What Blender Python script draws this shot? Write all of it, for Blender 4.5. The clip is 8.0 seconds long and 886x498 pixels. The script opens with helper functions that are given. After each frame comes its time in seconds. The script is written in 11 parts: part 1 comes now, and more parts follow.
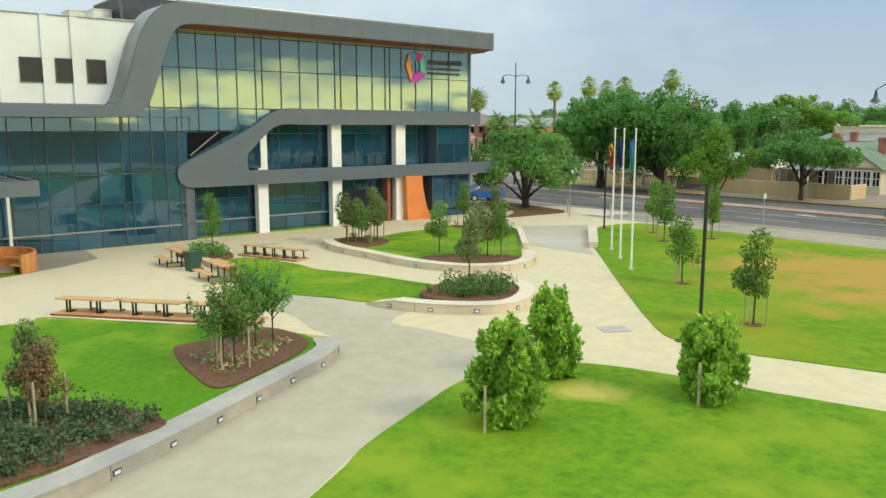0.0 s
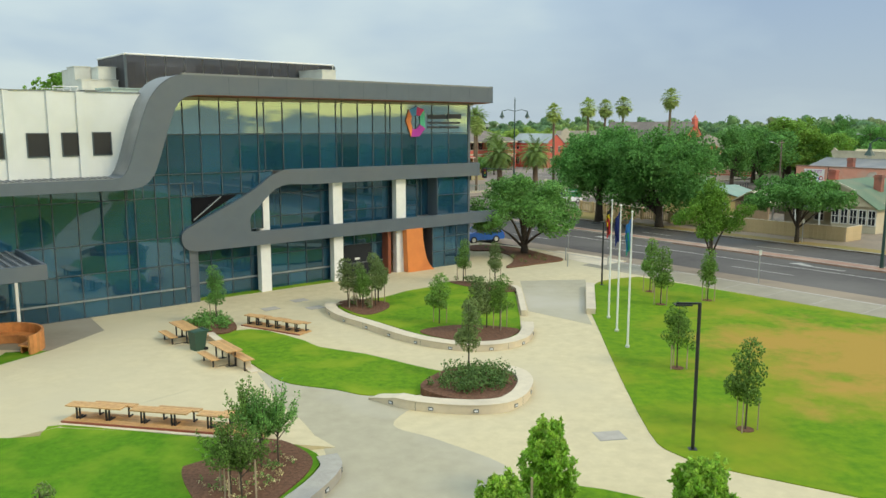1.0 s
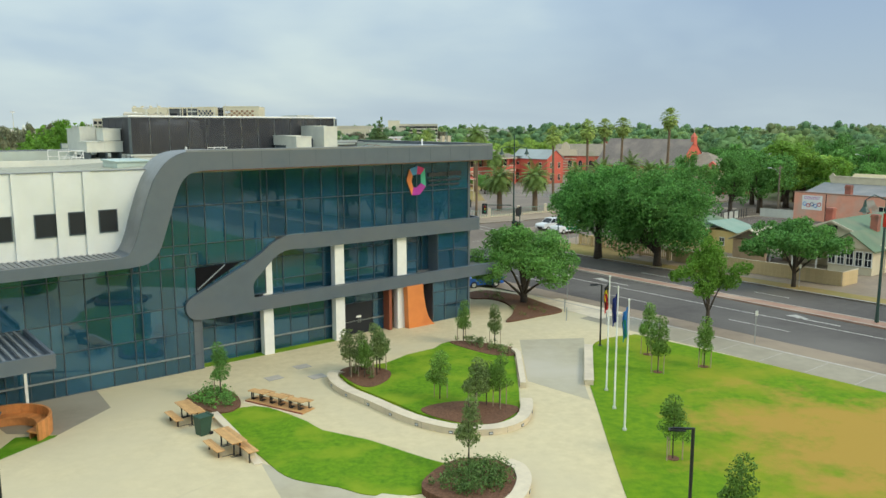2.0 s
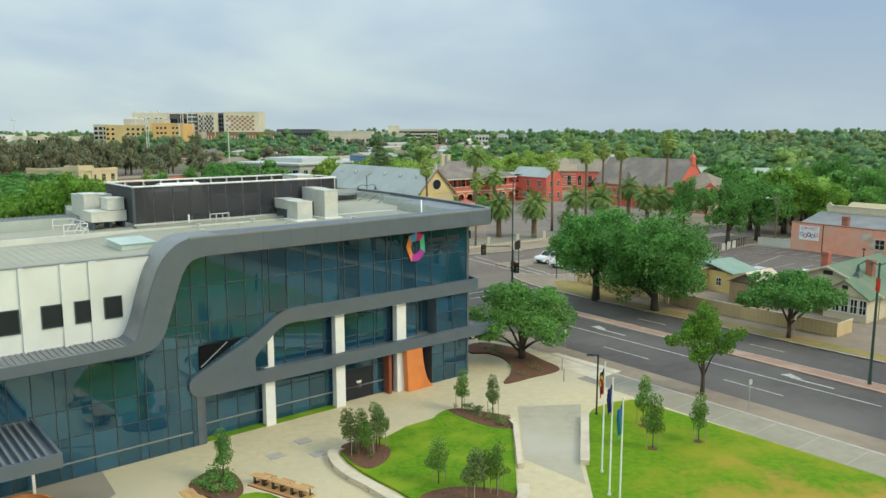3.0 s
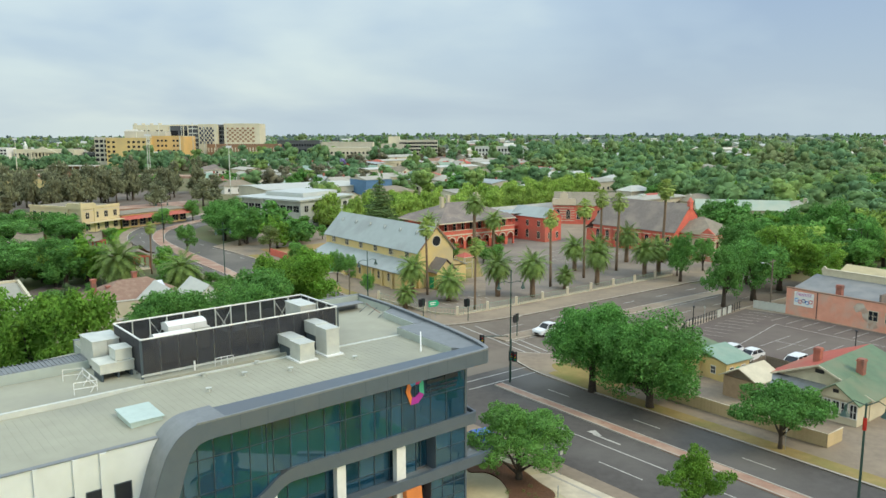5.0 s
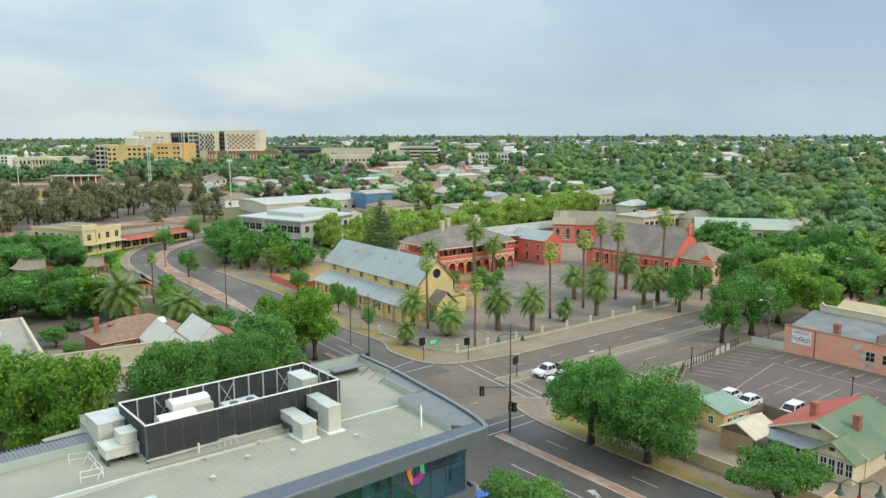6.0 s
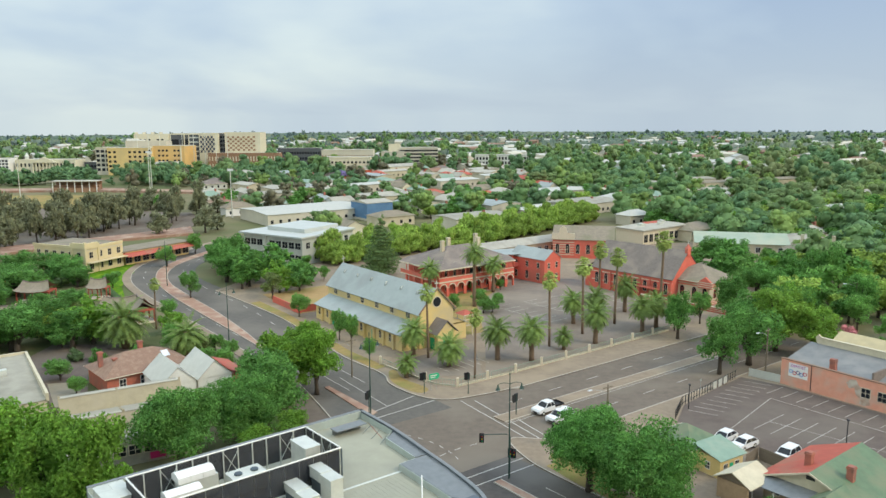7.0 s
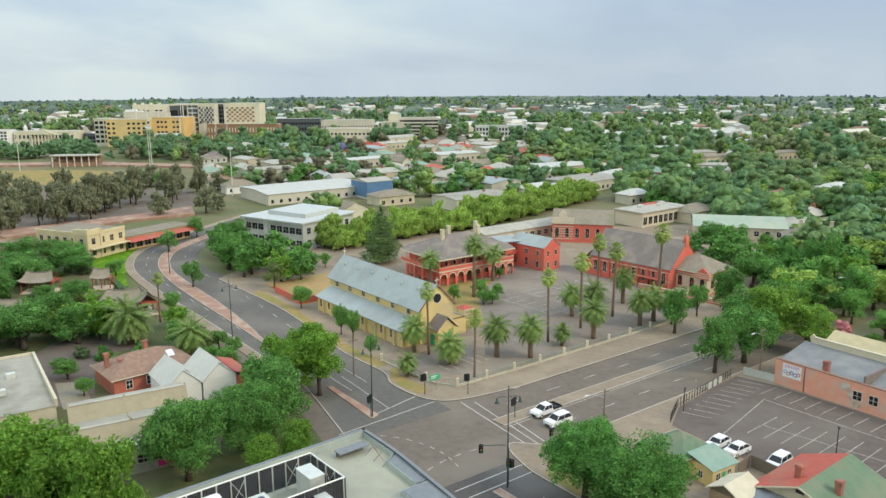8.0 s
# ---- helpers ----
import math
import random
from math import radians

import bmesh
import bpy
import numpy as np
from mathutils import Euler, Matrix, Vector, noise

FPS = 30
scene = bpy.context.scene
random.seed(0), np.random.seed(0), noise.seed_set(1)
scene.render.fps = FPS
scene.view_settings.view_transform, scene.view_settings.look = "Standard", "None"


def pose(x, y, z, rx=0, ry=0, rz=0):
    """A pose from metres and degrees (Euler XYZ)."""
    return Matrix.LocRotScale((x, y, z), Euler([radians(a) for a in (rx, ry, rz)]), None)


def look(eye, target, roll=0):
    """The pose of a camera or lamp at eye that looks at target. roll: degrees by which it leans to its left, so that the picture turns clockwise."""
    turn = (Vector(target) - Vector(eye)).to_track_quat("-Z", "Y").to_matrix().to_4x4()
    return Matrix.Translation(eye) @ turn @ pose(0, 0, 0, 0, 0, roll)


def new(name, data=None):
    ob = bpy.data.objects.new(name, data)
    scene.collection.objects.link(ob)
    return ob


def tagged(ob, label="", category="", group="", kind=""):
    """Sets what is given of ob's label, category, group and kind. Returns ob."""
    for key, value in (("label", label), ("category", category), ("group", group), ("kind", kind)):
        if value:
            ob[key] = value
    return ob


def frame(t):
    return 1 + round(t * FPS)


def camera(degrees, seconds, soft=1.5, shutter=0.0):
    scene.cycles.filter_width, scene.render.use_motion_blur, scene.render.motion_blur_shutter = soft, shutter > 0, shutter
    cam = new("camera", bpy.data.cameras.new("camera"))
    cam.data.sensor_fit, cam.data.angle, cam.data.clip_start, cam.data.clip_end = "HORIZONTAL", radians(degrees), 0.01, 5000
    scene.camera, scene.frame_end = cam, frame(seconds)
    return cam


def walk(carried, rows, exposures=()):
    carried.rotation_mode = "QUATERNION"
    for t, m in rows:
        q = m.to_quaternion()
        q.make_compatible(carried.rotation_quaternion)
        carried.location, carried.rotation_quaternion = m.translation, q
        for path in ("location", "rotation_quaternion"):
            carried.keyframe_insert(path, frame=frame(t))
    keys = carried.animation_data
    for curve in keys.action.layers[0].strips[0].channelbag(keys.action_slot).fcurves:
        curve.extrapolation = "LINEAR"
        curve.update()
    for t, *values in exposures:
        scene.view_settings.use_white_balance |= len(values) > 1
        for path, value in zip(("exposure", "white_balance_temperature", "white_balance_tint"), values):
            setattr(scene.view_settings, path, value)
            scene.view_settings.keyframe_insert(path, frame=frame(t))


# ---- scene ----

# ======== camera and path ========
cam = camera(58.8, 8.0)
METRES, EYE, TILT, LEAN, TURN = 45.0, 6.9, -8.9, 0.0, 0.0
ROWS = [
    (0.0, 0.0, 0.0, 0.0, -0.0, 0.0, 0.0),
    (0.5, -0.0004, -0.0084, 0.0407, -0.02, 0.06, -0.01),
    (1.0, -0.0004, -0.0162, 0.0831, -0.03, 0.09, 0.02),
    (1.5, -0.0012, -0.0238, 0.1279, -0.03, 0.09, 0.05),
    (3.0, 0.0014, -0.0517, 0.287, -0.01, 0.02, 0.06),
    (3.5, 0.0019, -0.0593, 0.3457, -0.02, 0.02, 0.06),
    (4.0, 0.0028, -0.0691, 0.4047, -0.02, -0.03, 0.08),
    (4.5, 0.004, -0.0792, 0.4685, -0.01, -0.08, 0.1),
    (6.0, 0.0054, -0.1085, 0.6829, 0.03, -0.25, 0.18),
    (6.5, 0.0061, -0.121, 0.7606, 0.03, -0.32, 0.21),
    (7.0, 0.0066, -0.1339, 0.8372, 0.05, -0.74, 0.26),
    (7.5, 0.0067, -0.148, 0.9106, 0.05, -1.88, 0.27),
    (8.0, 0.0074, -0.1615, 0.9865, 0.06, -3.42, 0.3),
]
walk(cam, [(t, pose(0, 0, EYE, TILT, LEAN, TURN) @ pose(METRES * x, METRES * y, METRES * z, 90 + pitch, roll, yaw)) for t, x, y, z, yaw, pitch, roll in ROWS], [(0.0, 0.16, 7000, 4), (1.0, -0.02, 6850, 3), (3.0, -0.02, 6700, 2), (6.0, 0.1, 6750, 5), (8.0, 0.12, 6800, 7)])

# ======== world, sun, exposure ========
SUN_AZ = 116.0   # degrees from +y towards +x
SUN_EL = 38.0
world = bpy.data.worlds.new("cloudy_sky")
scene.world = world
world.use_nodes = True
wt = world.node_tree
wt.nodes.clear()


def wn(kind, **props):
    n = wt.nodes.new(kind)
    for k, v in props.items():
        n.inputs[k].default_value = v
    return n


def wmath(op, a, b=None):
    n = wt.nodes.new("ShaderNodeMath")
    n.operation = op
    for i, s in enumerate((a, b)):
        if s is None:
            continue
        if isinstance(s, (int, float)):
            n.inputs[i].default_value = s
        else:
            wt.links.new(s, n.inputs[i])
    return n.outputs[0]


def wmix(fac, a, b, blend="MIX"):
    n = wt.nodes.new("ShaderNodeMix")
    n.data_type, n.blend_type = "RGBA", blend
    for i, s in ((0, fac), (6, a), (7, b)):
        if isinstance(s, (int, float, tuple)):
            n.inputs[i].default_value = s
        else:
            wt.links.new(s, n.inputs[i])
    return n.outputs[2]


def wramp(s, *stops):
    n = wt.nodes.new("ShaderNodeValToRGB")
    el = n.color_ramp.elements
    while len(el) < len(stops):
        el.new(0.5)
    for e, (p, c) in zip(el, stops):
        e.position, e.color = p, (*c, 1)
    wt.links.new(s, n.inputs[0])
    return n.outputs[0]


sky = wt.nodes.new("ShaderNodeTexSky")
sky.sky_type, sky.sun_disc = "NISHITA", False
sky.sun_elevation, sky.sun_rotation = radians(SUN_EL), radians(SUN_AZ)
clear = wmix(1.0, sky.outputs[0], (0.1, 0.1, 0.1, 1), "MULTIPLY")
coord = wt.nodes.new("ShaderNodeTexCoord")
sep = wt.nodes.new("ShaderNodeSeparateXYZ")
wt.links.new(coord.outputs["Generated"], sep.inputs[0])
up = wmath("MAXIMUM", sep.outputs[2], 0.0)
# cloud layer seen from below: direction divided by its height, so the layer thins towards the horizon
flat = wmath("ADD", up, 0.22)
comb = wt.nodes.new("ShaderNodeCombineXYZ")
wt.links.new(wmath("DIVIDE", sep.outputs[0], flat), comb.inputs[0])
wt.links.new(wmath("DIVIDE", sep.outputs[1], flat), comb.inputs[1])
big = wn("ShaderNodeTexNoise", Scale=0.55, Detail=4.0, Roughness=0.5, Distortion=0.4)
wt.links.new(comb.outputs[0], big.inputs["Vector"])
fine = wn("ShaderNodeTexNoise", Scale=2.0, Detail=5.0, Roughness=0.55)
wt.links.new(comb.outputs[0], fine.inputs["Vector"])
dens = wmath("ADD", wmath("MULTIPLY", big.outputs[0], 0.88), wmath("MULTIPLY", fine.outputs[0], 0.12))
side = wmath("MULTIPLY", sep.outputs[0], -0.22)
cloud = wramp(wmath("ADD", dens, side), (0.36, (0.36, 0.48, 0.70)), (0.5, (0.50, 0.63, 0.81)), (0.66, (0.80, 0.91, 0.94)))
low = wramp(up, (0.0, (1, 1, 1)), (0.16, (0, 0, 0)))
cloud = wmix(wmath("MULTIPLY", low, 0.55), cloud, (0.60, 0.70, 0.79, 1))
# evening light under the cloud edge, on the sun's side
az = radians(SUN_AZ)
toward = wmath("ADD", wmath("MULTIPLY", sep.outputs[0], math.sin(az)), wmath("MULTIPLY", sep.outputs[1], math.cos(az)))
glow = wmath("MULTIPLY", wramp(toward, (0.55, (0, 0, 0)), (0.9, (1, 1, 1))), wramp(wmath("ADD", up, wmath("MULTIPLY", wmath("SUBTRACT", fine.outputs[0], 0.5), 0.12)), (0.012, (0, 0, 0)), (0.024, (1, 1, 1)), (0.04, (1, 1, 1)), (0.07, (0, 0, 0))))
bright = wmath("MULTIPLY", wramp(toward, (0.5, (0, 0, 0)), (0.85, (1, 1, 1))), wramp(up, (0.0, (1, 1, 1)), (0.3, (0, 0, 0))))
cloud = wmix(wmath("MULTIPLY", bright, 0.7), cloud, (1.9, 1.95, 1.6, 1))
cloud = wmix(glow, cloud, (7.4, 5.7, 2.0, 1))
zen = wmath("ADD", wmath("MULTIPLY", wmath("MULTIPLY", up, up), 1.9), 0.96)
zc = wt.nodes.new("ShaderNodeCombineXYZ")
for i in range(3):
    wt.links.new(zen, zc.inputs[i])
cloud = wmix(1.0, cloud, zc.outputs[0], "MULTIPLY")
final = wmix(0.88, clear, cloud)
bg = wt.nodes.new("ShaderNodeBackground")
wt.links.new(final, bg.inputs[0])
bg.inputs[1].default_value = 1.0
wo = wt.nodes.new("ShaderNodeOutputWorld")
wt.links.new(bg.outputs[0], wo.inputs[0])

sun = new("sun", bpy.data.lights.new("sun", "SUN"))
sun.data.energy, sun.data.angle, sun.data.color = 1.9, radians(20), (1.0, 0.88, 0.68)
sd = Vector((math.sin(az) * math.cos(radians(SUN_EL)), math.cos(az) * math.cos(radians(SUN_EL)), math.sin(radians(SUN_EL))))
sun.matrix_world = look(sd * 300, (0, 0, 0))


# ======== materials ========
def mat(name, c1, c2=None, rough=0.7, metal=0.0, scale=1.0, bump=0.0, bscale=None, c3=None, big_scale=None, island=0.0, obvar=0.0, spec=0.5, trans=0.0, patch=None):
    """Two-scale surface: grain between c1 and c2, broad stains towards c3, small hue change from piece to piece."""
    m = bpy.data.materials.new(name)
    m.use_nodes = True
    nt = m.node_tree
    b = nt.nodes["Principled BSDF"]
    N, L = nt.nodes.new, nt.links.new
    b.inputs["Roughness"].default_value, b.inputs["Metallic"].default_value = rough, metal
    b.inputs["Specular IOR Level"].default_value = spec
    c2 = c2 or tuple(v * 0.8 for v in c1)
    geo = N("ShaderNodeNewGeometry")
    tc = N("ShaderNodeTexCoord")
    src = tc.outputs["Object"]
    n1 = N("ShaderNodeTexNoise")
    n1.inputs["Scale"].default_value, n1.inputs["Detail"].default_value, n1.inputs["Roughness"].default_value = scale, 6.0, 0.65
    L(src, n1.inputs["Vector"])
    r = N("ShaderNodeValToRGB")
    r.color_ramp.elements[0].position, r.color_ramp.elements[0].color = 0.32, (*c2, 1)
    r.color_ramp.elements[1].position, r.color_ramp.elements[1].color = 0.68, (*c1, 1)
    L(n1.outputs[0], r.inputs[0])
    col = r.outputs[0]
    if c3:
        n2 = N("ShaderNodeTexNoise")
        n2.inputs["Scale"].default_value, n2.inputs["Detail"].default_value = big_scale or scale * 0.15, 4.0
        L(src, n2.inputs["Vector"])
        r2 = N("ShaderNodeValToRGB")
        r2.color_ramp.elements[0].position, r2.color_ramp.elements[1].position = 0.47, 0.66
        L(n2.outputs[0], r2.inputs[0])
        mx = N("ShaderNodeMix")
        mx.data_type = "RGBA"
        L(r2.outputs[0], mx.inputs[0])
        L(col, mx.inputs[6])
        mx.inputs[7].default_value = (*c3, 1)
        col = mx.outputs[2]
    if patch:
        # a worn patch with a ragged rim
        ds = N("ShaderNodeVectorMath")
        ds.operation = "DISTANCE"
        L(src, ds.inputs[0])
        ds.inputs[1].default_value = (*patch[0], 0.12)
        n4 = N("ShaderNodeTexNoise")
        n4.inputs["Scale"].default_value, n4.inputs["Detail"].default_value, n4.inputs["Roughness"].default_value = 0.3, 7.0, 0.68
        L(src, n4.inputs["Vector"])
        ma = N("ShaderNodeMath")
        ma.operation = "MULTIPLY_ADD"
        L(n4.outputs[0], ma.inputs[0])
        ma.inputs[1].default_value = patch[1] * 2.4
        L(ds.outputs["Value"], ma.inputs[2])
        mr = N("ShaderNodeMapRange")
        L(ma.outputs[0], mr.inputs["Value"])
        mr.inputs["From Min"].default_value, mr.inputs["From Max"].default_value = patch[1] * 1.55, patch[1] * 2.1
        mr.inputs["To Min"].default_value, mr.inputs["To Max"].default_value = 0.95, 0.0
        mx4 = N("ShaderNodeMix")
        mx4.data_type = "RGBA"
        L(mr.outputs[0], mx4.inputs[0])
        L(col, mx4.inputs[6])
        mx4.inputs[7].default_value = (*patch[2], 1)
        col = mx4.outputs[2]
    if island or obvar:
        hsv = N("ShaderNodeHueSaturation")
        add = N("ShaderNodeMath")
        add.operation = "MULTIPLY_ADD"
        if island:
            L(geo.outputs["Random Per Island"], add.inputs[0])
            add.inputs[1].default_value, add.inputs[2].default_value = 2 * island, 1 - island
            val = add.outputs[0]
        if obvar:
            oi = N("ShaderNodeObjectInfo")
            a2 = N("ShaderNodeMath")
            a2.operation = "MULTIPLY_ADD"
            L(oi.outputs["Random"], a2.inputs[0])
            a2.inputs[1].default_value, a2.inputs[2].default_value = 2 * obvar, 1 - obvar
            if island:
                a3 = N("ShaderNodeMath")
                a3.operation = "MULTIPLY"
                L(val, a3.inputs[0])
                L(a2.outputs[0], a3.inputs[1])
                val = a3.outputs[0]
            else:
                val = a2.outputs[0]
        L(val, hsv.inputs["Value"])
        L(col, hsv.inputs["Color"])
        col = hsv.outputs[0]
    L(col, b.inputs["Base Color"])
    if bump:
        n3 = N("ShaderNodeTexNoise")
        n3.inputs["Scale"].default_value, n3.inputs["Detail"].default_value = bscale or scale * 4, 5.0
        L(src, n3.inputs["Vector"])
        bp = N("ShaderNodeBump")
        bp.inputs["Strength"].default_value, bp.inputs["Distance"].default_value = bump, 0.05
        L(n3.outputs[0], bp.inputs["Height"])
        L(bp.outputs[0], b.inputs["Normal"])
    if trans:
        tr = N("ShaderNodeBsdfTranslucent")
        L(col, tr.inputs["Color"])
        ms = N("ShaderNodeMixShader")
        ms.inputs[0].default_value = trans
        L(b.outputs[0], ms.inputs[1])
        L(tr.outputs[0], ms.inputs[2])
        L(ms.outputs[0], nt.nodes["Material Output"].inputs[0])
    return m


def glass_mat(name, tint, refl, gloss=(0.9, 0.95, 0.95), film=(0.05, 0.12, 0.14)):
    """Coated window glass: a mirror share that grows at grazing view, and tinted see-through."""
    m = bpy.data.materials.new(name)
    m.use_nodes = True
    nt = m.node_tree
    nt.nodes.clear()
    N, L = nt.nodes.new, nt.links.new
    gl = N("ShaderNodeBsdfGlossy")
    gl.inputs["Roughness"].default_value = 0.01
    gl.inputs["Color"].default_value = (*gloss, 1)
    tr = N("ShaderNodeBsdfTransparent")
    tr.inputs["Color"].default_value = (*tint, 1)
    fr = N("ShaderNodeFresnel")
    fr.inputs[0].default_value = 1.5
    ad = N("ShaderNodeMath")
    ad.operation, ad.use_clamp = "ADD", True
    ad.inputs[1].default_value = refl
    L(fr.outputs[0], ad.inputs[0])
    nz = N("ShaderNodeTexNoise")
    nz.inputs["Scale"].default_value = 0.35
    bp = N("ShaderNodeBump")
    bp.inputs["Strength"].default_value, bp.inputs["Distance"].default_value = 0.03, 0.05
    L(nz.outputs[0], bp.inputs["Height"])
    L(bp.outputs[0], gl.inputs["Normal"])
    mx = N("ShaderNodeMixShader")
    L(ad.outputs[0], mx.inputs[0])
    # body tint of the coating, with the lit rooms' teal painted into it
    df = N("ShaderNodeBsdfDiffuse")
    oi = N("ShaderNodeObjectInfo")
    vr = N("ShaderNodeMapRange")
    vr.inputs["To Min"].default_value, vr.inputs["To Max"].default_value = 0.6, 1.35
    L(oi.outputs["Random"], vr.inputs["Value"])
    hs = N("ShaderNodeHueSaturation")
    hs.inputs["Color"].default_value = (*film, 1)
    L(vr.outputs[0], hs.inputs["Value"])
    L(hs.outputs[0], df.inputs["Color"])
    body = N("ShaderNodeMixShader")
    body.inputs[0].default_value = 0.68
    L(tr.outputs[0], body.inputs[1])
    L(df.outputs[0], body.inputs[2])
    L(body.outputs[0], mx.inputs[1])
    L(gl.outputs[0], mx.inputs[2])
    out = N("ShaderNodeOutputMaterial")
    L(mx.outputs[0], out.inputs[0])
    return m


PALE = mat("pale_concrete", (0.60, 0.505, 0.305), (0.51, 0.425, 0.255), 0.85, scale=1.6, bump=0.1, c3=(0.52, 0.445, 0.285), big_scale=0.09)
PATH = mat("grey_concrete", (0.42, 0.37, 0.25), (0.36, 0.315, 0.215), 0.85, scale=1.4, bump=0.1, c3=(0.45, 0.405, 0.31), big_scale=0.12)
PATHD = mat("dark_grey_concrete", (0.27, 0.235, 0.17), (0.23, 0.20, 0.145), 0.85, scale=1.4, bump=0.1, c3=(0.30, 0.265, 0.20), big_scale=0.2)
WALLC = mat("wall_concrete", (0.66, 0.56, 0.40), (0.58, 0.49, 0.35), 0.85, scale=2.5, bump=0.15, c3=(0.50, 0.42, 0.31), big_scale=0.5)
GREYC = mat("grey_wall_concrete", (0.42, 0.385, 0.32), (0.34, 0.31, 0.26), 0.85, scale=3.0, bump=0.2, c3=(0.27, 0.26, 0.24), big_scale=0.4)
GRASS = mat("lawn_grass", (0.155, 0.275, 0.014), (0.075, 0.175, 0.011), 0.9, scale=3.2, bump=0.3, bscale=30, c3=(0.205, 0.285, 0.02), big_scale=0.45, spec=0.1, patch=((3.6, 19.4), 1.3, (0.42, 0.36, 0.08)))
GRASS2 = mat("deep_green_grass", (0.105, 0.235, 0.012), (0.065, 0.165, 0.010), 0.9, scale=5.0, bump=0.3, bscale=30, c3=(0.17, 0.27, 0.02), big_scale=0.5, spec=0.1)
DRY = mat("worn_lawn", (0.165, 0.265, 0.012), (0.085, 0.19, 0.010), 0.9, scale=2.2, bump=0.2, bscale=30, c3=(0.25, 0.26, 0.022), big_scale=0.16, spec=0.1, patch=((21.0, 35.0), 10.5, (0.38, 0.235, 0.05)))
MULCH = mat("bark_mulch", (0.22, 0.115, 0.07), (0.10, 0.055, 0.035), 0.95, scale=9, bump=0.8, bscale=25, spec=0.1)
ASPH = mat("asphalt", (0.110, 0.097, 0.087), (0.084, 0.075, 0.068), 0.9, scale=1.2, bump=0.2, bscale=40, c3=(0.15, 0.135, 0.12), big_scale=0.06, spec=0.2)
ASPH2 = mat("worn_asphalt", (0.182, 0.146, 0.116), (0.14, 0.114, 0.091), 0.9, scale=0.8, bump=0.2, bscale=40, c3=(0.20, 0.167, 0.132), big_scale=0.08, spec=0.2)
ASPHB = mat("grey_road_asphalt", (0.145, 0.132, 0.115), (0.112, 0.102, 0.09), 0.9, scale=1.0, bump=0.2, bscale=40, c3=(0.17, 0.152, 0.13), big_scale=0.07, spec=0.2)
GARDENG = mat("garden_ground", (0.12, 0.13, 0.06), (0.075, 0.095, 0.04), 0.95, scale=0.3, bump=0.3, c3=(0.165, 0.135, 0.085), big_scale=0.06, spec=0.1)
LOTASPH = mat("car_park_asphalt", (0.148, 0.116, 0.099), (0.116, 0.092, 0.079), 0.9, scale=0.6, bump=0.2, bscale=40, c3=(0.165, 0.137, 0.115), big_scale=0.07, spec=0.2)
REDPAVE = mat("red_paving", (0.36, 0.205, 0.14), (0.28, 0.16, 0.11), 0.85, scale=3, bump=0.2, c3=(0.42, 0.30, 0.22), big_scale=0.3)
SIDEWALK = mat("worn_footpath_concrete", (0.345, 0.30, 0.215), (0.285, 0.25, 0.18), 0.88, scale=1.2, bump=0.12, c3=(0.26, 0.225, 0.16), big_scale=0.2)
KERB = mat("kerb_concrete", (0.45, 0.40, 0.33), (0.36, 0.32, 0.27), 0.9, scale=2, bump=0.1)
VERGE = mat("dry_verge", (0.36, 0.26, 0.11), (0.27, 0.20, 0.08), 0.95, scale=0.7, bump=0.4, bscale=20, c3=(0.22, 0.21, 0.07), big_scale=0.16, spec=0.1)
SAND = mat("sandy_yard", (0.42, 0.28, 0.13), (0.34, 0.23, 0.11), 0.95, scale=0.6, bump=0.2, c3=(0.30, 0.26, 0.10), big_scale=0.12, spec=0.1)
FOOT = mat("footpath", (0.28, 0.215, 0.15), (0.215, 0.165, 0.117), 0.9, scale=1.0, bump=0.15, c3=(0.31, 0.24, 0.165), big_scale=0.15)
DIRT = mat("town_ground", (0.22, 0.185, 0.115), (0.14, 0.145, 0.07), 0.95, scale=0.05, bump=0.2, c3=(0.10, 0.13, 0.05), big_scale=0.012, spec=0.1)
YARD = mat("grey_yard_asphalt", (0.235, 0.195, 0.16), (0.19, 0.158, 0.13), 0.9, scale=0.5, bump=0.2, bscale=40, c3=(0.29, 0.24, 0.19), big_scale=0.06, spec=0.2)
PAINT = mat("road_paint", (0.56, 0.53, 0.47), (0.30, 0.275, 0.24), 0.75, scale=3)
PAINTW = mat("worn_paint", (0.46, 0.43, 0.38), (0.24, 0.21, 0.18), 0.8, scale=2)
CLAD = mat("grey_cladding", (0.108, 0.134, 0.160), (0.093, 0.116, 0.138), 0.5, metal=0.15, scale=0.8, c3=(0.115, 0.13, 0.145), big_scale=0.2)
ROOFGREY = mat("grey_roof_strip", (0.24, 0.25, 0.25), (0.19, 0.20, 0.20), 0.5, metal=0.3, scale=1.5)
WHITEP = mat("white_panel", (0.70, 0.72, 0.69), (0.65, 0.67, 0.64), 0.5, scale=0.8, c3=(0.60, 0.62, 0.58), big_scale=0.25)
WHITE = mat("white_paint", (0.80, 0.79, 0.75), (0.72, 0.71, 0.67), 0.55, scale=2.0)
DECK = mat("membrane_roof", (0.36, 0.35, 0.265), (0.315, 0.305, 0.23), 0.75, scale=0.5, bump=0.1, c3=(0.28, 0.275, 0.215), big_scale=0.12)
GALV = mat("galvanised_metal", (0.66, 0.67, 0.60), (0.55, 0.56, 0.51), 0.45, metal=0.3, scale=1.2, obvar=0.05)
UPSTAND = mat("pale_sheet_upstand", (0.44, 0.49, 0.44), (0.38, 0.43, 0.39), 0.5, metal=0.1, scale=1.0, c3=(0.36, 0.39, 0.35), big_scale=0.3)
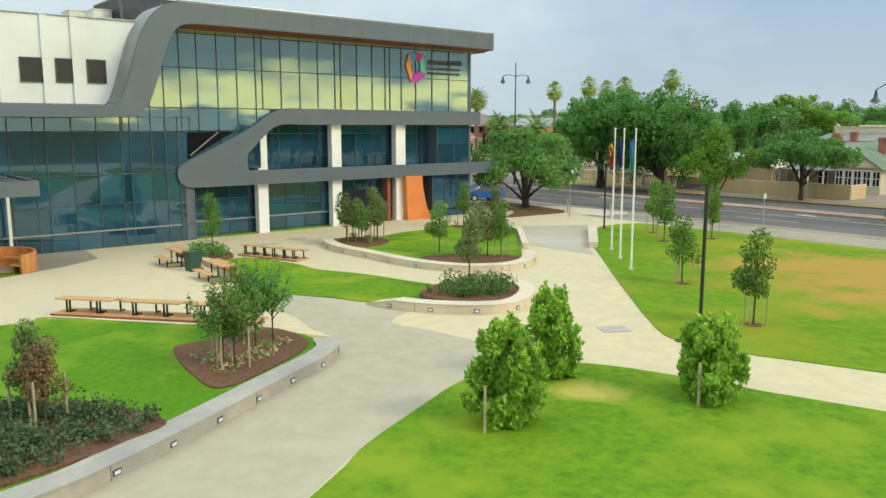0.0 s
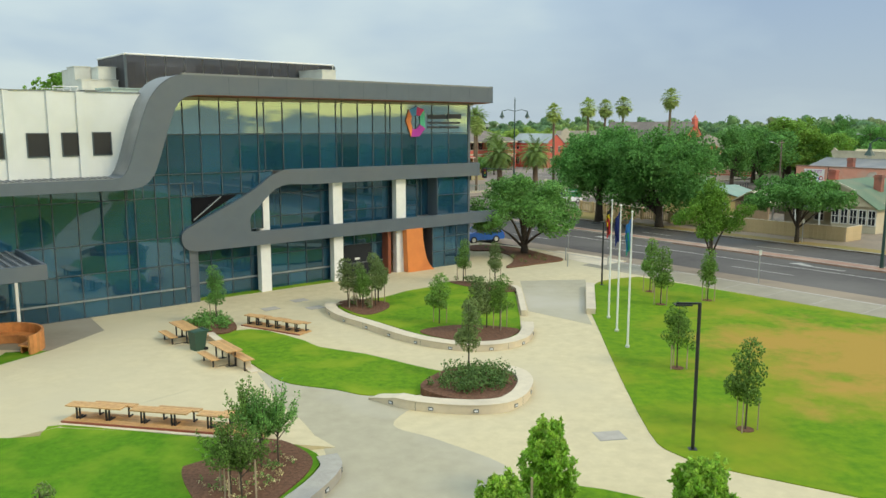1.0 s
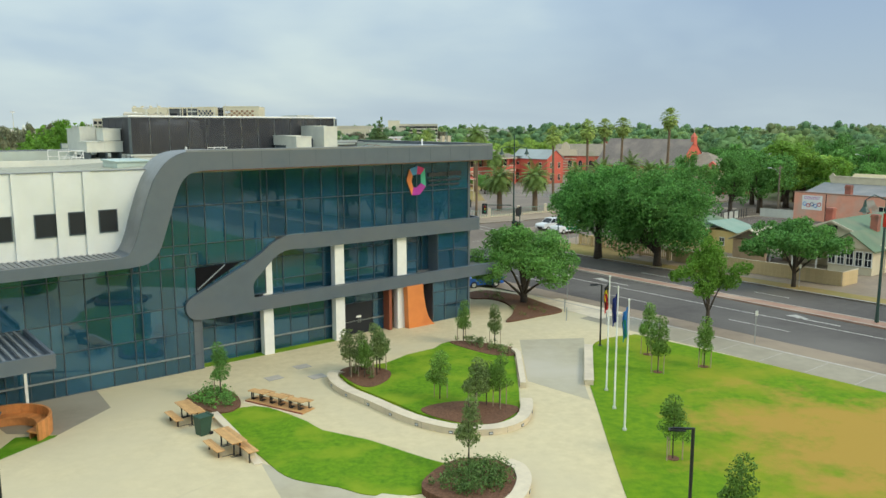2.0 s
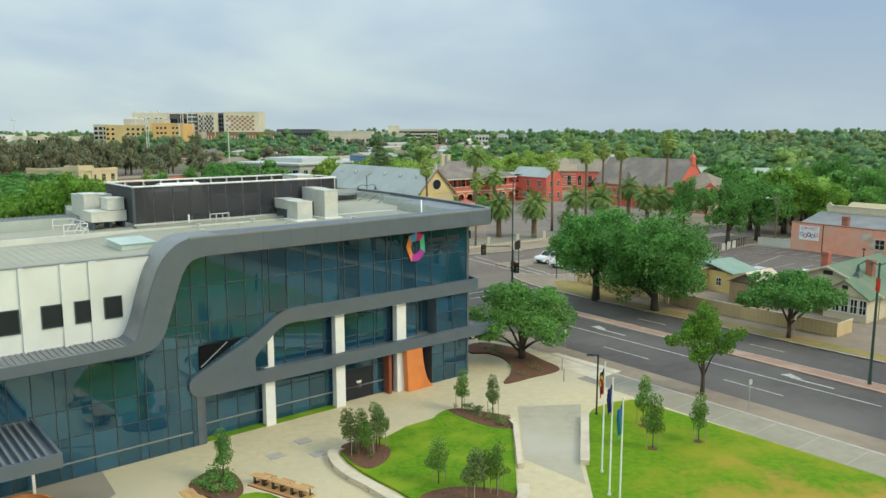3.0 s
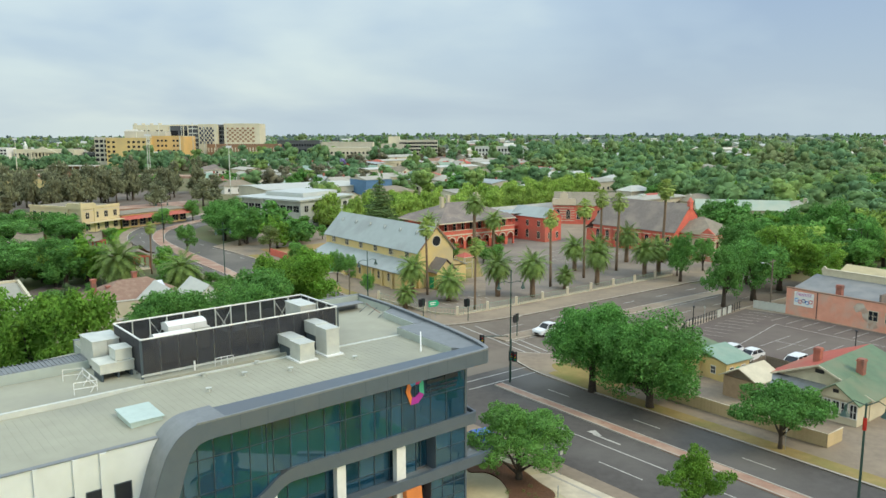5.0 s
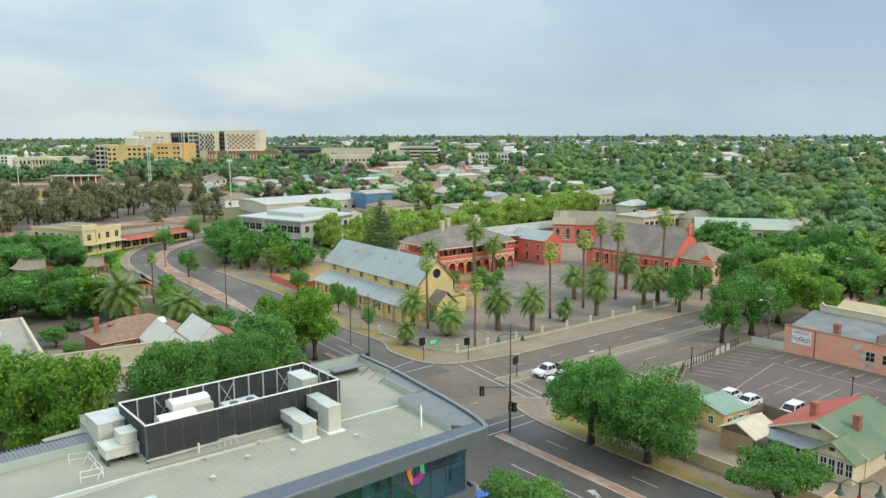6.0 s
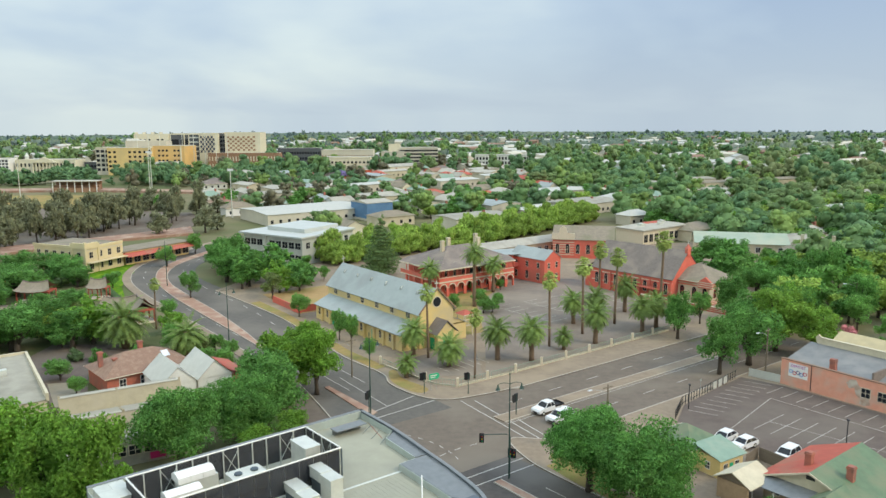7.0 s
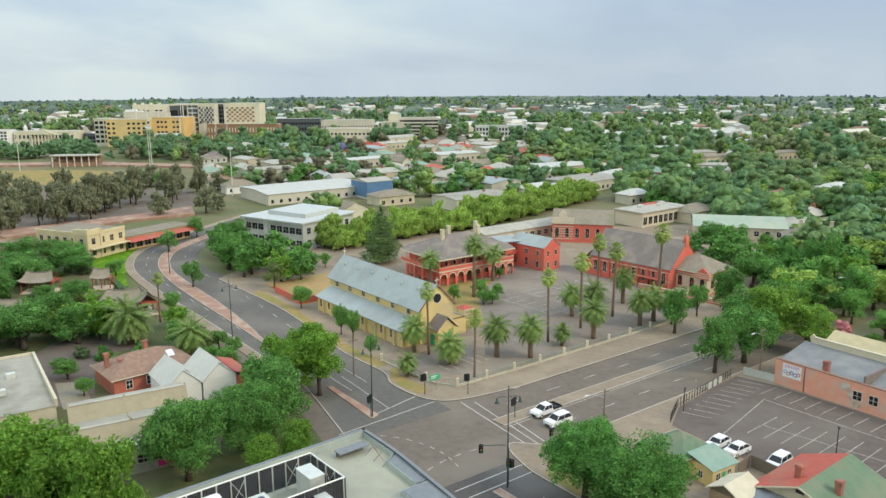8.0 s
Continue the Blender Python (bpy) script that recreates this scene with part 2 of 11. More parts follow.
SCREEN = mat("dark_mesh_screen", (0.028, 0.031, 0.041), (0.021, 0.023, 0.031), 0.6, scale=5, c3=(0.035, 0.034, 0.036), big_scale=0.4)
SCREENTXT = mat("dark_sign_film", (0.03, 0.035, 0.045), (0.025, 0.03, 0.04), 0.5, scale=3)
MULL = mat("dark_mullion", (0.075, 0.10, 0.115), (0.055, 0.075, 0.088), 0.5, metal=0.2, scale=3)
SILVER = mat("pale_mullion", (0.30, 0.33, 0.32), (0.25, 0.27, 0.27), 0.4, metal=0.4, scale=3)
ORANGE = mat("orange_panel", (0.72, 0.24, 0.06), (0.64, 0.20, 0.05), 0.5, scale=0.9, c3=(0.56, 0.17, 0.045), big_scale=0.4)
SOFFIT = mat("timber_soffit", (0.30, 0.085, 0.04), (0.22, 0.06, 0.03), 0.5, scale=2)
INNER = mat("interior_plaster", (0.42, 0.45, 0.46), (0.34, 0.37, 0.38), 0.8, scale=1)
CARPET = mat("interior_floor", (0.14, 0.13, 0.12), (0.10, 0.10, 0.10), 0.9, scale=2)
TIMBER = mat("slatted_timber", (0.62, 0.37, 0.15), (0.48, 0.26, 0.10), 0.6, scale=4, obvar=0.12)
BLACK = mat("black_steel", (0.02, 0.02, 0.022), (0.012, 0.012, 0.014), 0.45, scale=4)
POLEGREY = mat("pole_grey", (0.42, 0.43, 0.42), (0.35, 0.36, 0.35), 0.4, metal=0.4, scale=4)
GREENPOLE = mat("dark_green_pole", (0.03, 0.07, 0.055), (0.02, 0.05, 0.04), 0.5, scale=4)
WOODPOLE = mat("weathered_wood", (0.22, 0.18, 0.13), (0.15, 0.12, 0.09), 0.9, scale=5, bump=0.3)
STAKE = mat("stake_wood", (0.42, 0.33, 0.22), (0.33, 0.26, 0.17), 0.9, scale=6)
BARK = mat("tree_bark", (0.10, 0.075, 0.055), (0.05, 0.04, 0.03), 0.95, scale=6, bump=0.7, bscale=14)
BARK2 = mat("palm_bark", (0.24, 0.16, 0.10), (0.13, 0.09, 0.06), 0.95, scale=8, bump=0.8, bscale=10)
CHIMNEY = mat("sooty_chimney_brick", (0.42, 0.15, 0.10), (0.33, 0.12, 0.085), 0.88, scale=1.6, bump=0.15, bscale=16, c3=(0.24, 0.11, 0.085), big_scale=0.6)
OLDTILE = mat("weathered_roof_tile", (0.30, 0.175, 0.12), (0.20, 0.125, 0.09), 0.85, scale=6.0, bump=0.3, bscale=9, c3=(0.30, 0.20, 0.14), big_scale=1.2)
DULLBRICK = mat("old_red_brick", (0.50, 0.15, 0.095), (0.40, 0.12, 0.08), 0.88, scale=1.3, bump=0.15, bscale=16, c3=(0.32, 0.13, 0.09), big_scale=0.3)
BRICK = mat("red_brick", (0.70, 0.155, 0.105), (0.60, 0.125, 0.085), 0.85, scale=1.3, bump=0.15, bscale=16, c3=(0.52, 0.15, 0.105), big_scale=0.2)
CREAMB = mat("cream_render", (0.74, 0.56, 0.24), (0.66, 0.50, 0.21), 0.8, scale=0.8, bump=0.1, c3=(0.56, 0.45, 0.25), big_scale=0.2)
CREAM2 = mat("pale_cream_paint", (0.62, 0.55, 0.40), (0.52, 0.46, 0.33), 0.75, scale=1.0, c3=(0.50, 0.43, 0.30), big_scale=0.3)
TRIM = mat("cream_trim", (0.66, 0.58, 0.44), (0.58, 0.50, 0.37), 0.7, scale=2)
PINK = mat("salmon_wall", (0.76, 0.36, 0.25), (0.67, 0.30, 0.205), 0.85, scale=0.8, bump=0.1, c3=(0.60, 0.38, 0.29), big_scale=0.35)
SLATEBLUE = mat("blue_grey_metal_roof", (0.345, 0.38, 0.365), (0.30, 0.335, 0.32), 0.55, metal=0.05, scale=0.7, c3=(0.27, 0.29, 0.275), big_scale=0.15)
SLATE = mat("slate_roof", (0.23, 0.19, 0.165), (0.165, 0.138, 0.122), 0.85, scale=2.5, bump=0.3, c3=(0.27, 0.225, 0.185), big_scale=0.25, spec=0.25)
SLATE2 = mat("mossy_roof", (0.295, 0.245, 0.185), (0.215, 0.185, 0.14), 0.85, scale=1.2, bump=0.2, c3=(0.20, 0.185, 0.12), big_scale=0.2, spec=0.25)
TERRA = mat("terracotta_tile", (0.31, 0.18, 0.12), (0.22, 0.13, 0.09), 0.85, scale=2.5, bump=0.4, c3=(0.25, 0.18, 0.125), big_scale=0.3)
REDROOF = mat("red_painted_roof", (0.48, 0.10, 0.06), (0.38, 0.08, 0.05), 0.7, scale=0.8, c3=(0.36, 0.13, 0.08), big_scale=0.3)
GREENROOF = mat("green_tin_roof", (0.13, 0.20, 0.11), (0.10, 0.15, 0.085), 0.65, scale=0.7, c3=(0.17, 0.19, 0.11), big_scale=0.25)
TEALROOF = mat("pale_green_tin_roof", (0.24, 0.34, 0.26), (0.20, 0.29, 0.22), 0.65, scale=0.8, c3=(0.29, 0.34, 0.26), big_scale=0.25)
TINWHITE = mat("pale_tin_roof", (0.43, 0.40, 0.325), (0.36, 0.335, 0.27), 0.6, scale=0.5, c3=(0.31, 0.285, 0.23), big_scale=0.2, obvar=0.1)
WINDOW = mat("dark_window_glass", (0.025, 0.028, 0.034), (0.018, 0.02, 0.026), 0.22, scale=0.5, spec=0.28)
VOID = mat("unlit_hollow", (0.012, 0.012, 0.014), (0.008, 0.008, 0.01), 0.95, scale=2, spec=0.05)
BLUEW = mat("blue_wall", (0.10, 0.21, 0.36), (0.08, 0.17, 0.30), 0.7, scale=0.8)
CARW = mat("white_car_paint", (0.80, 0.80, 0.80), (0.76, 0.76, 0.76), 0.2, scale=1.0, spec=0.7)
CARB = mat("blue_car_paint", (0.03, 0.14, 0.50), (0.025, 0.11, 0.42), 0.2, scale=1.0, spec=0.7)
TYRE = mat("tyre_rubber", (0.02, 0.02, 0.02), (0.012, 0.012, 0.012), 0.9, scale=8)
LIGHTR = mat("red_lens", (0.5, 0.03, 0.02), (0.4, 0.02, 0.02), 0.2)
LIGHTW = mat("clear_lens", (0.75, 0.76, 0.78), (0.6, 0.62, 0.65), 0.15)
SIGNG = mat("green_sign", (0.02, 0.42, 0.20), (0.02, 0.36, 0.17), 0.5)
FLAGR = mat("red_cloth", (0.62, 0.03, 0.03), (0.5, 0.025, 0.025), 0.8)
FLAGK = mat("black_cloth", (0.015, 0.015, 0.015), (0.01, 0.01, 0.01), 0.8)
FLAGY = mat("yellow_cloth", (0.80, 0.58, 0.02), (0.7, 0.5, 0.02), 0.8)
FLAGB = mat("navy_cloth", (0.015, 0.03, 0.17), (0.012, 0.02, 0.13), 0.8)
FLAGS = mat("blue_cloth", (0.03, 0.20, 0.52), (0.025, 0.17, 0.45), 0.8)
FLAGG = mat("green_cloth", (0.03, 0.30, 0.17), (0.025, 0.25, 0.14), 0.8)
LOGO1 = mat("magenta_plate", (0.75, 0.03, 0.22), None, 0.5)
LOGO2 = mat("blue_plate", (0.08, 0.35, 0.72), None, 0.5)
LOGO3 = mat("orange_plate", (0.85, 0.25, 0.06), None, 0.5)
LOGO4 = mat("green_plate", (0.10, 0.62, 0.38), None, 0.5)
LOGO5 = mat("purple_plate", (0.45, 0.03, 0.38), None, 0.5)
BIN = mat("green_bin_plastic", (0.03, 0.08, 0.05), (0.025, 0.06, 0.04), 0.5)
GLASS = glass_mat("coated_glass", (0.30, 0.55, 0.62), 0.075, (0.64, 0.88, 1.0), (0.018, 0.076, 0.130))
LEAF_DARK = mat("elm_leaf", (0.17, 0.355, 0.085), (0.10, 0.24, 0.062), 0.6, scale=0.5, island=0.45, obvar=0.14, spec=0.12, trans=0.42)
LEAF_BIGELM = mat("big_elm_leaf", (0.185, 0.395, 0.095), (0.115, 0.28, 0.07), 0.6, scale=0.5, island=0.45, obvar=0.1, spec=0.12, trans=0.5)
LEAF_MID = mat("garden_leaf", (0.23, 0.44, 0.11), (0.145, 0.30, 0.08), 0.6, scale=0.6, island=0.4, obvar=0.18, spec=0.14, trans=0.5)
LEAF_BRIGHT = mat("plane_leaf", (0.23, 0.41, 0.062), (0.145, 0.29, 0.048), 0.6, scale=0.5, island=0.4, obvar=0.14, spec=0.14, trans=0.5)
LEAF_LIME = mat("lime_leaf", (0.30, 0.48, 0.085), (0.19, 0.36, 0.065), 0.6, scale=0.5, island=0.4, obvar=0.1, spec=0.14, trans=0.5)
LEAF_SHRUB = mat("shrub_leaf", (0.38, 0.60, 0.08), (0.23, 0.44, 0.055), 0.45, scale=2, island=0.45, obvar=0.08, spec=0.45, trans=0.55)
LEAF_SHOOT = mat("young_shoot_leaf", (0.48, 0.66, 0.10), (0.34, 0.53, 0.075), 0.5, scale=2, island=0.4, spec=0.35, trans=0.55)
LEAF_BED = mat("bed_shrub_leaf", (0.16, 0.26, 0.07), (0.09, 0.16, 0.045), 0.6, scale=2, island=0.45, spec=0.25, trans=0.35)
LEAF_OLIVE = mat("grey_green_leaf", (0.24, 0.31, 0.10), (0.14, 0.20, 0.07), 0.65, scale=0.6, island=0.4, obvar=0.15, spec=0.25, trans=0.4)
LEAF_YOUNG = mat("young_leaf", (0.22, 0.36, 0.08), (0.135, 0.24, 0.055), 0.6, scale=2, island=0.45, obvar=0.2, spec=0.14, trans=0.5)
LEAF_RUST = mat("reddish_leaf", (0.30, 0.18, 0.09), (0.19, 0.125, 0.065), 0.65, scale=2, island=0.4, spec=0.25, trans=0.3)
LEAF_PALM = mat("palm_frond", (0.25, 0.36, 0.085), (0.145, 0.225, 0.06), 0.55, scale=1, island=0.35, obvar=0.15, spec=0.3, trans=0.25)
LEAF_PALMDRY = mat("yellowish_palm_frond", (0.37, 0.46, 0.12), (0.25, 0.33, 0.085), 0.6, scale=1, island=0.3, obvar=0.12, spec=0.3, trans=0.25)
LEAF_PINE = mat("pine_needle", (0.16, 0.25, 0.085), (0.10, 0.17, 0.06), 0.65, scale=1, island=0.3, spec=0.25, trans=0.2)
LEAF_WILLOW = mat("willow_leaf", (0.42, 0.56, 0.13), (0.29, 0.43, 0.10), 0.6, scale=0.3, island=0.35, obvar=0.12, spec=0.14, trans=0.4)
LEAF_FAR = mat("far_woods_leaf", (0.225, 0.36, 0.145), (0.16, 0.275, 0.115), 0.7, scale=0.03, island=0.28, c3=(0.27, 0.32, 0.15), big_scale=0.006, spec=0.08, trans=0.35)
LEAF_FARO = mat("far_gum_leaf", (0.235, 0.225, 0.145), (0.155, 0.15, 0.10), 0.7, scale=0.05, island=0.35, spec=0.15, trans=0.3)
FLOWER = mat("pink_blossom", (0.62, 0.25, 0.25), (0.45, 0.15, 0.17), 0.7, scale=2, island=0.3)
FLOWERY = mat("pale_yellow_flower", (0.72, 0.66, 0.36), (0.6, 0.5, 0.2), 0.7, scale=3, island=0.3)
JACAR = mat("lilac_blossom", (0.28, 0.22, 0.45), (0.2, 0.16, 0.34), 0.7, scale=0.5, island=0.3)


# woven mesh lets some of the light through
_nt = SCREEN.node_tree
_tr, _ms = _nt.nodes.new("ShaderNodeBsdfTransparent"), _nt.nodes.new("ShaderNodeMixShader")
_ms.inputs[0].default_value = 0.22
_nt.links.new(_nt.nodes["Principled BSDF"].outputs[0], _ms.inputs[1])
_nt.links.new(_tr.outputs[0], _ms.inputs[2])
_nt.links.new(_ms.outputs[0], _nt.nodes["Material Output"].inputs[0])


# ======== mesh helpers ========
class Geo:
    """Collects vertices and faces of one part."""

    def __init__(self):
        self.v, self.f = [], []

    def add(self, verts, faces):
        k = len(self.v)
        self.v += [tuple(p) for p in verts]
        self.f += [tuple(i + k for i in f) for f in faces]
        return self

    def box(self, x0, y0, z0, x1, y1, z1):
        return self.add([(x0, y0, z0), (x1, y0, z0), (x1, y1, z0), (x0, y1, z0), (x0, y0, z1), (x1, y0, z1), (x1, y1, z1), (x0, y1, z1)],
                        [(0, 3, 2, 1), (4, 5, 6, 7), (0, 1, 5, 4), (1, 2, 6, 5), (2, 3, 7, 6), (3, 0, 4, 7)])

    def slab(self, cx, cy, z0, z1, lx, ly, turn=0.0):
        c, s = math.cos(turn), math.sin(turn)
        q = [(cx + c * a - s * b, cy + s * a + c * b) for a, b in ((-lx / 2, -ly / 2), (lx / 2, -ly / 2), (lx / 2, ly / 2), (-lx / 2, ly / 2))]
        return self.prism(q, z0, z1)

    def prism(self, pts, z0, z1, axis="z"):
        """A closed outline raised from z0 to z1; axis y: the outline is (x, z) and z0, z1 run along y."""
        n = len(pts)
        area = sum(pts[i][0] * pts[(i + 1) % n][1] - pts[(i + 1) % n][0] * pts[i][1] for i in range(n))
        if area < 0:
            pts = pts[::-1]
        if axis == "z":
            vs = [(x, y, z0) for x, y in pts] + [(x, y, z1) for x, y in pts]
        else:
            vs = [(x, z1, y) for x, y in pts] + [(x, z0, y) for x, y in pts]
        fs = [tuple(range(n))[::-1], tuple(range(n, 2 * n))] + [(i, (i + 1) % n, n + (i + 1) % n, n + i) for i in range(n)]
        return self.add(vs, fs)

    def sheet(self, pts, z):
        n = len(pts)
        area = sum(pts[i][0] * pts[(i + 1) % n][1] - pts[(i + 1) % n][0] * pts[i][1] for i in range(n))
        if area < 0:
            pts = pts[::-1]
        return self.add([(x, y, z) for x, y in pts], [tuple(range(n))])

    def tube(self, pts, radii, n=8, cap=True):
        pts = [Vector(p) for p in pts]
        rings = []
        for i, p in enumerate(pts):
            d = (pts[min(i + 1, len(pts) - 1)] - pts[max(i - 1, 0)]).normalized()
            a = d.orthogonal().normalized() if abs(d.z) < 0.95 else Vector((1, 0, 0))
            a = (a - d * a.dot(d)).normalized()
            b = d.cross(a)
            r = radii[i] if isinstance(radii, (list, tuple)) else radii
            rings.append([p + (a * math.cos(6.28318 * j / n) + b * math.sin(6.28318 * j / n)) * r for j in range(n)])
        vs = [q for ring in rings for q in ring]
        fs = [(i * n + j, i * n + (j + 1) % n, (i + 1) * n + (j + 1) % n, (i + 1) * n + j) for i in range(len(pts) - 1) for j in range(n)]
        if cap:
            fs += [tuple(range(n))[::-1], tuple(range((len(pts) - 1) * n, len(pts) * n))]
        return self.add(vs, fs)

    def strip(self, left, right, z0, z1):
        """A band between two lines of equal count, with thickness."""
        n = len(left)
        vs = [(*p[:2], z1) for p in left] + [(*p[:2], z1) for p in right] + [(*p[:2], z0) for p in left] + [(*p[:2], z0) for p in right]
        fs = []
        for i in range(n - 1):
            fs += [(i, n + i, n + i + 1, i + 1), (2 * n + i, i, i + 1, 2 * n + i + 1), (n + i, 3 * n + i, 3 * n + i + 1, n + i + 1)]
        fs += [(0, 2 * n, 3 * n, n), (n - 1, 2 * n - 1, 4 * n - 1, 3 * n - 1)]
        return self.add(vs, fs)

    def mesh(self, name, material, smooth=False):
        me = bpy.data.meshes.new(name)
        me.from_pydata(self.v, [], self.f)
        me.materials.append(material)
        if smooth:
            me.polygons.foreach_set("use_smooth", [True] * len(me.polygons))
        me.update()
        return me


def part(name, g, material, parent, label="", smooth=False):
    ob = new(name, g.mesh(name, material, smooth) if isinstance(g, Geo) else g)
    ob.parent = parent
    if label:
        tagged(ob, label)
    return ob


def thing(name, label, category, m=None, group="", kind=""):
    ob = new(name)
    ob.empty_display_size = 0.3
    if m is not None:
        ob.matrix_world = m
    return tagged(ob, label, category, group, kind)


def struct(name, g, material, label, category, smooth=False, kind="structure"):
    return tagged(new(name, g.mesh(name, material, smooth)), label, category, "", kind)


def smooth_line(pts, n=6, closed=False):
    """A rounded line through a few plan points."""
    P = [Vector(p) for p in pts]
    out = []
    m = len(P)
    for i in range(m if closed else m - 1):
        p0, p1, p2, p3 = (P[(i - 1) % m], P[i], P[(i + 1) % m], P[(i + 2) % m]) if closed else (P[max(i - 1, 0)], P[i], P[i + 1], P[min(i + 2, m - 1)])
        for k in range(n):
            t = k / n
            out.append(0.5 * ((2 * p1) + (p2 - p0) * t + (2 * p0 - 5 * p1 + 4 * p2 - p3) * t * t + (3 * p1 - p0 - 3 * p2 + p3) * t ** 3))
    if not closed:
        out.append(P[-1])
    return [tuple(p) for p in out]


def offset(line, d):
    """The line moved d to its left."""
    out = []
    for i, p in enumerate(line):
        a, b = Vector(line[max(i - 1, 0)][:2]), Vector(line[min(i + 1, len(line) - 1)][:2])
        t = (b - a).normalized()
        out.append((p[0] - t.y * d, p[1] + t.x * d))
    return out


def along(line, step, start=0.0):
    """Points every step metres on a line, with the heading there."""
    out, need = [], start
    for a, b in zip(line[:-1], line[1:]):
        a, b = Vector(a[:2]), Vector(b[:2])
        l = (b - a).length
        while need <= l and l > 0:
            p = a.lerp(b, need / l)
            out.append((p.x, p.y, math.atan2(b.y - a.y, b.x - a.x)))
            need += step
        need -= l
    return out


# street frames: s runs along the street, d across it
def rd(s, d):
    """Main street beside the campus: d 49.6 is the campus kerb, s falls towards the crossing."""
    return (0.777 * d + 0.629 * s, 0.629 * d - 0.777 * s)


def ry(s, d):
    """Cross street: d 73.8 is its near kerb, 92.6 its far kerb."""
    return (-0.602 * d + 0.799 * s, 0.799 * d + 0.602 * s)


# ======== ground, streets, pavements ========
def fall(r):
    """The plain drops gently with distance."""
    return -0.0000016 * max(0.0, r - 700) ** 2 - 0.0025 * max(0.0, r - 900) - 0.016 * max(0.0, r - 2000)


g = Geo()
rings = [0, 60, 140, 300, 700, 1100, 1500, 2100, 3000, 3900, 4900]
N = 64
vs = [(0, 60, -0.06)]
for r in rings[1:]:
    for k in range(N):
        a = 6.28318 * k / N
        vs.append((r * math.cos(a), 60 + r * math.sin(a), -0.06 + fall(r)))
fs = [(0, 1 + k, 1 + (k + 1) % N) for k in range(N)]
for i in range(len(rings) - 2):
    for k in range(N):
        a, b = 1 + i * N, 1 + (i + 1) * N
        fs.append((a + k, b + k, b + (k + 1) % N, a + (k + 1) % N))
struct("ground", g.add(vs, fs), DIRT, "dry grassy town ground reaching the horizon", "ground")

# main street from the lower right to the crossing, then the curved boulevard beyond it
bl = smooth_line([rd(-77, 52.5), (-24, 127.5), (-34.0, 141.5), (-50.7, 163.5), (-63.9, 180.4), (-78.6, 200.6), (-86.8, 214.6), (-91.5, 229.5), (-92.2, 245), (-87.5, 264), (-77, 298)])
br = smooth_line([rd(-77, 74.5), (-15.0, 138.5), (-25.6, 155.2), (-34.6, 169.8), (-44.0, 184.5), (-59.0, 204.7), (-69.0, 218.2), (-74.2, 231.5), (-74.6, 246), (-69, 264), (-58, 294)])
g = Geo()
g.strip([rd(60, 49.6), rd(-52, 49.6), rd(-77, 49.6)], [rd(60, 69.7), rd(-52, 69.7), rd(-77, 69.7)], -0.3, 0.0)
struct("road", g, ASPH, "dark asphalt main street with worn wheel tracks", "road")
struct("road_boulevard", Geo().strip(bl, br, -0.3, 0.003), ASPHB, "curved grey asphalt boulevard", "road")
g = Geo().strip([ry(-90, 73.8), ry(60, 73.8), ry(150, 73.8)], [ry(-90, 92.6), ry(60, 92.6), ry(150, 91.0)], -0.3, 0.006)
struct("road_cross_street", g, ASPH2, "grey asphalt cross street with worn lanes", "road")
struct("road_junction", Geo().prism([(-60, 92), (-8, 84), (24, 96), (60, 150), (20, 160), (-40, 165)], -0.3, -0.004), ASPH2, "worn grey asphalt of the crossing", "road")
struct("road_shoulder", Geo().strip([rd(60, 49.7), rd(-60, 49.7)], [rd(60, 51.9), rd(-60, 52.4)], -0.05, 0.008), FOOT, "pale stained parking shoulder beside the kerb", "road")

# campus block: raised slab with its kerb
campus = [rd(60, 49.6), rd(-48, 49.6), rd(-58, 47.5), rd(-66, 43.0), (-12.0, 92.0), (-60, 56), (-95, 20), (-60, -60), rd(60, 0)]
struct("pavement", Geo().prism(campus, -0.3, 0.09), PALE, "pale exposed-aggregate concrete plaza paving", "pavement")
struct("pavement_kerb", Geo().strip([rd(60, 49.45), rd(-48, 49.45)], [rd(60, 49.72), rd(-48, 49.72)], -0.2, 0.105), KERB, "concrete kerb along the campus footpath", "kerb")

struct("pavement_footpath", Geo().strip([rd(60, 46.25), rd(-20, 46.25), rd(-40, 46.25)], [rd(60, 49.44), rd(-20, 49.44), rd(-40, 49.44)], 0.0, 0.096), SIDEWALK, "worn concrete footpath along the street", "pavement")
# joints sawn across it
for k in range(33):
    a, b = rd(59 - 3 * k, 46.3), rd(59 - 3 * k, 49.4)
    c, d = rd(58.95 - 3 * k, 46.3), rd(58.95 - 3 * k, 49.4)
    struct("pavement_joint", Geo().prism([a, b, d, c], 0.0, 0.0985), KERB, "sawn joint across the footpath", "pavement")
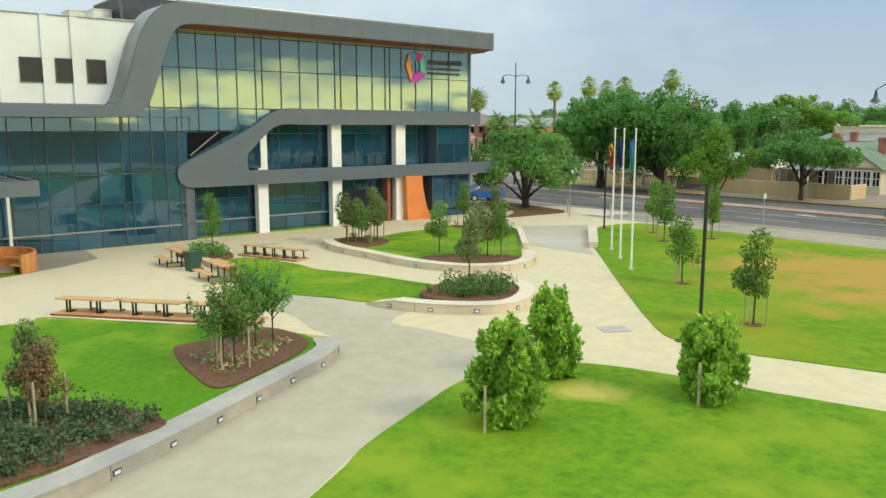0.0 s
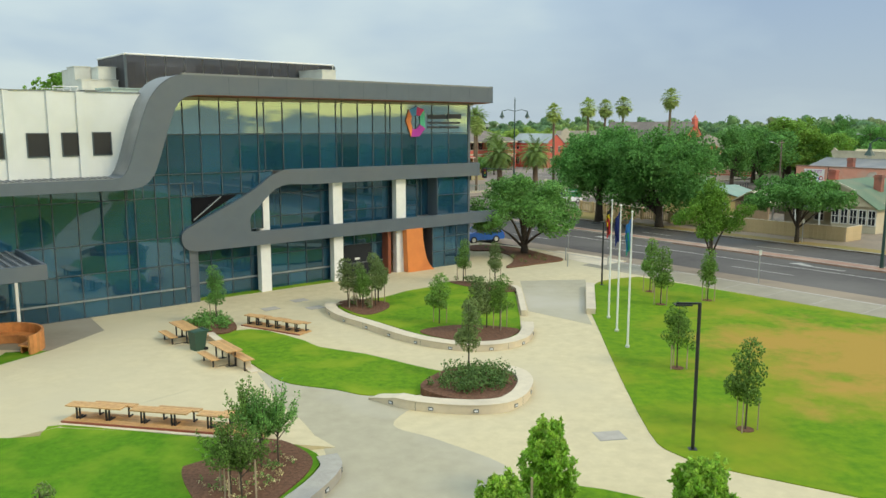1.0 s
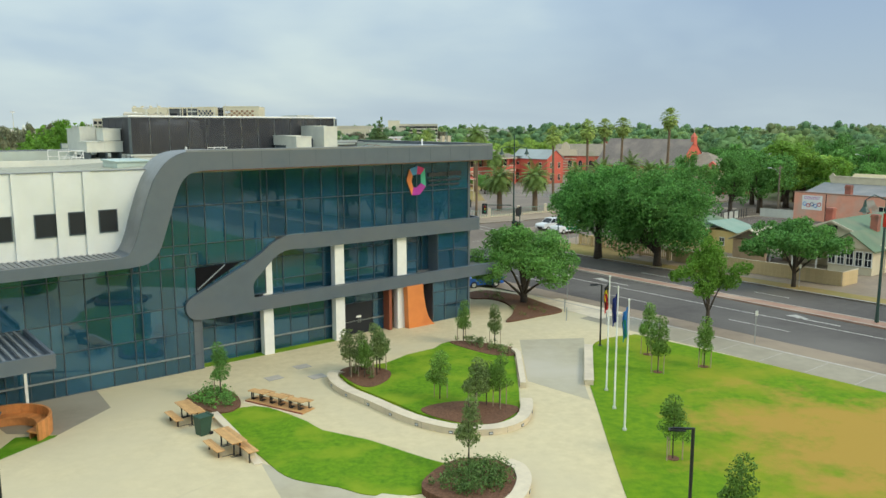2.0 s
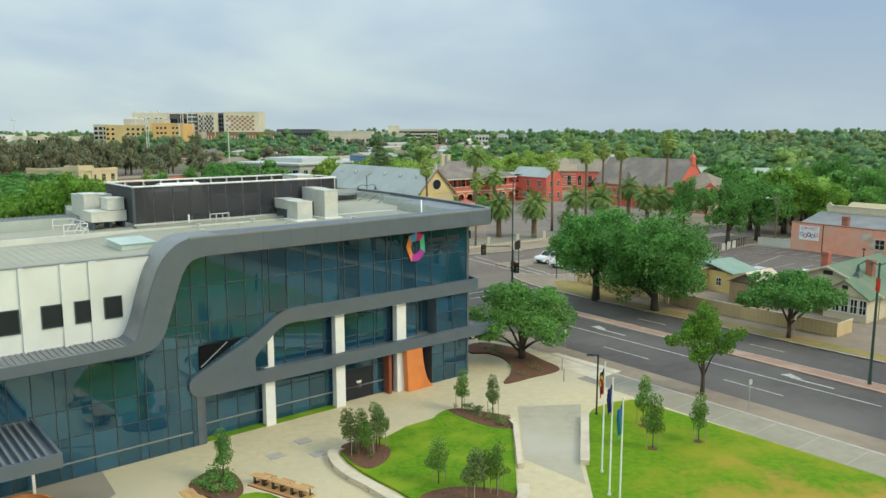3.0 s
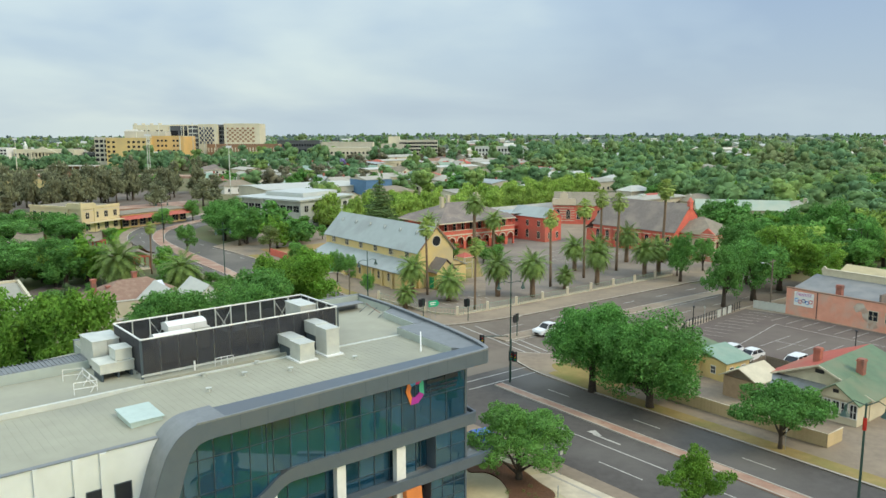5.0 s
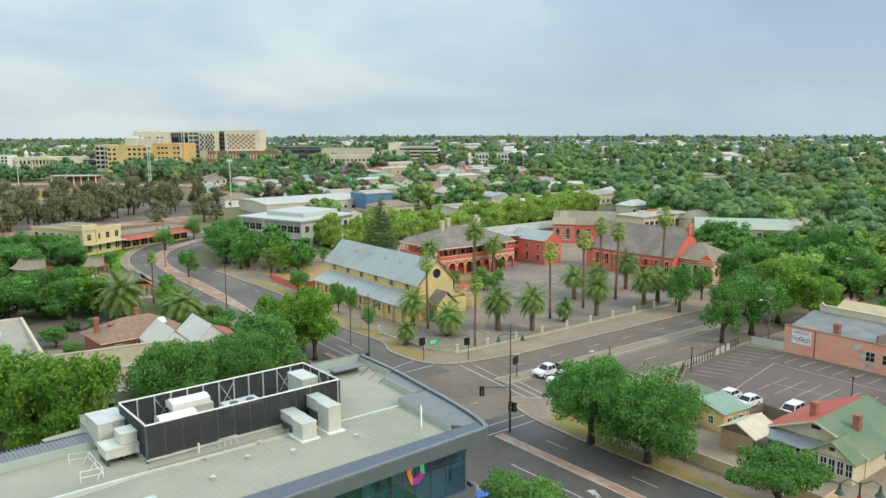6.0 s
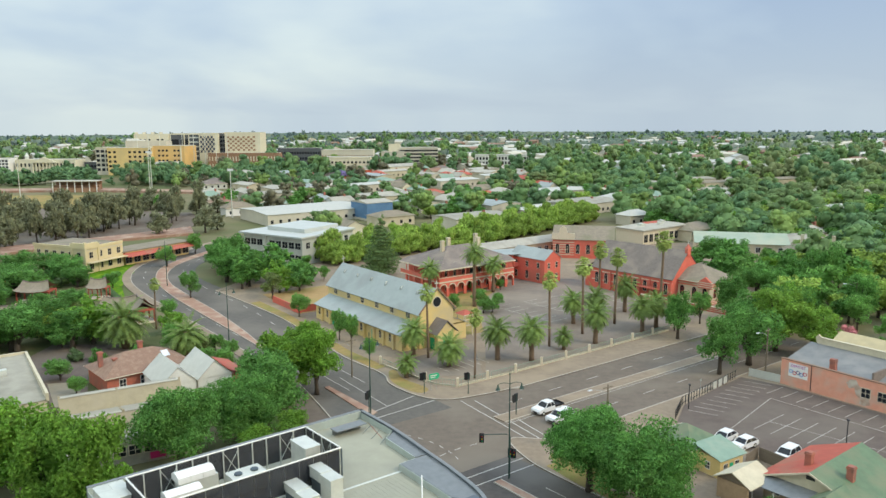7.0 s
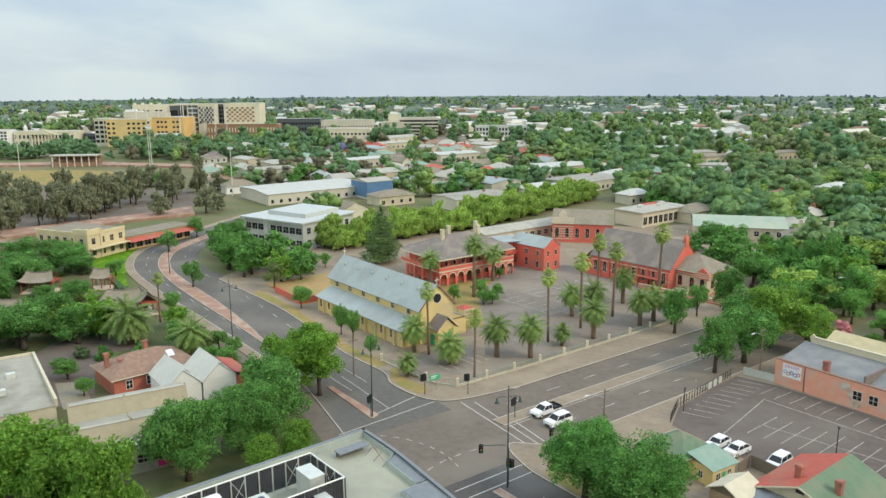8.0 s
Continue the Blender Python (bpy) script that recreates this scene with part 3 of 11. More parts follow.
# greyer walkways
walk_w = smooth_line([(-8.2, 33.2), (-6.1, 28.8), (-5.2, 27.4), (-3.9, 24.5), (-3.7, 22), (-4.8, 19.6), (-6.5, 16), (-8.4, 13), (-12, 8), (-20, 0)], 5)
walk_e = smooth_line([(-1.0, 29.0), (-1.8, 26.9), (-0.1, 25.5), (2.2, 23.0), (0.9, 20.6), (-0.7, 18.1), (-1.8, 15.8), (-2.6, 13.4), (-4.5, 8), (-9, -2)], 5)
g = Geo().strip(walk_e, walk_w, 0.0, 0.094)
struct("pavement_walkway", g, PATH, "grey concrete walkway between lawn and planter", "pavement")
g = Geo().prism([(5.4, 53.8), (10.05, 54.3), (9.6, 51.5), (8.3, 44.5), (8.1, 41.4), (5.0, 44.7)], 0.0, 0.094)
struct("pavement_ramp", g, PATH, "grey concrete path towards the street", "pavement")
g = Geo().prism([(-20.3, 43.7), (-17.9, 40.3), (-18.9, 36.5), (-21.5, 36.6), (-26, 41)], 0.0, 0.094)
struct("pavement_dark", g, PATHD, "dark grey concrete panel at the glass doors", "pavement")
# plaza rising gently to the terrace
lowl = [(-3.6, 24.9, 0.0945), (-5.1, 26.7, 0.0945), (-8.3, 33.0, 0.0945), (-11.8, 39.0, 0.0945), (-16.0, 42.5, 0.0945)]
highl = [(-5.2, 24.5, 0.40), (-8.0, 25.0, 0.52), (-13.2, 25.5, 0.565), (-14.8, 24.2, 0.55), (-24.0, 23.0, 0.51)]
g = Geo().add(lowl + highl + [(x, y, 0.0) for x, y, z in highl], [f for k in range(4) for f in ((k, k + 1, 6 + k, 5 + k), (5 + k, 6 + k, 11 + k, 10 + k))] + [(0, 5, 10)])
struct("pavement_slope", g, PALE, "pale concrete paving rising to the terrace lawn", "pavement")


struct("pavement_pad", Geo().prism([(7.7, 66.4), (10.2, 67.4), (14.7, 62.1), (12.3, 59.8)], 0.0, 0.1025), WALLC, "pale new concrete driveway panel", "pavement")


def lawn(name, pts, z, material, label, n=5):
    line = smooth_line(pts, n, True) if n > 1 else pts
    return struct(name, Geo().prism(line, 0.0, z), material, label, "lawn")


lawn("ground_lawn_flagpoles", [(8.75, 45.6), (9.75, 50), (10.5, 52.8), (11.8, 54.2), (13.6, 55.0), (15, 54.2), rd(-20, 46.2), rd(0, 46.2), rd(40, 46.2), (55, -6), (40, 4.6), (26, 12.8), (12.3, 21.1), (8.9, 23.1), (7.6, 24.4), (7.25, 26.2), (7.7, 33.5), (8.2, 39.5)], 0.12, DRY, "wide lawn with yellowed dry patches", 3)
lawn("ground_lawn_front", [(-2.4, 13.8), (-1.7, 16.0), (-0.6, 18.3), (0.5, 20.4), (1.9, 21.7), (4.0, 22.0), (6.5, 20.8), (10.6, 18.1), (26, 9.2), (45, -2), (40, -40), (-5, -45), (-12, -10), (-6, 5)], 0.12, GRASS, "mown green lawn", 3)
lawn("ground_lawn_centre", [(-11.7, 38.8), (-10.8, 40.2), (-9.4, 40.2), (-7.0, 38.2), (-6.0, 37.0), (-3.65, 35.8), (-1.7, 34.3), (0.1, 33.05), (0.9, 33.2), (0.9, 31.0), (-1.5, 30.0), (-2.6, 30.0), (-3.4, 30.15), (-4.4, 30.75), (-5.85, 31.25), (-6.9, 31.9), (-8.1, 33.5)], 0.13, GRASS, "mown green lawn wedge between paths", 2)
lawn("ground_lawn_entry", [(-6.3, 45.6), (-5.6, 47.0), (-3.7, 47.8), (-2.4, 49.7), (-0.6, 51.2), (0.4, 52.9), (3.6, 51.6), (4.6, 50.4), (4.4, 45), (4.1, 40.3), (3.5, 38.3), (2.4, 37.4), (1.0, 37.4), (-1.3, 39.1), (-2.6, 40.6), (-4.65, 42.8)], 0.24, GRASS, "raised lawn inside the entry planter", 2)


def raised_lawn(name, pts, material, label):
    g = Geo()
    n = len(pts)
    cx, cy = sum(p[0] for p in pts) / n, sum(p[1] for p in pts) / n
    cz = sum(p[2] for p in pts) / n
    g.add([(cx, cy, cz)] + list(pts) + [(p[0], p[1], 0) for p in pts],
          [(0, 1 + i, 1 + (i + 1) % n) for i in range(n)] + [(1 + i, 1 + n + i, 1 + n + (i + 1) % n, 1 + (i + 1) % n) for i in range(n)])
    return struct(name, g, material, label, "lawn")


raised_lawn("ground_lawn_terrace", smooth_line([(-14.2, 24.6, 0.56), (-13.5, 25.0, 0.56), (-13.1, 25.75, 0.56), (-8.0, 24.75, 0.52), (-6.2, 24.75, 0.46), (-4.75, 24.3, 0.42), (-3.85, 23.3, 0.40), (-4.1, 21.7, 0.40), (-4.6, 20.4, 0.40), (-5.3, 18.5, 0.40), (-6.05, 16.6, 0.40), (-6.7, 15.2, 0.40), (-7.5, 14.0, 0.40), (-11.3, 10.2, 0.40), (-30, 4, 0.4), (-34, 18, 0.45), (-24, 23.5, 0.52)], 3, True), GRASS2, "gently sloping green lawn behind a low wall")


def bed(name, pts, z, label):
    return struct(name, Geo().prism(smooth_line(pts, 5, True), 0.0, z), MULCH, label, "garden bed")


bed("ground_bed_terrace", [(-7.8, 22.0), (-7.95, 23.2), (-7.6, 24.4), (-6.6, 24.75), (-5.4, 24.7), (-4.3, 23.6), (-4.05, 22.6), (-4.45, 21.1), (-5.5, 18.9), (-6.6, 19.95)], 0.445, "oval bark-mulched bed with small flowers")
bed("ground_bed_shrubs", [(-6.12, 16.6), (-6.55, 15.5), (-7.6, 13.95), (-12.0, 9.3), (-18.4, 9.2), (-14.4, 16.4), (-9.8, 17.7), (-7.9, 17.6)], 0.46, "mulched bed behind the low wall")
bed("ground_bed_entry_left", [(-6.3, 46.0), (-5.7, 47.1), (-4.5, 47.0), (-3.3, 46.2), (-3.25, 44.6), (-4.1, 43.2), (-5.1, 43.7)], 0.26, "round bark-mulched bed")
bed("ground_bed_entry_front", [(-1.2, 39.4), (0.15, 40.6), (2.0, 40.7), (3.95, 39.9), (3.4, 38.4), (2.4, 37.5), (0.5, 37.8)], 0.27, "curved bark-mulched bed")
bed("ground_bed_entry_back", [(0.5, 52.5), (1.4, 53.0), (3.4, 52.2), (4.7, 51.2), (4.5, 49.4), (2.8, 49.9)], 0.26, "bark-mulched bed with low plants")
bed("ground_bed_centre", [(-0.9, 30.2), (0.3, 28.95), (1.4, 28.75), (2.45, 29.15), (2.98, 30.0), (3.05, 31.0), (2.8, 32.3), (1.8, 33.0), (0.6, 32.9), (-0.4, 31.8)], 0.40, "mulched bed thick with low green plants")
bed("ground_bed_tables", [(-14.2, 41.2), (-12.4, 39.6), (-11.3, 39.4), (-11.0, 40.7), (-12, 42.6), (-13.3, 43.2)], 0.2, "mulched bed beside the tables")
bed("ground_bed_street", [(2.4, 69.6), (4.2, 70.4), (6.9, 68.2), (8.6, 65.0), (9.7, 62.4), (7.3, 60.4), (4.9, 58.8), (5.5, 61.0), (5.75, 63.2), (5.2, 65.6), (4.0, 67.0), (2.5, 67.2)], 0.2, "bark-mulched bed under a street tree")


def low_wall(name, line, h, w, material, label, lights=2.4, z0=0.0, taper=0, light_z=0.3):
    """A low wall along a line; its top rises from the ground over the first taper points."""
    t = thing(name, label, "wall", kind="structure")
    rows = [h if k >= taper else 0.11 + (h - 0.11) * k / taper for k in range(len(line))]

    def run(left, right, low, lift):
        g = Geo().strip(left, right, 0.0, 1.0)
        n = len(left)
        g.v = [(x, y, (rows[k % n] + lift) if z > 0.5 else (low if low is not None else rows[k % n])) for k, (x, y, z) in enumerate(g.v)]
        return g

    part("wall_body", run(line, offset(line, w), z0, 0.0), material, t)
    part("coping", run(offset(line, -0.025), offset(line, w + 0.025), None, 0.03), material, t)
    # joints between the cast lengths
    for x, y, a in along(line, 4.6, 2.3):
        ob = part("wall_joint", Geo().box(-0.008, -0.004, 0.02, 0.008, 0.03, h - 0.02), MULL, t)
        ob.matrix_local = pose(x, y, z0, 0, 0, math.degrees(a))
    lens = Geo().box(-0.07, -0.03, 0.015, 0.07, 0.02, 0.085).mesh("step_light", LIGHTW)
    rim = Geo().box(-0.10, -0.022, -0.015, 0.10, 0.02, 0.115).mesh("step_light_rim", MULL)
    for x, y, a in along(line, lights, 1.2):
        ob = part("step_light_rim", rim, None, t)
        ob.matrix_local = pose(x, y, h - light_z, 0, 0, math.degrees(a))
        ob = part("step_light", lens, None, t, "small recessed wall light")
        ob.matrix_local = pose(x, y, h - light_z, 0, 0, math.degrees(a))
    return t


wall_c = smooth_line([(-34, -6), (-18, 4.4), (-11.0, 9.3), (-8.2, 11.9), (-6.95, 13.4), (-6.4, 14.4), (-5.76, 15.75), (-4.88, 17.86), (-4.17, 19.65), (-3.5, 21.2), (-3.2, 22.2), (-3.15, 22.9), (-3.4, 23.6)], 6)
low_wall("terrace_wall", wall_c, 0.42, 0.62, GREYC, "curved grey concrete retaining wall with small lights", 1.52, light_z=0.24)
wall_a = smooth_line([(-6.3, 46.6), (-6.85, 45.6), (-6.8, 44.4), (-5.8, 42.4), (-4.0, 40.4), (-2.4, 38.55), (-1.1, 37.35), (0.4, 36.5), (1.75, 36.3), (3.1, 36.65), (4.15, 37.7), (4.65, 39.2), (4.8, 40.8)], 6)
low_wall("entry_planter_wall", wall_a, 0.40, 0.60, WALLC, "curved pale concrete planter wall", 2.0, taper=6, light_z=0.25)
wall_b = smooth_line([(-2.95, 29.65), (-2.0, 28.88), (-1.0, 28.35), (0.3, 28.02), (1.4, 27.95), (2.45, 28.25), (3.15, 29.1), (3.55, 30.2), (3.68, 31.2), (3.5, 32.2), (3.0, 32.8)], 6)
low_wall("centre_planter_wall", wall_b, 0.44, 0.58, WALLC, "curved pale concrete planter wall", 1.72, taper=7, light_z=0.26)
low_wall("ramp_wall_west", [(4.75, 43.4), (4.9, 46.5), (5.05, 49.7), (4.8, 50.6)], 0.40, 0.3, WALLC, "low pale concrete edge wall", 9)
low_wall("ramp_wall_east", [(9.6, 51.5), (8.9, 47.6), (8.25, 43.9)], 0.40, 0.5, WALLC, "low pale concrete edge wall", 9)
low_wall("table_wall", [(-8.1, 33.1), (-10.0, 36.2), (-11.8, 39.0)], 0.32, 0.35, WALLC, "low concrete edge beside the tables", 9, taper=1)

# pavement hatches
for i, (x, y, a) in enumerate(((5.8, 25.9, 10), (-8.9, 47.6, 39), (-7.6, 45.6, 39), (-10.2, 45.3, 39))):
    t = thing("access_hatch", "grey steel access hatch flush with the paving", "hatch", pose(x, y, 0.09, 0, 0, a), "access hatches")
    part("rim", Geo().box(-0.5, -0.4, 0, 0.5, 0.4, 0.008), GREYC, t)
    part("lid", Geo().box(-0.45, -0.35, 0.006, 0.45, 0.35, 0.015), KERB, t)

# central reserve, islands, verges
struct("median", Geo().strip([rd(60, 61.2), rd(-20, 61.4), rd(-67, 62.6)], [rd(60, 63.0), rd(-20, 63.1), rd(-67, 63.6)], -0.1, 0.13), REDPAVE, "red-paved central reserve with pale kerbs", "median")
for d0, d1 in (((60, 61.05), (-67, 62.45)), ((60, 63.0), (-67, 63.6))):
    struct("median_kerb", Geo().strip([rd(d0[0], d0[1]), rd(-20, d0[1] + 0.35 * (d1[1] - d0[1])), rd(*d1)], [rd(d0[0], d0[1] + 0.16), rd(-20, d0[1] + 0.16 + 0.35 * (d1[1] - d0[1])), rd(d1[0], d1[1] + 0.16)], -0.1, 0.14), KERB, "concrete kerb of the central reserve", "kerb")
ml = smooth_line([(-35.7, 149.0), (-43.5, 159.9), (-57.8, 179.3), (-70.8, 197.9), (-80.0, 214.6), (-84.6, 230), (-84.6, 243), (-80, 262), (-72, 285)])
mr = smooth_line([(-35.2, 149.3), (-41.4, 160.6), (-53.0, 178.9), (-64.6, 195.4), (-75.0, 211.6), (-80.6, 227), (-81.3, 241), (-77, 260), (-69, 283)])
struct("median_boulevard", Geo().strip(ml, mr, -0.1, 0.14), REDPAVE, "red-paved boulevard central reserve", "median")
for q in (offset(ml, 0.0), offset(mr, 0.18)):
    struct("median_kerb", Geo().strip(q, offset(q, -0.18), -0.1, 0.155), KERB, "pale kerb of the boulevard reserve", "kerb")
struct("pavement_kerb_west", Geo().strip(bl, offset(bl, 0.2), -0.1, 0.15), KERB, "concrete kerb of the boulevard", "kerb")
wpath = [p for p in bl if p[1] > 128]
struct("pavement_west_path", Geo().strip(offset(wpath, 0.22), offset(wpath, 2.4), 0.0, 0.135), FOOT, "brownish footpath along the boulevard", "pavement")
struct("median_island", Geo().prism([(-19.8, 126.2), (-19.2, 126.9), (-10.1, 115.0), (-10.8, 113.6), (-11.3, 113.8)], -0.1, 0.14), REDPAVE, "narrow red-paved traffic island", "median")
struct("median_cross_street", Geo().strip([ry(74, 82.9), ry(130, 82.7)], [ry(74, 85.3), ry(130, 85.1)], -0.1, 0.14), FOOT, "brownish concrete central reserve", "median")

for d in (82.75, 85.3):
    struct("median_kerb", Geo().strip([ry(74, d), ry(130, d - 0.2)], [ry(74, d + 0.17), ry(130, d - 0.03)], -0.1, 0.15), KERB, "pale kerb of the cross street reserve", "kerb")
# east block (houses and car park)
eb = smooth_line([rd(60, 69.7), rd(-40, 69.7), rd(-62, 69.7), rd(-70, 70.6), rd(-75.5, 73.5), ry(76, 73.9), ry(86, 73.8), ry(150, 73.8)], 5)
east = [(p[0], p[1]) for p in eb] + [(190, 120), (150, -20)]
struct("pavement_east", Geo().prism(east, -0.2, 0.12), FOOT, "brownish footpath and verge block", "pavement")
struct("ground_verge_east", Geo().strip([rd(50, 70.1), rd(-60, 70.1), rd(-66, 70.8)], [rd(50, 72.0), rd(-60, 72.0), rd(-66, 72.2)], 0.0, 0.135), VERGE, "dry grass verge under street trees", "verge")
struct("ground_verge_corner", Geo().prism(smooth_line([(14.4, 99.1), (16.4, 100.2), (20.2, 96.7), (22.8, 91.4), (18.9, 89.6), (15.4, 95.2)], 4, True), 0.0, 0.137), VERGE, "dry straw-coloured corner verge", "verge")
struct("pavement_kerb_east", Geo().strip(eb, offset(eb, -0.2), 0.0, 0.145), KERB, "concrete kerb", "kerb")
# school block
sb = smooth_line([ry(150, 92.6), ry(90, 92.7), ry(86, 92.9), (6.2, 122.2), (0.6, 120.2), (-4.1, 122.0), (-9.0, 127.8), (-10.8, 133.3), (-18.8, 143.2), (-26.3, 155.9), (-36.6, 172.4), (-47.9, 187.0), (-59.6, 201.1)], 5)
struct("pavement_school", Geo().prism([(p[0], p[1]) for p in sb] + [(-40, 260), (120, 280)], -0.2, 0.12), FOOT, "brownish footpath round the school block", "pavement")
struct("pavement_kerb_school", Geo().strip(sb, offset(sb, -0.22), 0.0, 0.15), KERB, "concrete kerb", "kerb")
struct("ground_verge_school", Geo().prism(smooth_line([(-9.6, 134.0), (-8.4, 128.4), (-4.2, 123.4), (-2.4, 125.4), (-6.8, 130.4), (-8.4, 135)], 4, True), 0.0, 0.14), VERGE, "dry straw-coloured verge", "verge")
struct("ground_verge_church", Geo().strip([(-12.0, 135.6), (-19.5, 145.2), (-36.8, 173.6), (-47, 187)], [(-10.2, 137.2), (-17.8, 146.6), (-35.0, 175.0), (-45, 188.6)], 0.0, 0.14), VERGE, "dry verge with street trees", "verge")
struct("pavement_school_yard", Geo().prism([(7.5, 131.5), (48, 162), (58, 188), (36, 214), (20, 214), (8.5, 185), (9, 160)], 0.0, 0.14), YARD, "grey asphalt school yard", "yard")
struct("ground_school_lawn", Geo().prism([(-2, 192), (5, 158), (8.6, 160), (8.2, 186), (14, 200), (4, 197)], 0.0, 0.15), VERGE, "dry lawn with shrubs before the old school", "lawn")
struct("ground_church_lawn", Geo().prism([(-33, 176), (-24, 182), (-12, 200), (-22, 214), (-46, 196)], 0.0, 0.15), SAND, "bare sandy lawn behind the church", "lawn")
struct("pavement_church_yard", Geo().prism([(-6.0, 131.5), (7.2, 132), (6.0, 152), (-6, 142)], 0.0, 0.145), YARD, "asphalt forecourt of the church", "yard")
# west block
wl = [rd(-77, 49.0), (-27, 125.5), (-39.3, 140.5), (-51, 154.5), (-66, 173), (-81, 194), (-89, 211), (-93, 227)]
struct("pavement_west", Geo().prism(wl + [(-170, 230), (-170, 60), ry(-70, 92.8), ry(-16, 92.8)], -0.2, 0.11), GARDENG, "shaded garden ground and drives of the west block", "pavement")
# car park
lot = [(34.8, 110.5), (37.8, 117.2), (45.5, 124.8), (51.7, 130.4), (57.4, 125.6), (68.0, 111.8), (86, 90), (72, 80), (52, 97), (44.5, 95.2)]
struct("car_park", Geo().prism(lot, 0.0, 0.15), LOTASPH, "dark asphalt car park with faded bay lines", "car park")

# painted lines
lines = Geo()


def stripe(p, q, w=0.14, z=0.012):
    a, b = Vector(p), Vector(q)
    n = (b - a).normalized()
    n = Vector((-n.y, n.x)) * w / 2
    lines.add([(*(a + n), z), (*(a - n), z), (*(b - n), z), (*(b + n), z)], [(0, 1, 2, 3)])


def dashes(f, d, s0, s1, on=3.2, off=9.0, w=0.14):
    s = s0
    while s < s1:
        stripe(f(s, d), f(min(s + on, s1), d), w)
        s += on + off


dashes(rd, 55.3, -57, 55, 5.0, 7.2)
stripe(rd(-60, 58.6), rd(-22, 58.6), 0.16)
stripe(rd(-14, 58.6), rd(6, 58.6), 0.16)
dashes(rd, 66.5, -62, 55, 3.4, 9.2)
dashes(ry, 78.3, 82, 150, 3.0, 6.0)
dashes(ry, 88.8, 80, 150, 3.0, 6.0)
stripe(ry(74, 82.3), ry(130, 82.1), 0.12, 0.014)
for a, b in (((-11.4, 114.4), (-4.6, 122.3)), ((-15.4, 108.0), (-1.3, 120.2)), ((2.9, 119.9), (13.6, 102.2)), ((5.2, 119.9), (13.9, 104.6)), ((1.6, 91.5), (13.9, 100.9)), ((3.3, 89.9), (13.9, 98.0)), ((-2, 92), (-13, 106.5)), ((9.9, 114.7), (14.8, 105.6))):
    stripe(a, b, 0.2, 0.016)
for a, b in (((-13.2, 128.6), (-22.5, 141.5)), ((-15.5, 125), (-25.5, 138.5)), ((-8.6, 117.5), (-18, 131.5))):
    stripe(a, b, 0.14, 0.014)
# lane lines of the boulevard
for q, d in ((bl, -3.3), (br, 3.3)):
    lane = [p for p in offset(q, d) if p[1] > 150]
    for (x, y, a) in along(lane, 9.0, 1.0):
        stripe((x, y), (x + 3.0 * math.cos(a), y + 3.0 * math.sin(a)), 0.14, 0.016)
# turning guide dashes in the crossing
for cx, cy, r, a0, a1 in ((14, 86, 19.5, 118, 178), (-12, 93, 15, 20, 85)):
    for k in range(a0, a1, 8):
        stripe((cx + r * math.cos(radians(k)), cy + r * math.sin(radians(k))), (cx + r * math.cos(radians(k + 3.5)), cy + r * math.sin(radians(k + 3.5))), 0.14, 0.018)
for s, d in ((-46.0, 60.0), (-26.0, 59.9)):
    for pts in ([(0, -.12), (-3.2, -.12), (-3.2, .12), (0, .12)], [(-3.0, -.12), (-3.6, .75), (-3.2, .12)], [(-2.6, 0.35), (-4.0, 1.0), (-4.4, 0.1), (-3.6, 0.1), (-3.4, -0.1), (-3.0, -0.1)]):
        q = [rd(s + a, d + b) for a, b in pts]
        lines.sheet(q, 0.015)
struct("road_marking", lines, PAINT, "white painted lane lines and arrows", "road marking")
lines = Geo()
ax, ay = (0.66, 0.75), (0.78, -0.62)
for k in range(9):
    p = (43.5 + 2.1 * k * 0.74, 121.5 + 2.1 * k * -0.2)
for k in range(10):
    a = Vector((37.6, 115.4)).lerp(Vector((51, 128.6)), k / 9)
    stripe(a + Vector((0.2, -0.2)), a + Vector((4.0, -2.6)), 0.12, 0.158)
for k in range(11):
    a = Vector((56.8, 125.2)).lerp(Vector((72, 104.5)), k / 10)
    stripe(a, a + Vector((-4.0, -2.9)), 0.12, 0.158)
stripe((41.3, 107.2), (52.5, 120.0), 0.14, 0.158)
stripe((52.5, 120.0), (67, 101.5), 0.14, 0.158)
for k in range(8):
    a = Vector((45.0, 107.6)).lerp(Vector((57.5, 95.5)), k / 7)
    stripe(a, a + Vector((6.8, 5.6)), 0.12, 0.158)
stripe((48.4, 110.4), (60.6, 98.6), 0.12, 0.16)
struct("car_park_marking", lines, PAINTW, "faded white parking bay lines", "road marking")

lines = Geo()
for r in range(4):
    for k in range(7):
        a = Vector((24.0 + 7.2 * r, 168.0 + 5.0 * r)) + Vector((-1.9, 2.3)) * k
        stripe(a, a + Vector((3.8, 2.9)), 0.14, 0.16)
    a = Vector((24.0 + 7.2 * r, 168.0 + 5.0 * r))
    stripe(a, a + Vector((-11.4, 13.8)), 0.14, 0.16)
for k in range(6):
    a = Vector((1.5 + 1.4 * k, 133.5 + 1.1 * k))
    stripe(a, a + Vector((-2.4, 3.0)), 0.14, 0.16)
struct("yard_marking", lines, PAINT, "faint white bay lines in the school yard", "road marking")


# ======== college building ========
college = thing("college_building", "three-storey glass college building wrapped in grey ribbons", "building", pose(-23.22, 39.99, 0, 0, 0, 39.4))
FV = 0.15   # front of the balcony ribbons


def rv(u):
    """Front of the roof ribbon, which runs slightly askew to the glass."""
    return -1.75 + 0.025 * (u - 20)


def uwp(name, pts, v0, v1, material, label="", parent=None):
    return part(name, Geo().prism(pts, v0, v1, "y"), material, parent or college, label)


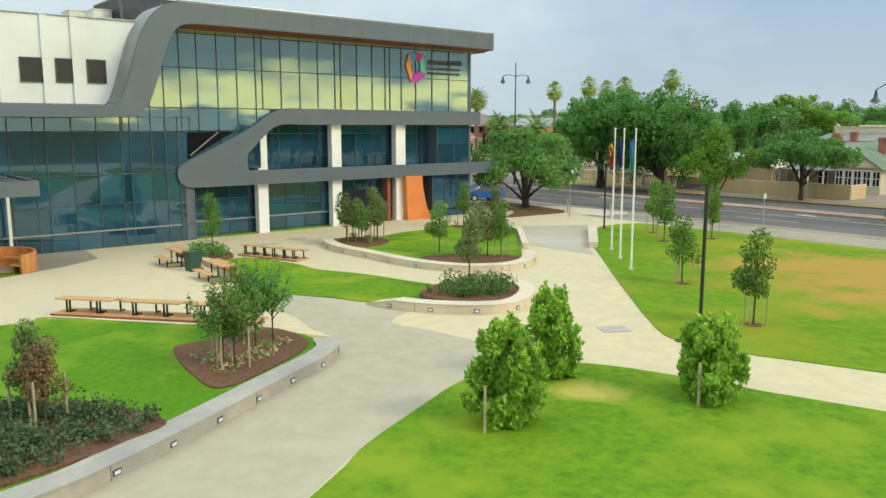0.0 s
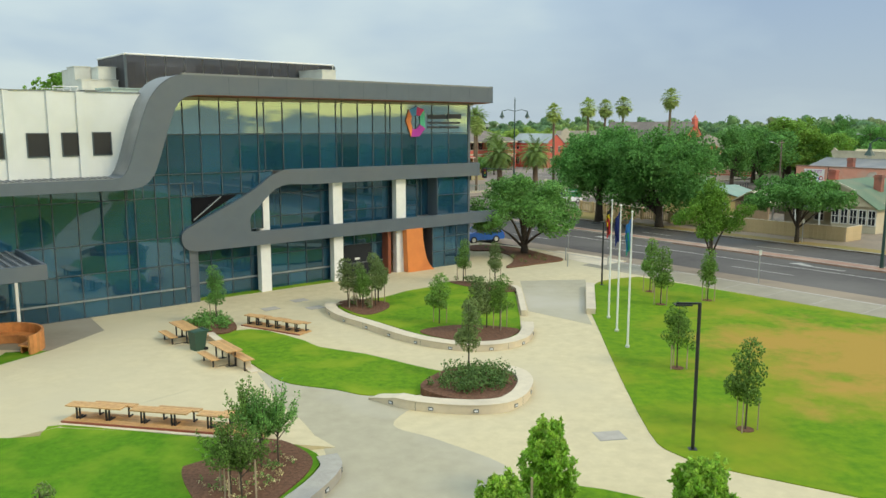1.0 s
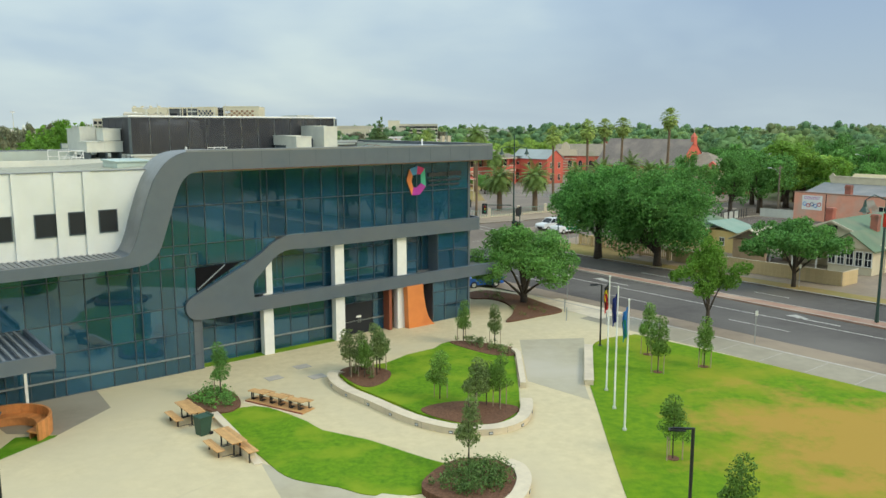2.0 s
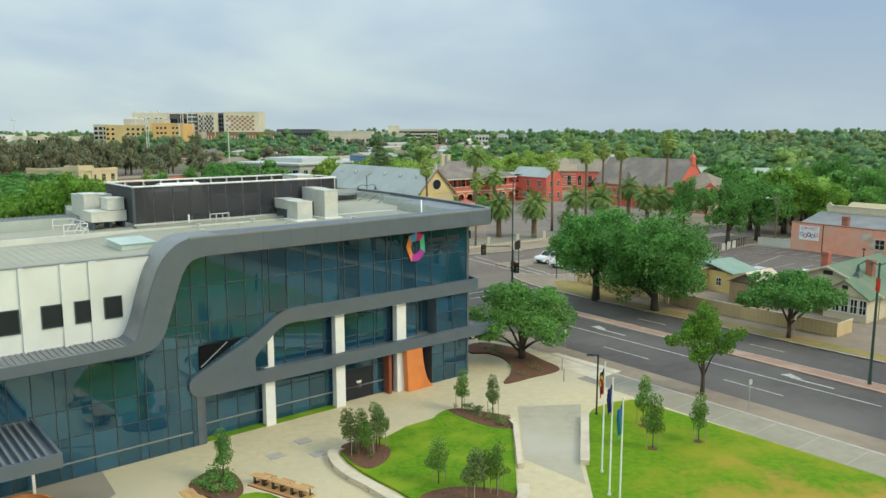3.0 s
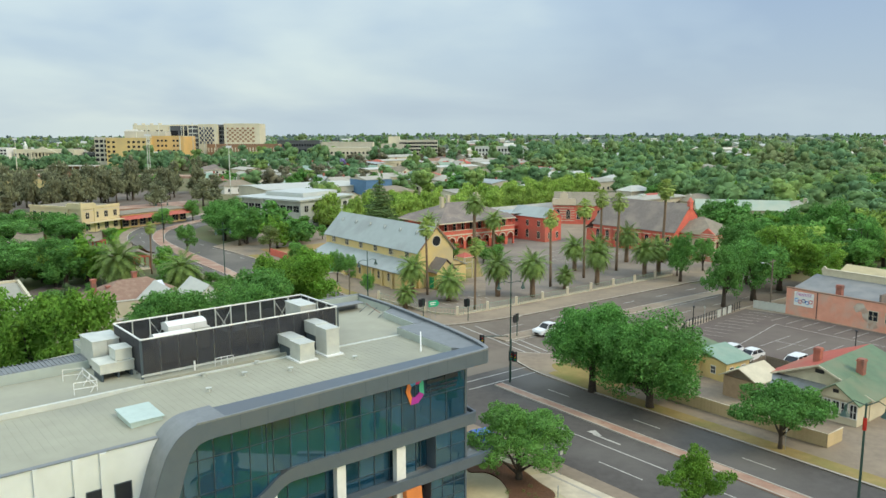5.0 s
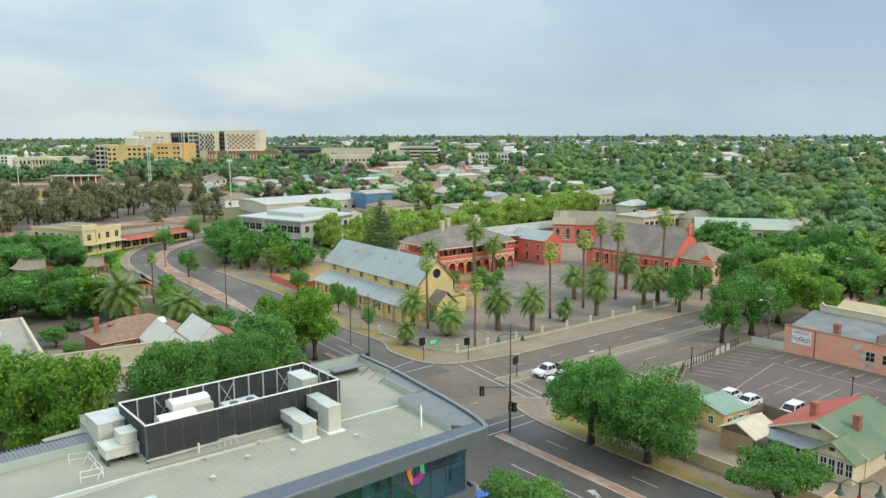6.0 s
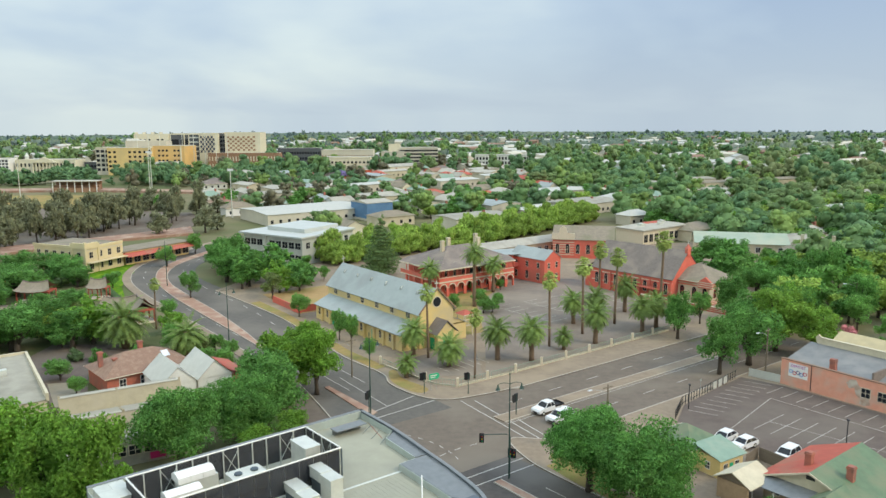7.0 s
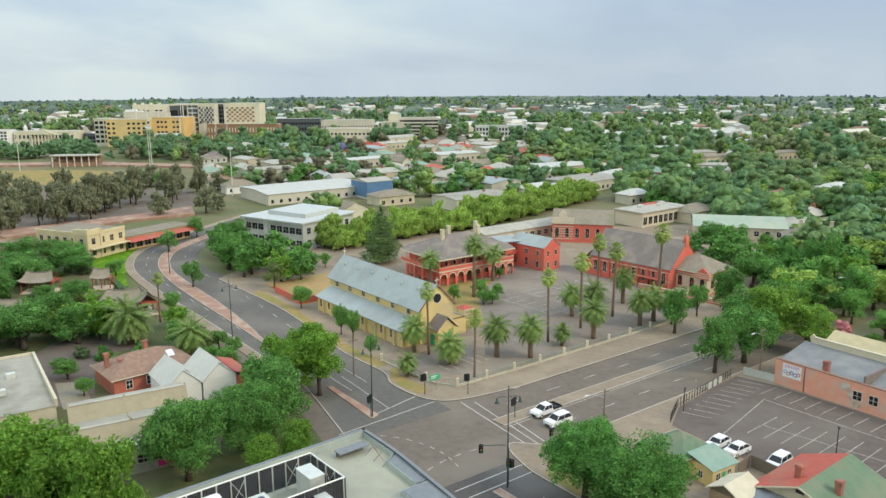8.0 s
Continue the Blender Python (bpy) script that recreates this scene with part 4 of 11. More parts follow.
def skew_prism(pts, back):
    """An outline in (u, w) raised from the skew ribbon front to v = back."""
    g = Geo().prism(pts, 0.0, 1.0, "y")
    g.v = [(u, rv(u) + (back - rv(u)) * v, w) for u, v, w in g.v]
    return g


ROOF_TOP, ROOF_BOT = 13.68, 12.53
low_out = smooth_line([(4.6, 7.96), (5.6, 7.97), (6.15, 8.15), (6.55, 8.95), (6.98, 10.3), (7.4, 11.5), (7.85, 12.4), (8.6, 13.2), (9.6, 13.6), (11.5, ROOF_TOP)], 5)
low_in = smooth_line([(11.6, ROOF_BOT), (10.4, 12.5), (9.65, 12.3), (9.15, 11.72), (8.73, 10.7), (8.3, 9.45), (7.82, 8.2), (7.2, 7.55), (6.3, 7.37), (5.0, 7.35)], 5)
part("ribbon_roof", skew_prism([(-26, 7.96)] + low_out + [(33.7, ROOF_TOP), (33.7, ROOF_BOT)] + low_in + [(-26, 7.35)], 0.1), CLAD, college, "charcoal metal cladding ribbon")
# panel joints of the roof ribbon
for k in range(12):
    u = 12.4 + 1.9 * k
    part("ribbon_joint", Geo().box(u - 0.012, rv(u) - 0.004, ROOF_BOT + 0.02, u + 0.012, rv(u) + 0.05, ROOF_TOP - 0.02), MULL, college)
up_top = smooth_line([(18.6, 8.0), (17.0, 7.97), (15.9, 7.58), (15.0, 6.96), (13.85, 6.33), (12.3, 5.6), (10.9, 4.95), (10.16, 4.56), (9.97, 4.15), (10.1, 3.62), (10.65, 3.28), (12.2, 3.24)], 5)
up_in = smooth_line([(18.6, 6.97), (17.1, 7.02), (16.2, 6.74), (15.6, 6.25), (15.05, 5.72), (14.55, 5.25), (14.42, 4.85), (14.46, 4.2)], 5)
uwp("ribbon_balcony", [(33.0, 7.95)] + up_top + [(35.9, 3.27), (35.9, 4.12), (14.6, 4.14)] + up_in[::-1] + [(33.0, 6.97)], FV, 0.5, CLAD, "charcoal metal ribbon that splits into two balcony bands")
# slabs behind the bands, wrapping round the street corner
balc = [(35.9, FV), (36.3, 0.4), (36.5, 1.2), (36.6, 9.0)]
part("balcony_slab", Geo().prism([(14.4, 0.5), (35.9, 0.5), (36.2, 1.0), (36.3, 8.9), (33.1, 8.9), (33.1, 3.0), (14.4, 3.0)], 3.3, 3.9), CLAD, college)
part("balcony_rim", Geo().strip(balc, offset(balc, 0.25), 3.27, 4.12), CLAD, college)
part("balcony_floor", Geo().prism([(26.7, 0.52), (35.8, 0.52), (36.2, 8.8), (33.1, 8.8), (33.1, 3.0), (26.7, 3.0)], 3.9, 3.94), ROOFGREY, college, "tiled balcony floor")
ledge = [(33.0, FV), (33.8, FV), (34.1, 0.35), (34.35, 1.7), (34.5, 7.0)]
part("ledge_slab", Geo().prism([(17.2, 0.5), (33.8, 0.5), (34.2, 6.9), (33.1, 6.9), (33.1, 2.4), (17.2, 2.4)], 7.05, 7.75), CLAD, college)
part("ledge_rim", Geo().strip(ledge, offset(ledge, 0.22), 6.97, 7.95), CLAD, college)
SKYL = mat("skylight_sheet", (0.50, 0.60, 0.54), (0.43, 0.52, 0.47), 0.4, scale=1.5)
# rounded roof corner and the street side
corner = smooth_line([(33.7, rv(33.7)), (34.05, -1.12), (34.45, -0.2), (34.95, 1.5), (35.65, 5.3), (36.15, 9.1), (37.0, 15.8), (37.3, 22.5)], 5)
part("fascia_side", Geo().strip(corner, offset(corner, 0.3), ROOF_BOT, ROOF_TOP), CLAD, college)
part("fascia_back", Geo().box(9.0, 22.2, 11.5, 37.3, 22.5, ROOF_TOP), CLAD, college)
part("fascia_back_wing", Geo().box(-26, 19.1, 11.5, 9.0, 19.4, 13.3), CLAD, college)
part("soffit", Geo().prism([(9.8, rv(9.8) + 0.1), (33.6, rv(33.6) + 0.1), (34.6, 0.5), (35.4, 6), (33, 6), (33, 0.42), (9.8, 0.42)], ROOF_BOT - 0.05, ROOF_BOT + 0.04), SOFFIT, college, "reddish timber soffit")
part("side_soffit", Geo().prism([(33.05, 6.0), (35.4, 6.0), (36.9, 22.2), (33.05, 22.2)], ROOF_BOT - 0.05, ROOF_BOT + 0.04), SOFFIT, college)
# white upper wall of the west wing with shallow folds
xs = [-26, -22, -18.6, -15, -11, -7.6, -4.2, -2.2, 0.0, 1.0, 1.22, 3.05, 3.35, 4.52, 4.9, 6.35]
tops = 12.59
for i, (a, b) in enumerate(zip(xs[:-1], xs[1:])):
    last = i == len(xs) - 2
    q = [(a, 7.9), (b, 7.9), (8.0 if last else b, tops), (a, tops)]
    off = 0.0 if (b - a) > 0.5 else -0.16
    part("wall_panel", Geo().prism(q, off, 0.4, "y"), WHITEP, college, "white folded metal wall panel")
for u in (1.0, 3.05, 4.52):
    part("fold_edge", Geo().box(u - 0.02, -0.165, 7.9, u, 0.02, tops + 0.02), WHITE, college)
part("wall_coping", Geo().box(-26, -0.06, tops, 7.95, 0.36, tops + 0.05), ROOFGREY, college)
for u0, w0, u1, w1 in ((2.0, 9.18, 3.02, 10.36), (3.7, 9.2, 4.5, 10.38), (5.27, 9.22, 6.18, 10.4), (-0.25, 9.12, 0.85, 10.36), (-3.6, 9.1, -2.5, 10.34), (-6.4, 9.1, -5.3, 10.34), (-9.4, 9.1, -8.3, 10.34)):
    w = part("window", Geo().box(u0, -0.035, w0, u1, -0.01, w1), WINDOW, college, "small dark square window")
    for q in ((u0 - 0.05, w0 - 0.05, u1 + 0.05, w0), (u0 - 0.05, w1, u1 + 0.05, w1 + 0.05), (u0 - 0.05, w0, u0, w1), (u1, w0, u1 + 0.05, w1)):
        part("window_frame", Geo().box(q[0], -0.06, q[1], q[2], -0.005, q[3]), MULL, w)
part("wing_ledge", Geo().prism([(-26, rv(-26) + 0.05), (6.1, rv(6.1) + 0.05), (6.1, 0), (-26, 0)], 7.80, 7.975), ROOFGREY, college)
g = Geo()
for k in range(106):
    u = -25.9 + k * 0.3
    g.box(u, rv(u) + 0.15, 7.97, u + 0.1, -0.05, 8.03)
tagged(part("ledge_ribs", g, ROOFGREY, college), kind="stuff")
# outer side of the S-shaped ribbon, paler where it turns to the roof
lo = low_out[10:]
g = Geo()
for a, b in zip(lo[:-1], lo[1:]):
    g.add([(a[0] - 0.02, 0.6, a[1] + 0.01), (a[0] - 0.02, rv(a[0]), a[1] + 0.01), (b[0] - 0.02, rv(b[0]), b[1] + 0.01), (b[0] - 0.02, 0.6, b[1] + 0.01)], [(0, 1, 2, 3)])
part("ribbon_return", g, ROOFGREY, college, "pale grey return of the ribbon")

# roof
DK = 12.85
du = [(-26, 12.5), (6.0, 12.52), (10.5, 12.78), (33.4, DK)]
for (u0, w0), (u1, w1) in zip(du[:-1], du[1:]):
    back = 19.2 if u1 < 9 else 22.2
    g = Geo().add([(u0, 0.35, w0), (u1, 0.35, w1), (u1, back, w1), (u0, back, w0), (u0, 0.35, w0 - 0.5), (u1, 0.35, w1 - 0.5), (u1, back, w1 - 0.5), (u0, back, w0 - 0.5)],
                  [(0, 1, 2, 3), (7, 6, 5, 4), (0, 4, 5, 1), (1, 5, 6, 2), (2, 6, 7, 3), (3, 7, 4, 0)])
    part("roof_deck", g, DECK, college, "pale cream membrane roof")
part("roof_deck_corner", Geo().prism([(33.4, 9.0), (35.2, 9.3), (36.9, 16), (37.0, 22.2), (33.4, 22.2)], 12.3, DK), DECK, college)
# pressed ribs of the deck sheets
g = Geo()
for k in range(76):
    u = -4.0 + k * 0.48
    w = 12.52 if u < 6 else (12.52 + 0.26 * (u - 6) / 4.5 if u < 10.5 else 12.78 + 0.07 * (u - 10.5) / 22.9)
    g.add([(u, 1.9, w), (u + 0.05, 1.9, w), (u + 0.05, 9.2, w), (u, 9.2, w), (u, 1.9, w + 0.01), (u + 0.05, 1.9, w + 0.01), (u + 0.05, 9.2, w + 0.01), (u, 9.2, w + 0.01)],
          [(4, 5, 6, 7), (0, 1, 5, 4), (1, 2, 6, 5), (2, 3, 7, 6), (3, 0, 4, 7)])
tagged(part("deck_ribs", g, DECK, college), kind="stuff")
part("roof_seam", Geo().strip([(-26, 9.5), (10.5, 9.6), (33.2, 8.8)], [(-26, 9.75), (10.5, 9.85), (33.2, 9.05)], 12.4, 12.9), GALV, college)
front = Geo().add([(9.4, rv(9.4) + 0.02, 13.6), (33.7, rv(33.7) + 0.02, ROOF_TOP - 0.03), (34.0, -0.9, ROOF_TOP - 0.03), (32.3, 1.45, DK + 0.03), (21, 0.85, DK + 0.02), (9.0, 0.55, 12.76)], [(0, 1, 2, 3, 4, 5)])
part("roof_apron", front, ROOFGREY, college, "ribbed grey metal roof edge")
ribs = Geo()
for k in range(121):
    u = 9.6 + k * 0.2
    v1 = 0.55 + 0.9 * (u - 9.0) / 23.3
    v1 = min(v1, 1.45)
    a, b = rv(u) + 0.3, ROOF_TOP - 0.1
    ribs.add([(u, a, b - 0.1), (u + 0.08, a, b - 0.1), (u + 0.08, v1, 12.8), (u, v1, 12.8), (u, a, b + 0.03), (u + 0.08, a, b + 0.03), (u + 0.08, v1, DK + 0.08), (u, v1, DK + 0.08)],
             [(4, 5, 6, 7), (0, 1, 5, 4), (1, 2, 6, 5), (2, 3, 7, 6), (3, 0, 4, 7)])
tagged(part("apron_ribs", ribs, ROOFGREY, college), kind="stuff")
part("front_capping", Geo().add([(9.6, rv(9.6) - 0.02, ROOF_TOP + 0.03), (33.7, rv(33.7) - 0.02, ROOF_TOP + 0.03), (33.7, rv(33.7) + 0.28, ROOF_TOP + 0.03), (9.6, rv(9.6) + 0.28, ROOF_TOP - 0.02),
                                 (9.6, rv(9.6) - 0.02, ROOF_TOP - 0.08), (33.7, rv(33.7) - 0.02, ROOF_TOP - 0.08)], [(0, 1, 2, 3), (4, 5, 1, 0)]), ROOFGREY, college)
# tapered metal strips along the street side, their pale upstands, and the capped parapet
strip_a = [(32.2, 1.2), (33.7, -1.0), (34.1, -0.6), (34.6, 1.5), (35.35, 5.3), (35.9, 9.2), (32.7, 9.2)]
part("roof_side_strip", Geo().prism(strip_a, 13.1, 13.5), ROOFGREY, college, "tapered grey metal roof strip")
part("roof_side_strip", Geo().prism([(34.7, 9.5), (35.9, 9.4), (36.75, 15.8), (35.2, 14.8)], 13.0, 13.45), ROOFGREY, college, "tapered grey metal roof strip")
for q in ([(32.15, 1.2), (32.65, 9.25)], [(34.65, 9.5), (35.15, 14.85), (36.7, 16.0), (36.95, 22.1)]):
    part("upstand_side", Geo().strip(q, offset(q, 0.06), 12.7, 13.49), UPSTAND, college, "pale sheet upstand")
part("upstand_step", Geo().box(32.65, 9.2, 12.7, 34.7, 9.27, 13.49), UPSTAND, college)
part("parapet_cap", Geo().strip(corner, offset(corner, 0.36), ROOF_TOP, ROOF_TOP + 0.05), ROOFGREY, college)
part("roof_back_cap", Geo().box(9.0, 22.15, ROOF_TOP, 37.3, 22.55, ROOF_TOP + 0.05), ROOFGREY, college)
part("upstand_back", Geo().box(9.0, 22.08, 12.6, 37.0, 22.15, ROOF_TOP), UPSTAND, college, "pale sheet upstand")
part("wing_back_strip", Geo().prism([(-26, 17.2), (9.0, 17.2), (9.0, 19.4), (-26, 19.4)], 13.0, 13.3), ROOFGREY, college, "ribbed grey metal roof strip")
g = Geo()
for k in range(116):
    g.box(-25.9 + 0.3 * k, 17.25, 13.3, -25.82 + 0.3 * k, 19.35, 13.36)
tagged(part("wing_strip_ribs", g, ROOFGREY, college), kind="stuff")
part("wing_upstand", Geo().box(-26, 17.1, 12.45, 9.0, 17.18, 13.29), UPSTAND, college)
part("wing_end_upstand", Geo().box(9.0, 17.1, 12.45, 9.08, 22.2, 13.4), UPSTAND, college)
part("roof_shelter", Geo().box(32.0, 19.0, 13.5, 35.6, 20.3, 13.6).box(32.2, 19.9, DK, 32.3, 20.0, 13.5).box(35.3, 19.9, DK, 35.4, 20.0, 13.5).box(32.2, 20.2, DK, 35.4, 20.26, 13.3), ROOFGREY, college, "low metal shelter on the roof")
for v in (15.2, 16.8, 18.4):
    part("parapet_stay", Geo().tube([(34.6, v, DK), (35.9, v + 0.3, 13.4)], 0.025, 5), MULL, college)
part("roof_rail", Geo().tube([(35.0, 15.4, 13.3), (36.2, 19.6, 13.3)], 0.03, 5), SOFFIT, college)
part("roof_pipe", Geo().tube([(30.9, 3.6, DK), (32.1, 5.2, 14.0)], 0.055, 8), WHITE, college)
for u, v in ((13.5, 5.5), (20.2, 6.0), (17, 7.2), (25.6, 5.4), (19.0, 9.2), (14.6, 9.0)):
    part("roof_vent", Geo().tube([(u, v, 12.7), (u, v, 13.0), (u, v, 13.1)], [0.12, 0.12, 0.22], 8), GALV, college)
part("skylight_box", Geo().box(7.2, 2.6, 12.4, 9.2, 5.4, 12.95), SKYL, college, "pale green-white roof skylight")
part("skylight_lid", Geo().add([(7.1, 2.5, 12.95), (9.3, 2.5, 12.95), (9.3, 5.5, 12.95), (7.1, 5.5, 12.95), (7.1, 2.5, 13.0), (9.3, 2.5, 13.0), (9.3, 5.5, 13.06), (7.1, 5.5, 13.06)],
                               [(0, 3, 2, 1), (4, 5, 6, 7), (0, 1, 5, 4), (1, 2, 6, 5), (2, 3, 7, 6), (3, 0, 4, 7)]), SKYL, college)

# plant screen and machines
plant = thing("plant_screen", "dark see-through mesh screen round rooftop machinery", "roof screen", pose(-23.22, 39.99, 0, 0, 0, 39.4))
PU0, PU1, PV0, PV1, PW0, PW1 = 10.9, 27.7, 11.35, 17.6, 13.1, 15.75


def screen_run(a, b):
    a, b = Vector(a), Vector(b)
    n = max(2, round((b - a).length / 1.4))
    for k in range(n):
        p, q = a.lerp(b, k / n), a.lerp(b, (k + 1) / n)
        d = (q - p).normalized()
        nrm = Vector((-d.y, d.x)) * 0.012
        part("panel", Geo().prism([tuple(p + d * 0.02 + nrm), tuple(q - d * 0.02 + nrm), tuple(q - d * 0.02 - nrm), tuple(p + d * 0.02 - nrm)], PW0, PW1 - 0.05), SCREEN, plant)
        inn_ = Vector((-d.y, d.x)) * 0.1
        part("post", Geo().box(p.x + inn_.x - 0.05, p.y + inn_.y - 0.05, 12.7, p.x + inn_.x + 0.05, p.y + inn_.y + 0.05, PW1), GALV, plant)
        if k % 4 == 1:
            for z0, z1 in ((PW0 + 0.2, PW1 - 0.2), (PW1 - 0.2, PW0 + 0.2)):
                part("brace", Geo().tube([(p.x + 2 * inn_.x, p.y + 2 * inn_.y, z0), (q.x + 2 * inn_.x, q.y + 2 * inn_.y, z1)], 0.03, 6), GALV, plant)
    part("top_rail", Geo().tube([(a.x, a.y, PW1), (b.x, b.y, PW1)], 0.07, 6), WHITE, plant)


for a, b in (((PU0, PV0), (PU1, PV0)), ((PU1, PV0), (PU1, PV1)), ((PU1, PV1), (PU0, PV1)), ((PU0, PV1), (PU0, PV0))):
    screen_run(a, b)
part("corner_post", Geo().box(PU0 - 0.1, PV0 - 0.1, 12.7, PU0 + 0.06, PV0 + 0.06, PW1 - 0.1), MULL, plant)
part("corner_post", Geo().box(PU1 - 0.06, PV0 - 0.1, 12.7, PU1 + 0.1, PV0 + 0.06, PW1 - 0.1), MULL, plant)
part("base_rail", Geo().box(PU0 - 0.1, PV0 - 0.12, 12.95, PU1 + 0.1, PV0 - 0.02, 13.09), GALV, plant)
part("roof_kerb", Geo().box(PU0 - 0.3, 9.95, 12.7, 22.0, 10.2, 13.02), DECK, plant)


def machine(name, u0, v0, w0, u1, v1, w1, label, fans=0, ribs_n=3):
    """Sheet-metal unit with seams, a lid and fans."""
    t = thing(name, label, "air handler", pose(-23.22, 39.99, 0, 0, 0, 39.4), "rooftop machines")
    part("casing", Geo().box(u0, v0, w0, u1, v1, w1), GALV, t)
    part("lid", Geo().box(u0 - 0.05, v0 - 0.05, w1, u1 + 0.05, v1 + 0.05, w1 + 0.06), GALV, t)
    for k in range(1, ribs_n):
        u = u0 + (u1 - u0) * k / ribs_n
        part("seam", Geo().box(u - 0.02, v0 - 0.02, w0, u + 0.02, v1 + 0.02, w1), GALV, t)
    part("foot", Geo().box(u0 + 0.1, v0 + 0.1, 12.5, u0 + 0.25, v1 - 0.1, w0), MULL, t)
    part("foot", Geo().box(u1 - 0.25, v0 + 0.1, 12.5, u1 - 0.1, v1 - 0.1, w0), MULL, t)
    for k in range(fans):
        u = u0 + (u1 - u0) * (k + 0.5) / fans
        v = (v0 + v1) / 2
        part("fan_ring", Geo().tube([(u, v, w1 + 0.05), (u, v, w1 + 0.2)], 0.35, 12), MULL, t)
    return t


machine("duct_unit", 8.7, 15.7, 13.0, 9.8, 17.6, 15.0, "pale sheet-metal air duct box on the roof", 0, 1)
machine("duct_unit", 8.75, 17.65, 13.0, 9.85, 19.3, 14.85, "pale sheet-metal air duct box on the roof", 0, 1)
machine("duct_unit", 9.95, 16.1, 13.4, 10.8, 17.6, 14.9, "pale sheet-metal air duct box on the roof", 0, 1)
machine("duct_unit", 10.0, 17.65, 13.4, 11.1, 19.4, 14.8, "pale sheet-metal air duct box on the roof", 0, 1)
machine("duct_unit", 9.55, 13.0, 14.05, 10.75, 14.6, 14.85, "small pale sheet-metal air duct", 0, 1)
machine("duct_unit", 8.35, 12.8, 13.25, 10.8, 14.9, 13.95, "low pale sheet-metal air duct on legs", 0, 2)
machine("duct_unit", 21.8, 7.35, 12.9, 23.1, 9.0, 14.25, "pale sheet-metal air duct on the roof", 0, 1)
machine("duct_unit", 21.9, 9.05, 13.6, 23.1, 11.2, 14.3, "pale sheet-metal air duct through the screen", 0, 2)
machine("duct_unit", 24.3, 7.5, 12.9, 25.5, 9.2, 15.0, "tall pale sheet-metal air duct elbow", 0, 1)
machine("duct_unit", 24.4, 9.25, 14.1, 25.5, 11.2, 15.05, "pale sheet-metal air duct through the screen", 0, 2)
for u0, u1 in ((21.6, 23.3), (24.1, 25.7)):
    kerb_ = thing("duct_kerb", "white upstand kerb round a roof duct", "roof kerb", pose(-23.22, 39.99, 0, 0, 0, 39.4), "duct kerbs")
    part("kerb", Geo().box(u0, 7.1, 12.7, u1, 9.4, 12.92), WHITE, kerb_)


def air_handler(u0, v0, u1, v1, w1, label):
    """White unit with an arched lid on a frame."""
    t = thing("air_handler", label, "air handler", pose(-23.22, 39.99, 0, 0, 0, 39.4), "rooftop machines")
    n = 7
    top = [(v0 + (v1 - v0) * k / (n - 1), w1 - 0.22 + 0.22 * math.sin(math.pi * k / (n - 1))) for k in range(n)]
    prof = [(v0, w1 - 0.75)] + top + [(v1, w1 - 0.75)]
    vs = [(u0, v, w) for v, w in prof] + [(u1, v, w) for v, w in prof]
    m = len(prof)
    part("casing", Geo().add(vs, [tuple(range(m))[::-1], tuple(range(m, 2 * m))] + [(i, (i + 1) % m, m + (i + 1) % m, m + i) for i in range(m)]), WHITE, t)
    for k in range(1, 3):
        u = u0 + (u1 - u0) * k / 3
        part("seam", Geo().box(u - 0.02, v0 - 0.02, w1 - 0.75, u + 0.02, v1 + 0.02, w1 - 0.24), GALV, t)
    part("underframe", Geo().box(u0 + 0.2, v0 + 0.1, 13.1, u1 + 0.3, v1 - 0.1, w1 - 0.75), GALV, t)
    for u in (u0 + 0.2, u1 - 0.3):
        part("foot", Geo().box(u, v0 + 0.1, 12.7, u + 0.15, v1 - 0.1, 13.1), MULL, t)


air_handler(12.6, 13.1, 15.6, 14.5, 15.35, "white rooftop air handler behind the screen")
air_handler(14.4, 15.3, 17.6, 16.9, 15.6, "white rooftop air handler behind the screen")
machine("air_handler", 24.9, 12.7, 13.4, 26.4, 15.4, 15.9, "white boxy rooftop air handler", 0, 2)
machine("air_handler", 18.6, 13.6, 13.2, 21.6, 15.6, 14.5, "grey rooftop air handler low behind the screen", 2, 3)
guard = thing("guard_rail", "white tubular guard rail on the roof", "railing", pose(-23.22, 39.99, 0, 0, 0, 39.4))
rail_pts = [(6.4, 15.4), (7.7, 15.0), (7.7, 11.4), (6.2, 11.6)]
for w in (12.95, 13.4):
    part("rail", Geo().tube([(u, v, w) for u, v in rail_pts], 0.03, 6), WHITE, guard)
for u, v in rail_pts + [(7.7, 13.2)]:
    part("post", Geo().tube([(u, v, 12.5), (u, v, 13.4)], 0.03, 6), WHITE, guard)
for v in (11.4, 13.2, 15.0):
    part("brace", Geo().tube([(7.7, v, 13.3), (7.2, v, 12.52)], 0.025, 6), WHITE, guard)
guard = thing("guard_rail", "white tubular guard rail on the roof", "railing", pose(-23.22, 39.99, 0, 0, 0, 39.4))
for k in range(4):
    part("post", Geo().tube([(16.2 + 0.5 * k, 10.6, 12.78), (16.2 + 0.5 * k, 10.6, 13.5)], 0.03, 6), WHITE, guard)
part("rail", Geo().tube([(16.2, 10.6, 13.5), (17.7, 10.6, 13.5)], 0.03, 6), WHITE, guard)
part("stub_pipe", Geo().tube([(14.6, 10.7, 12.78), (14.6, 10.7, 13.6)], 0.08, 8), WHITE, guard)

# glass walls: panes, mullions, transoms
MU = [8.6, 9.45, 10.45, 11.5, 12.75, 14.0, 15.25, 15.7, 17.0, 18.35, 19.7, 21.0, 21.45, 22.75, 24.0, 25.1, 25.5, 26.5, 27.8, 29.3, 30.9, 32.85]


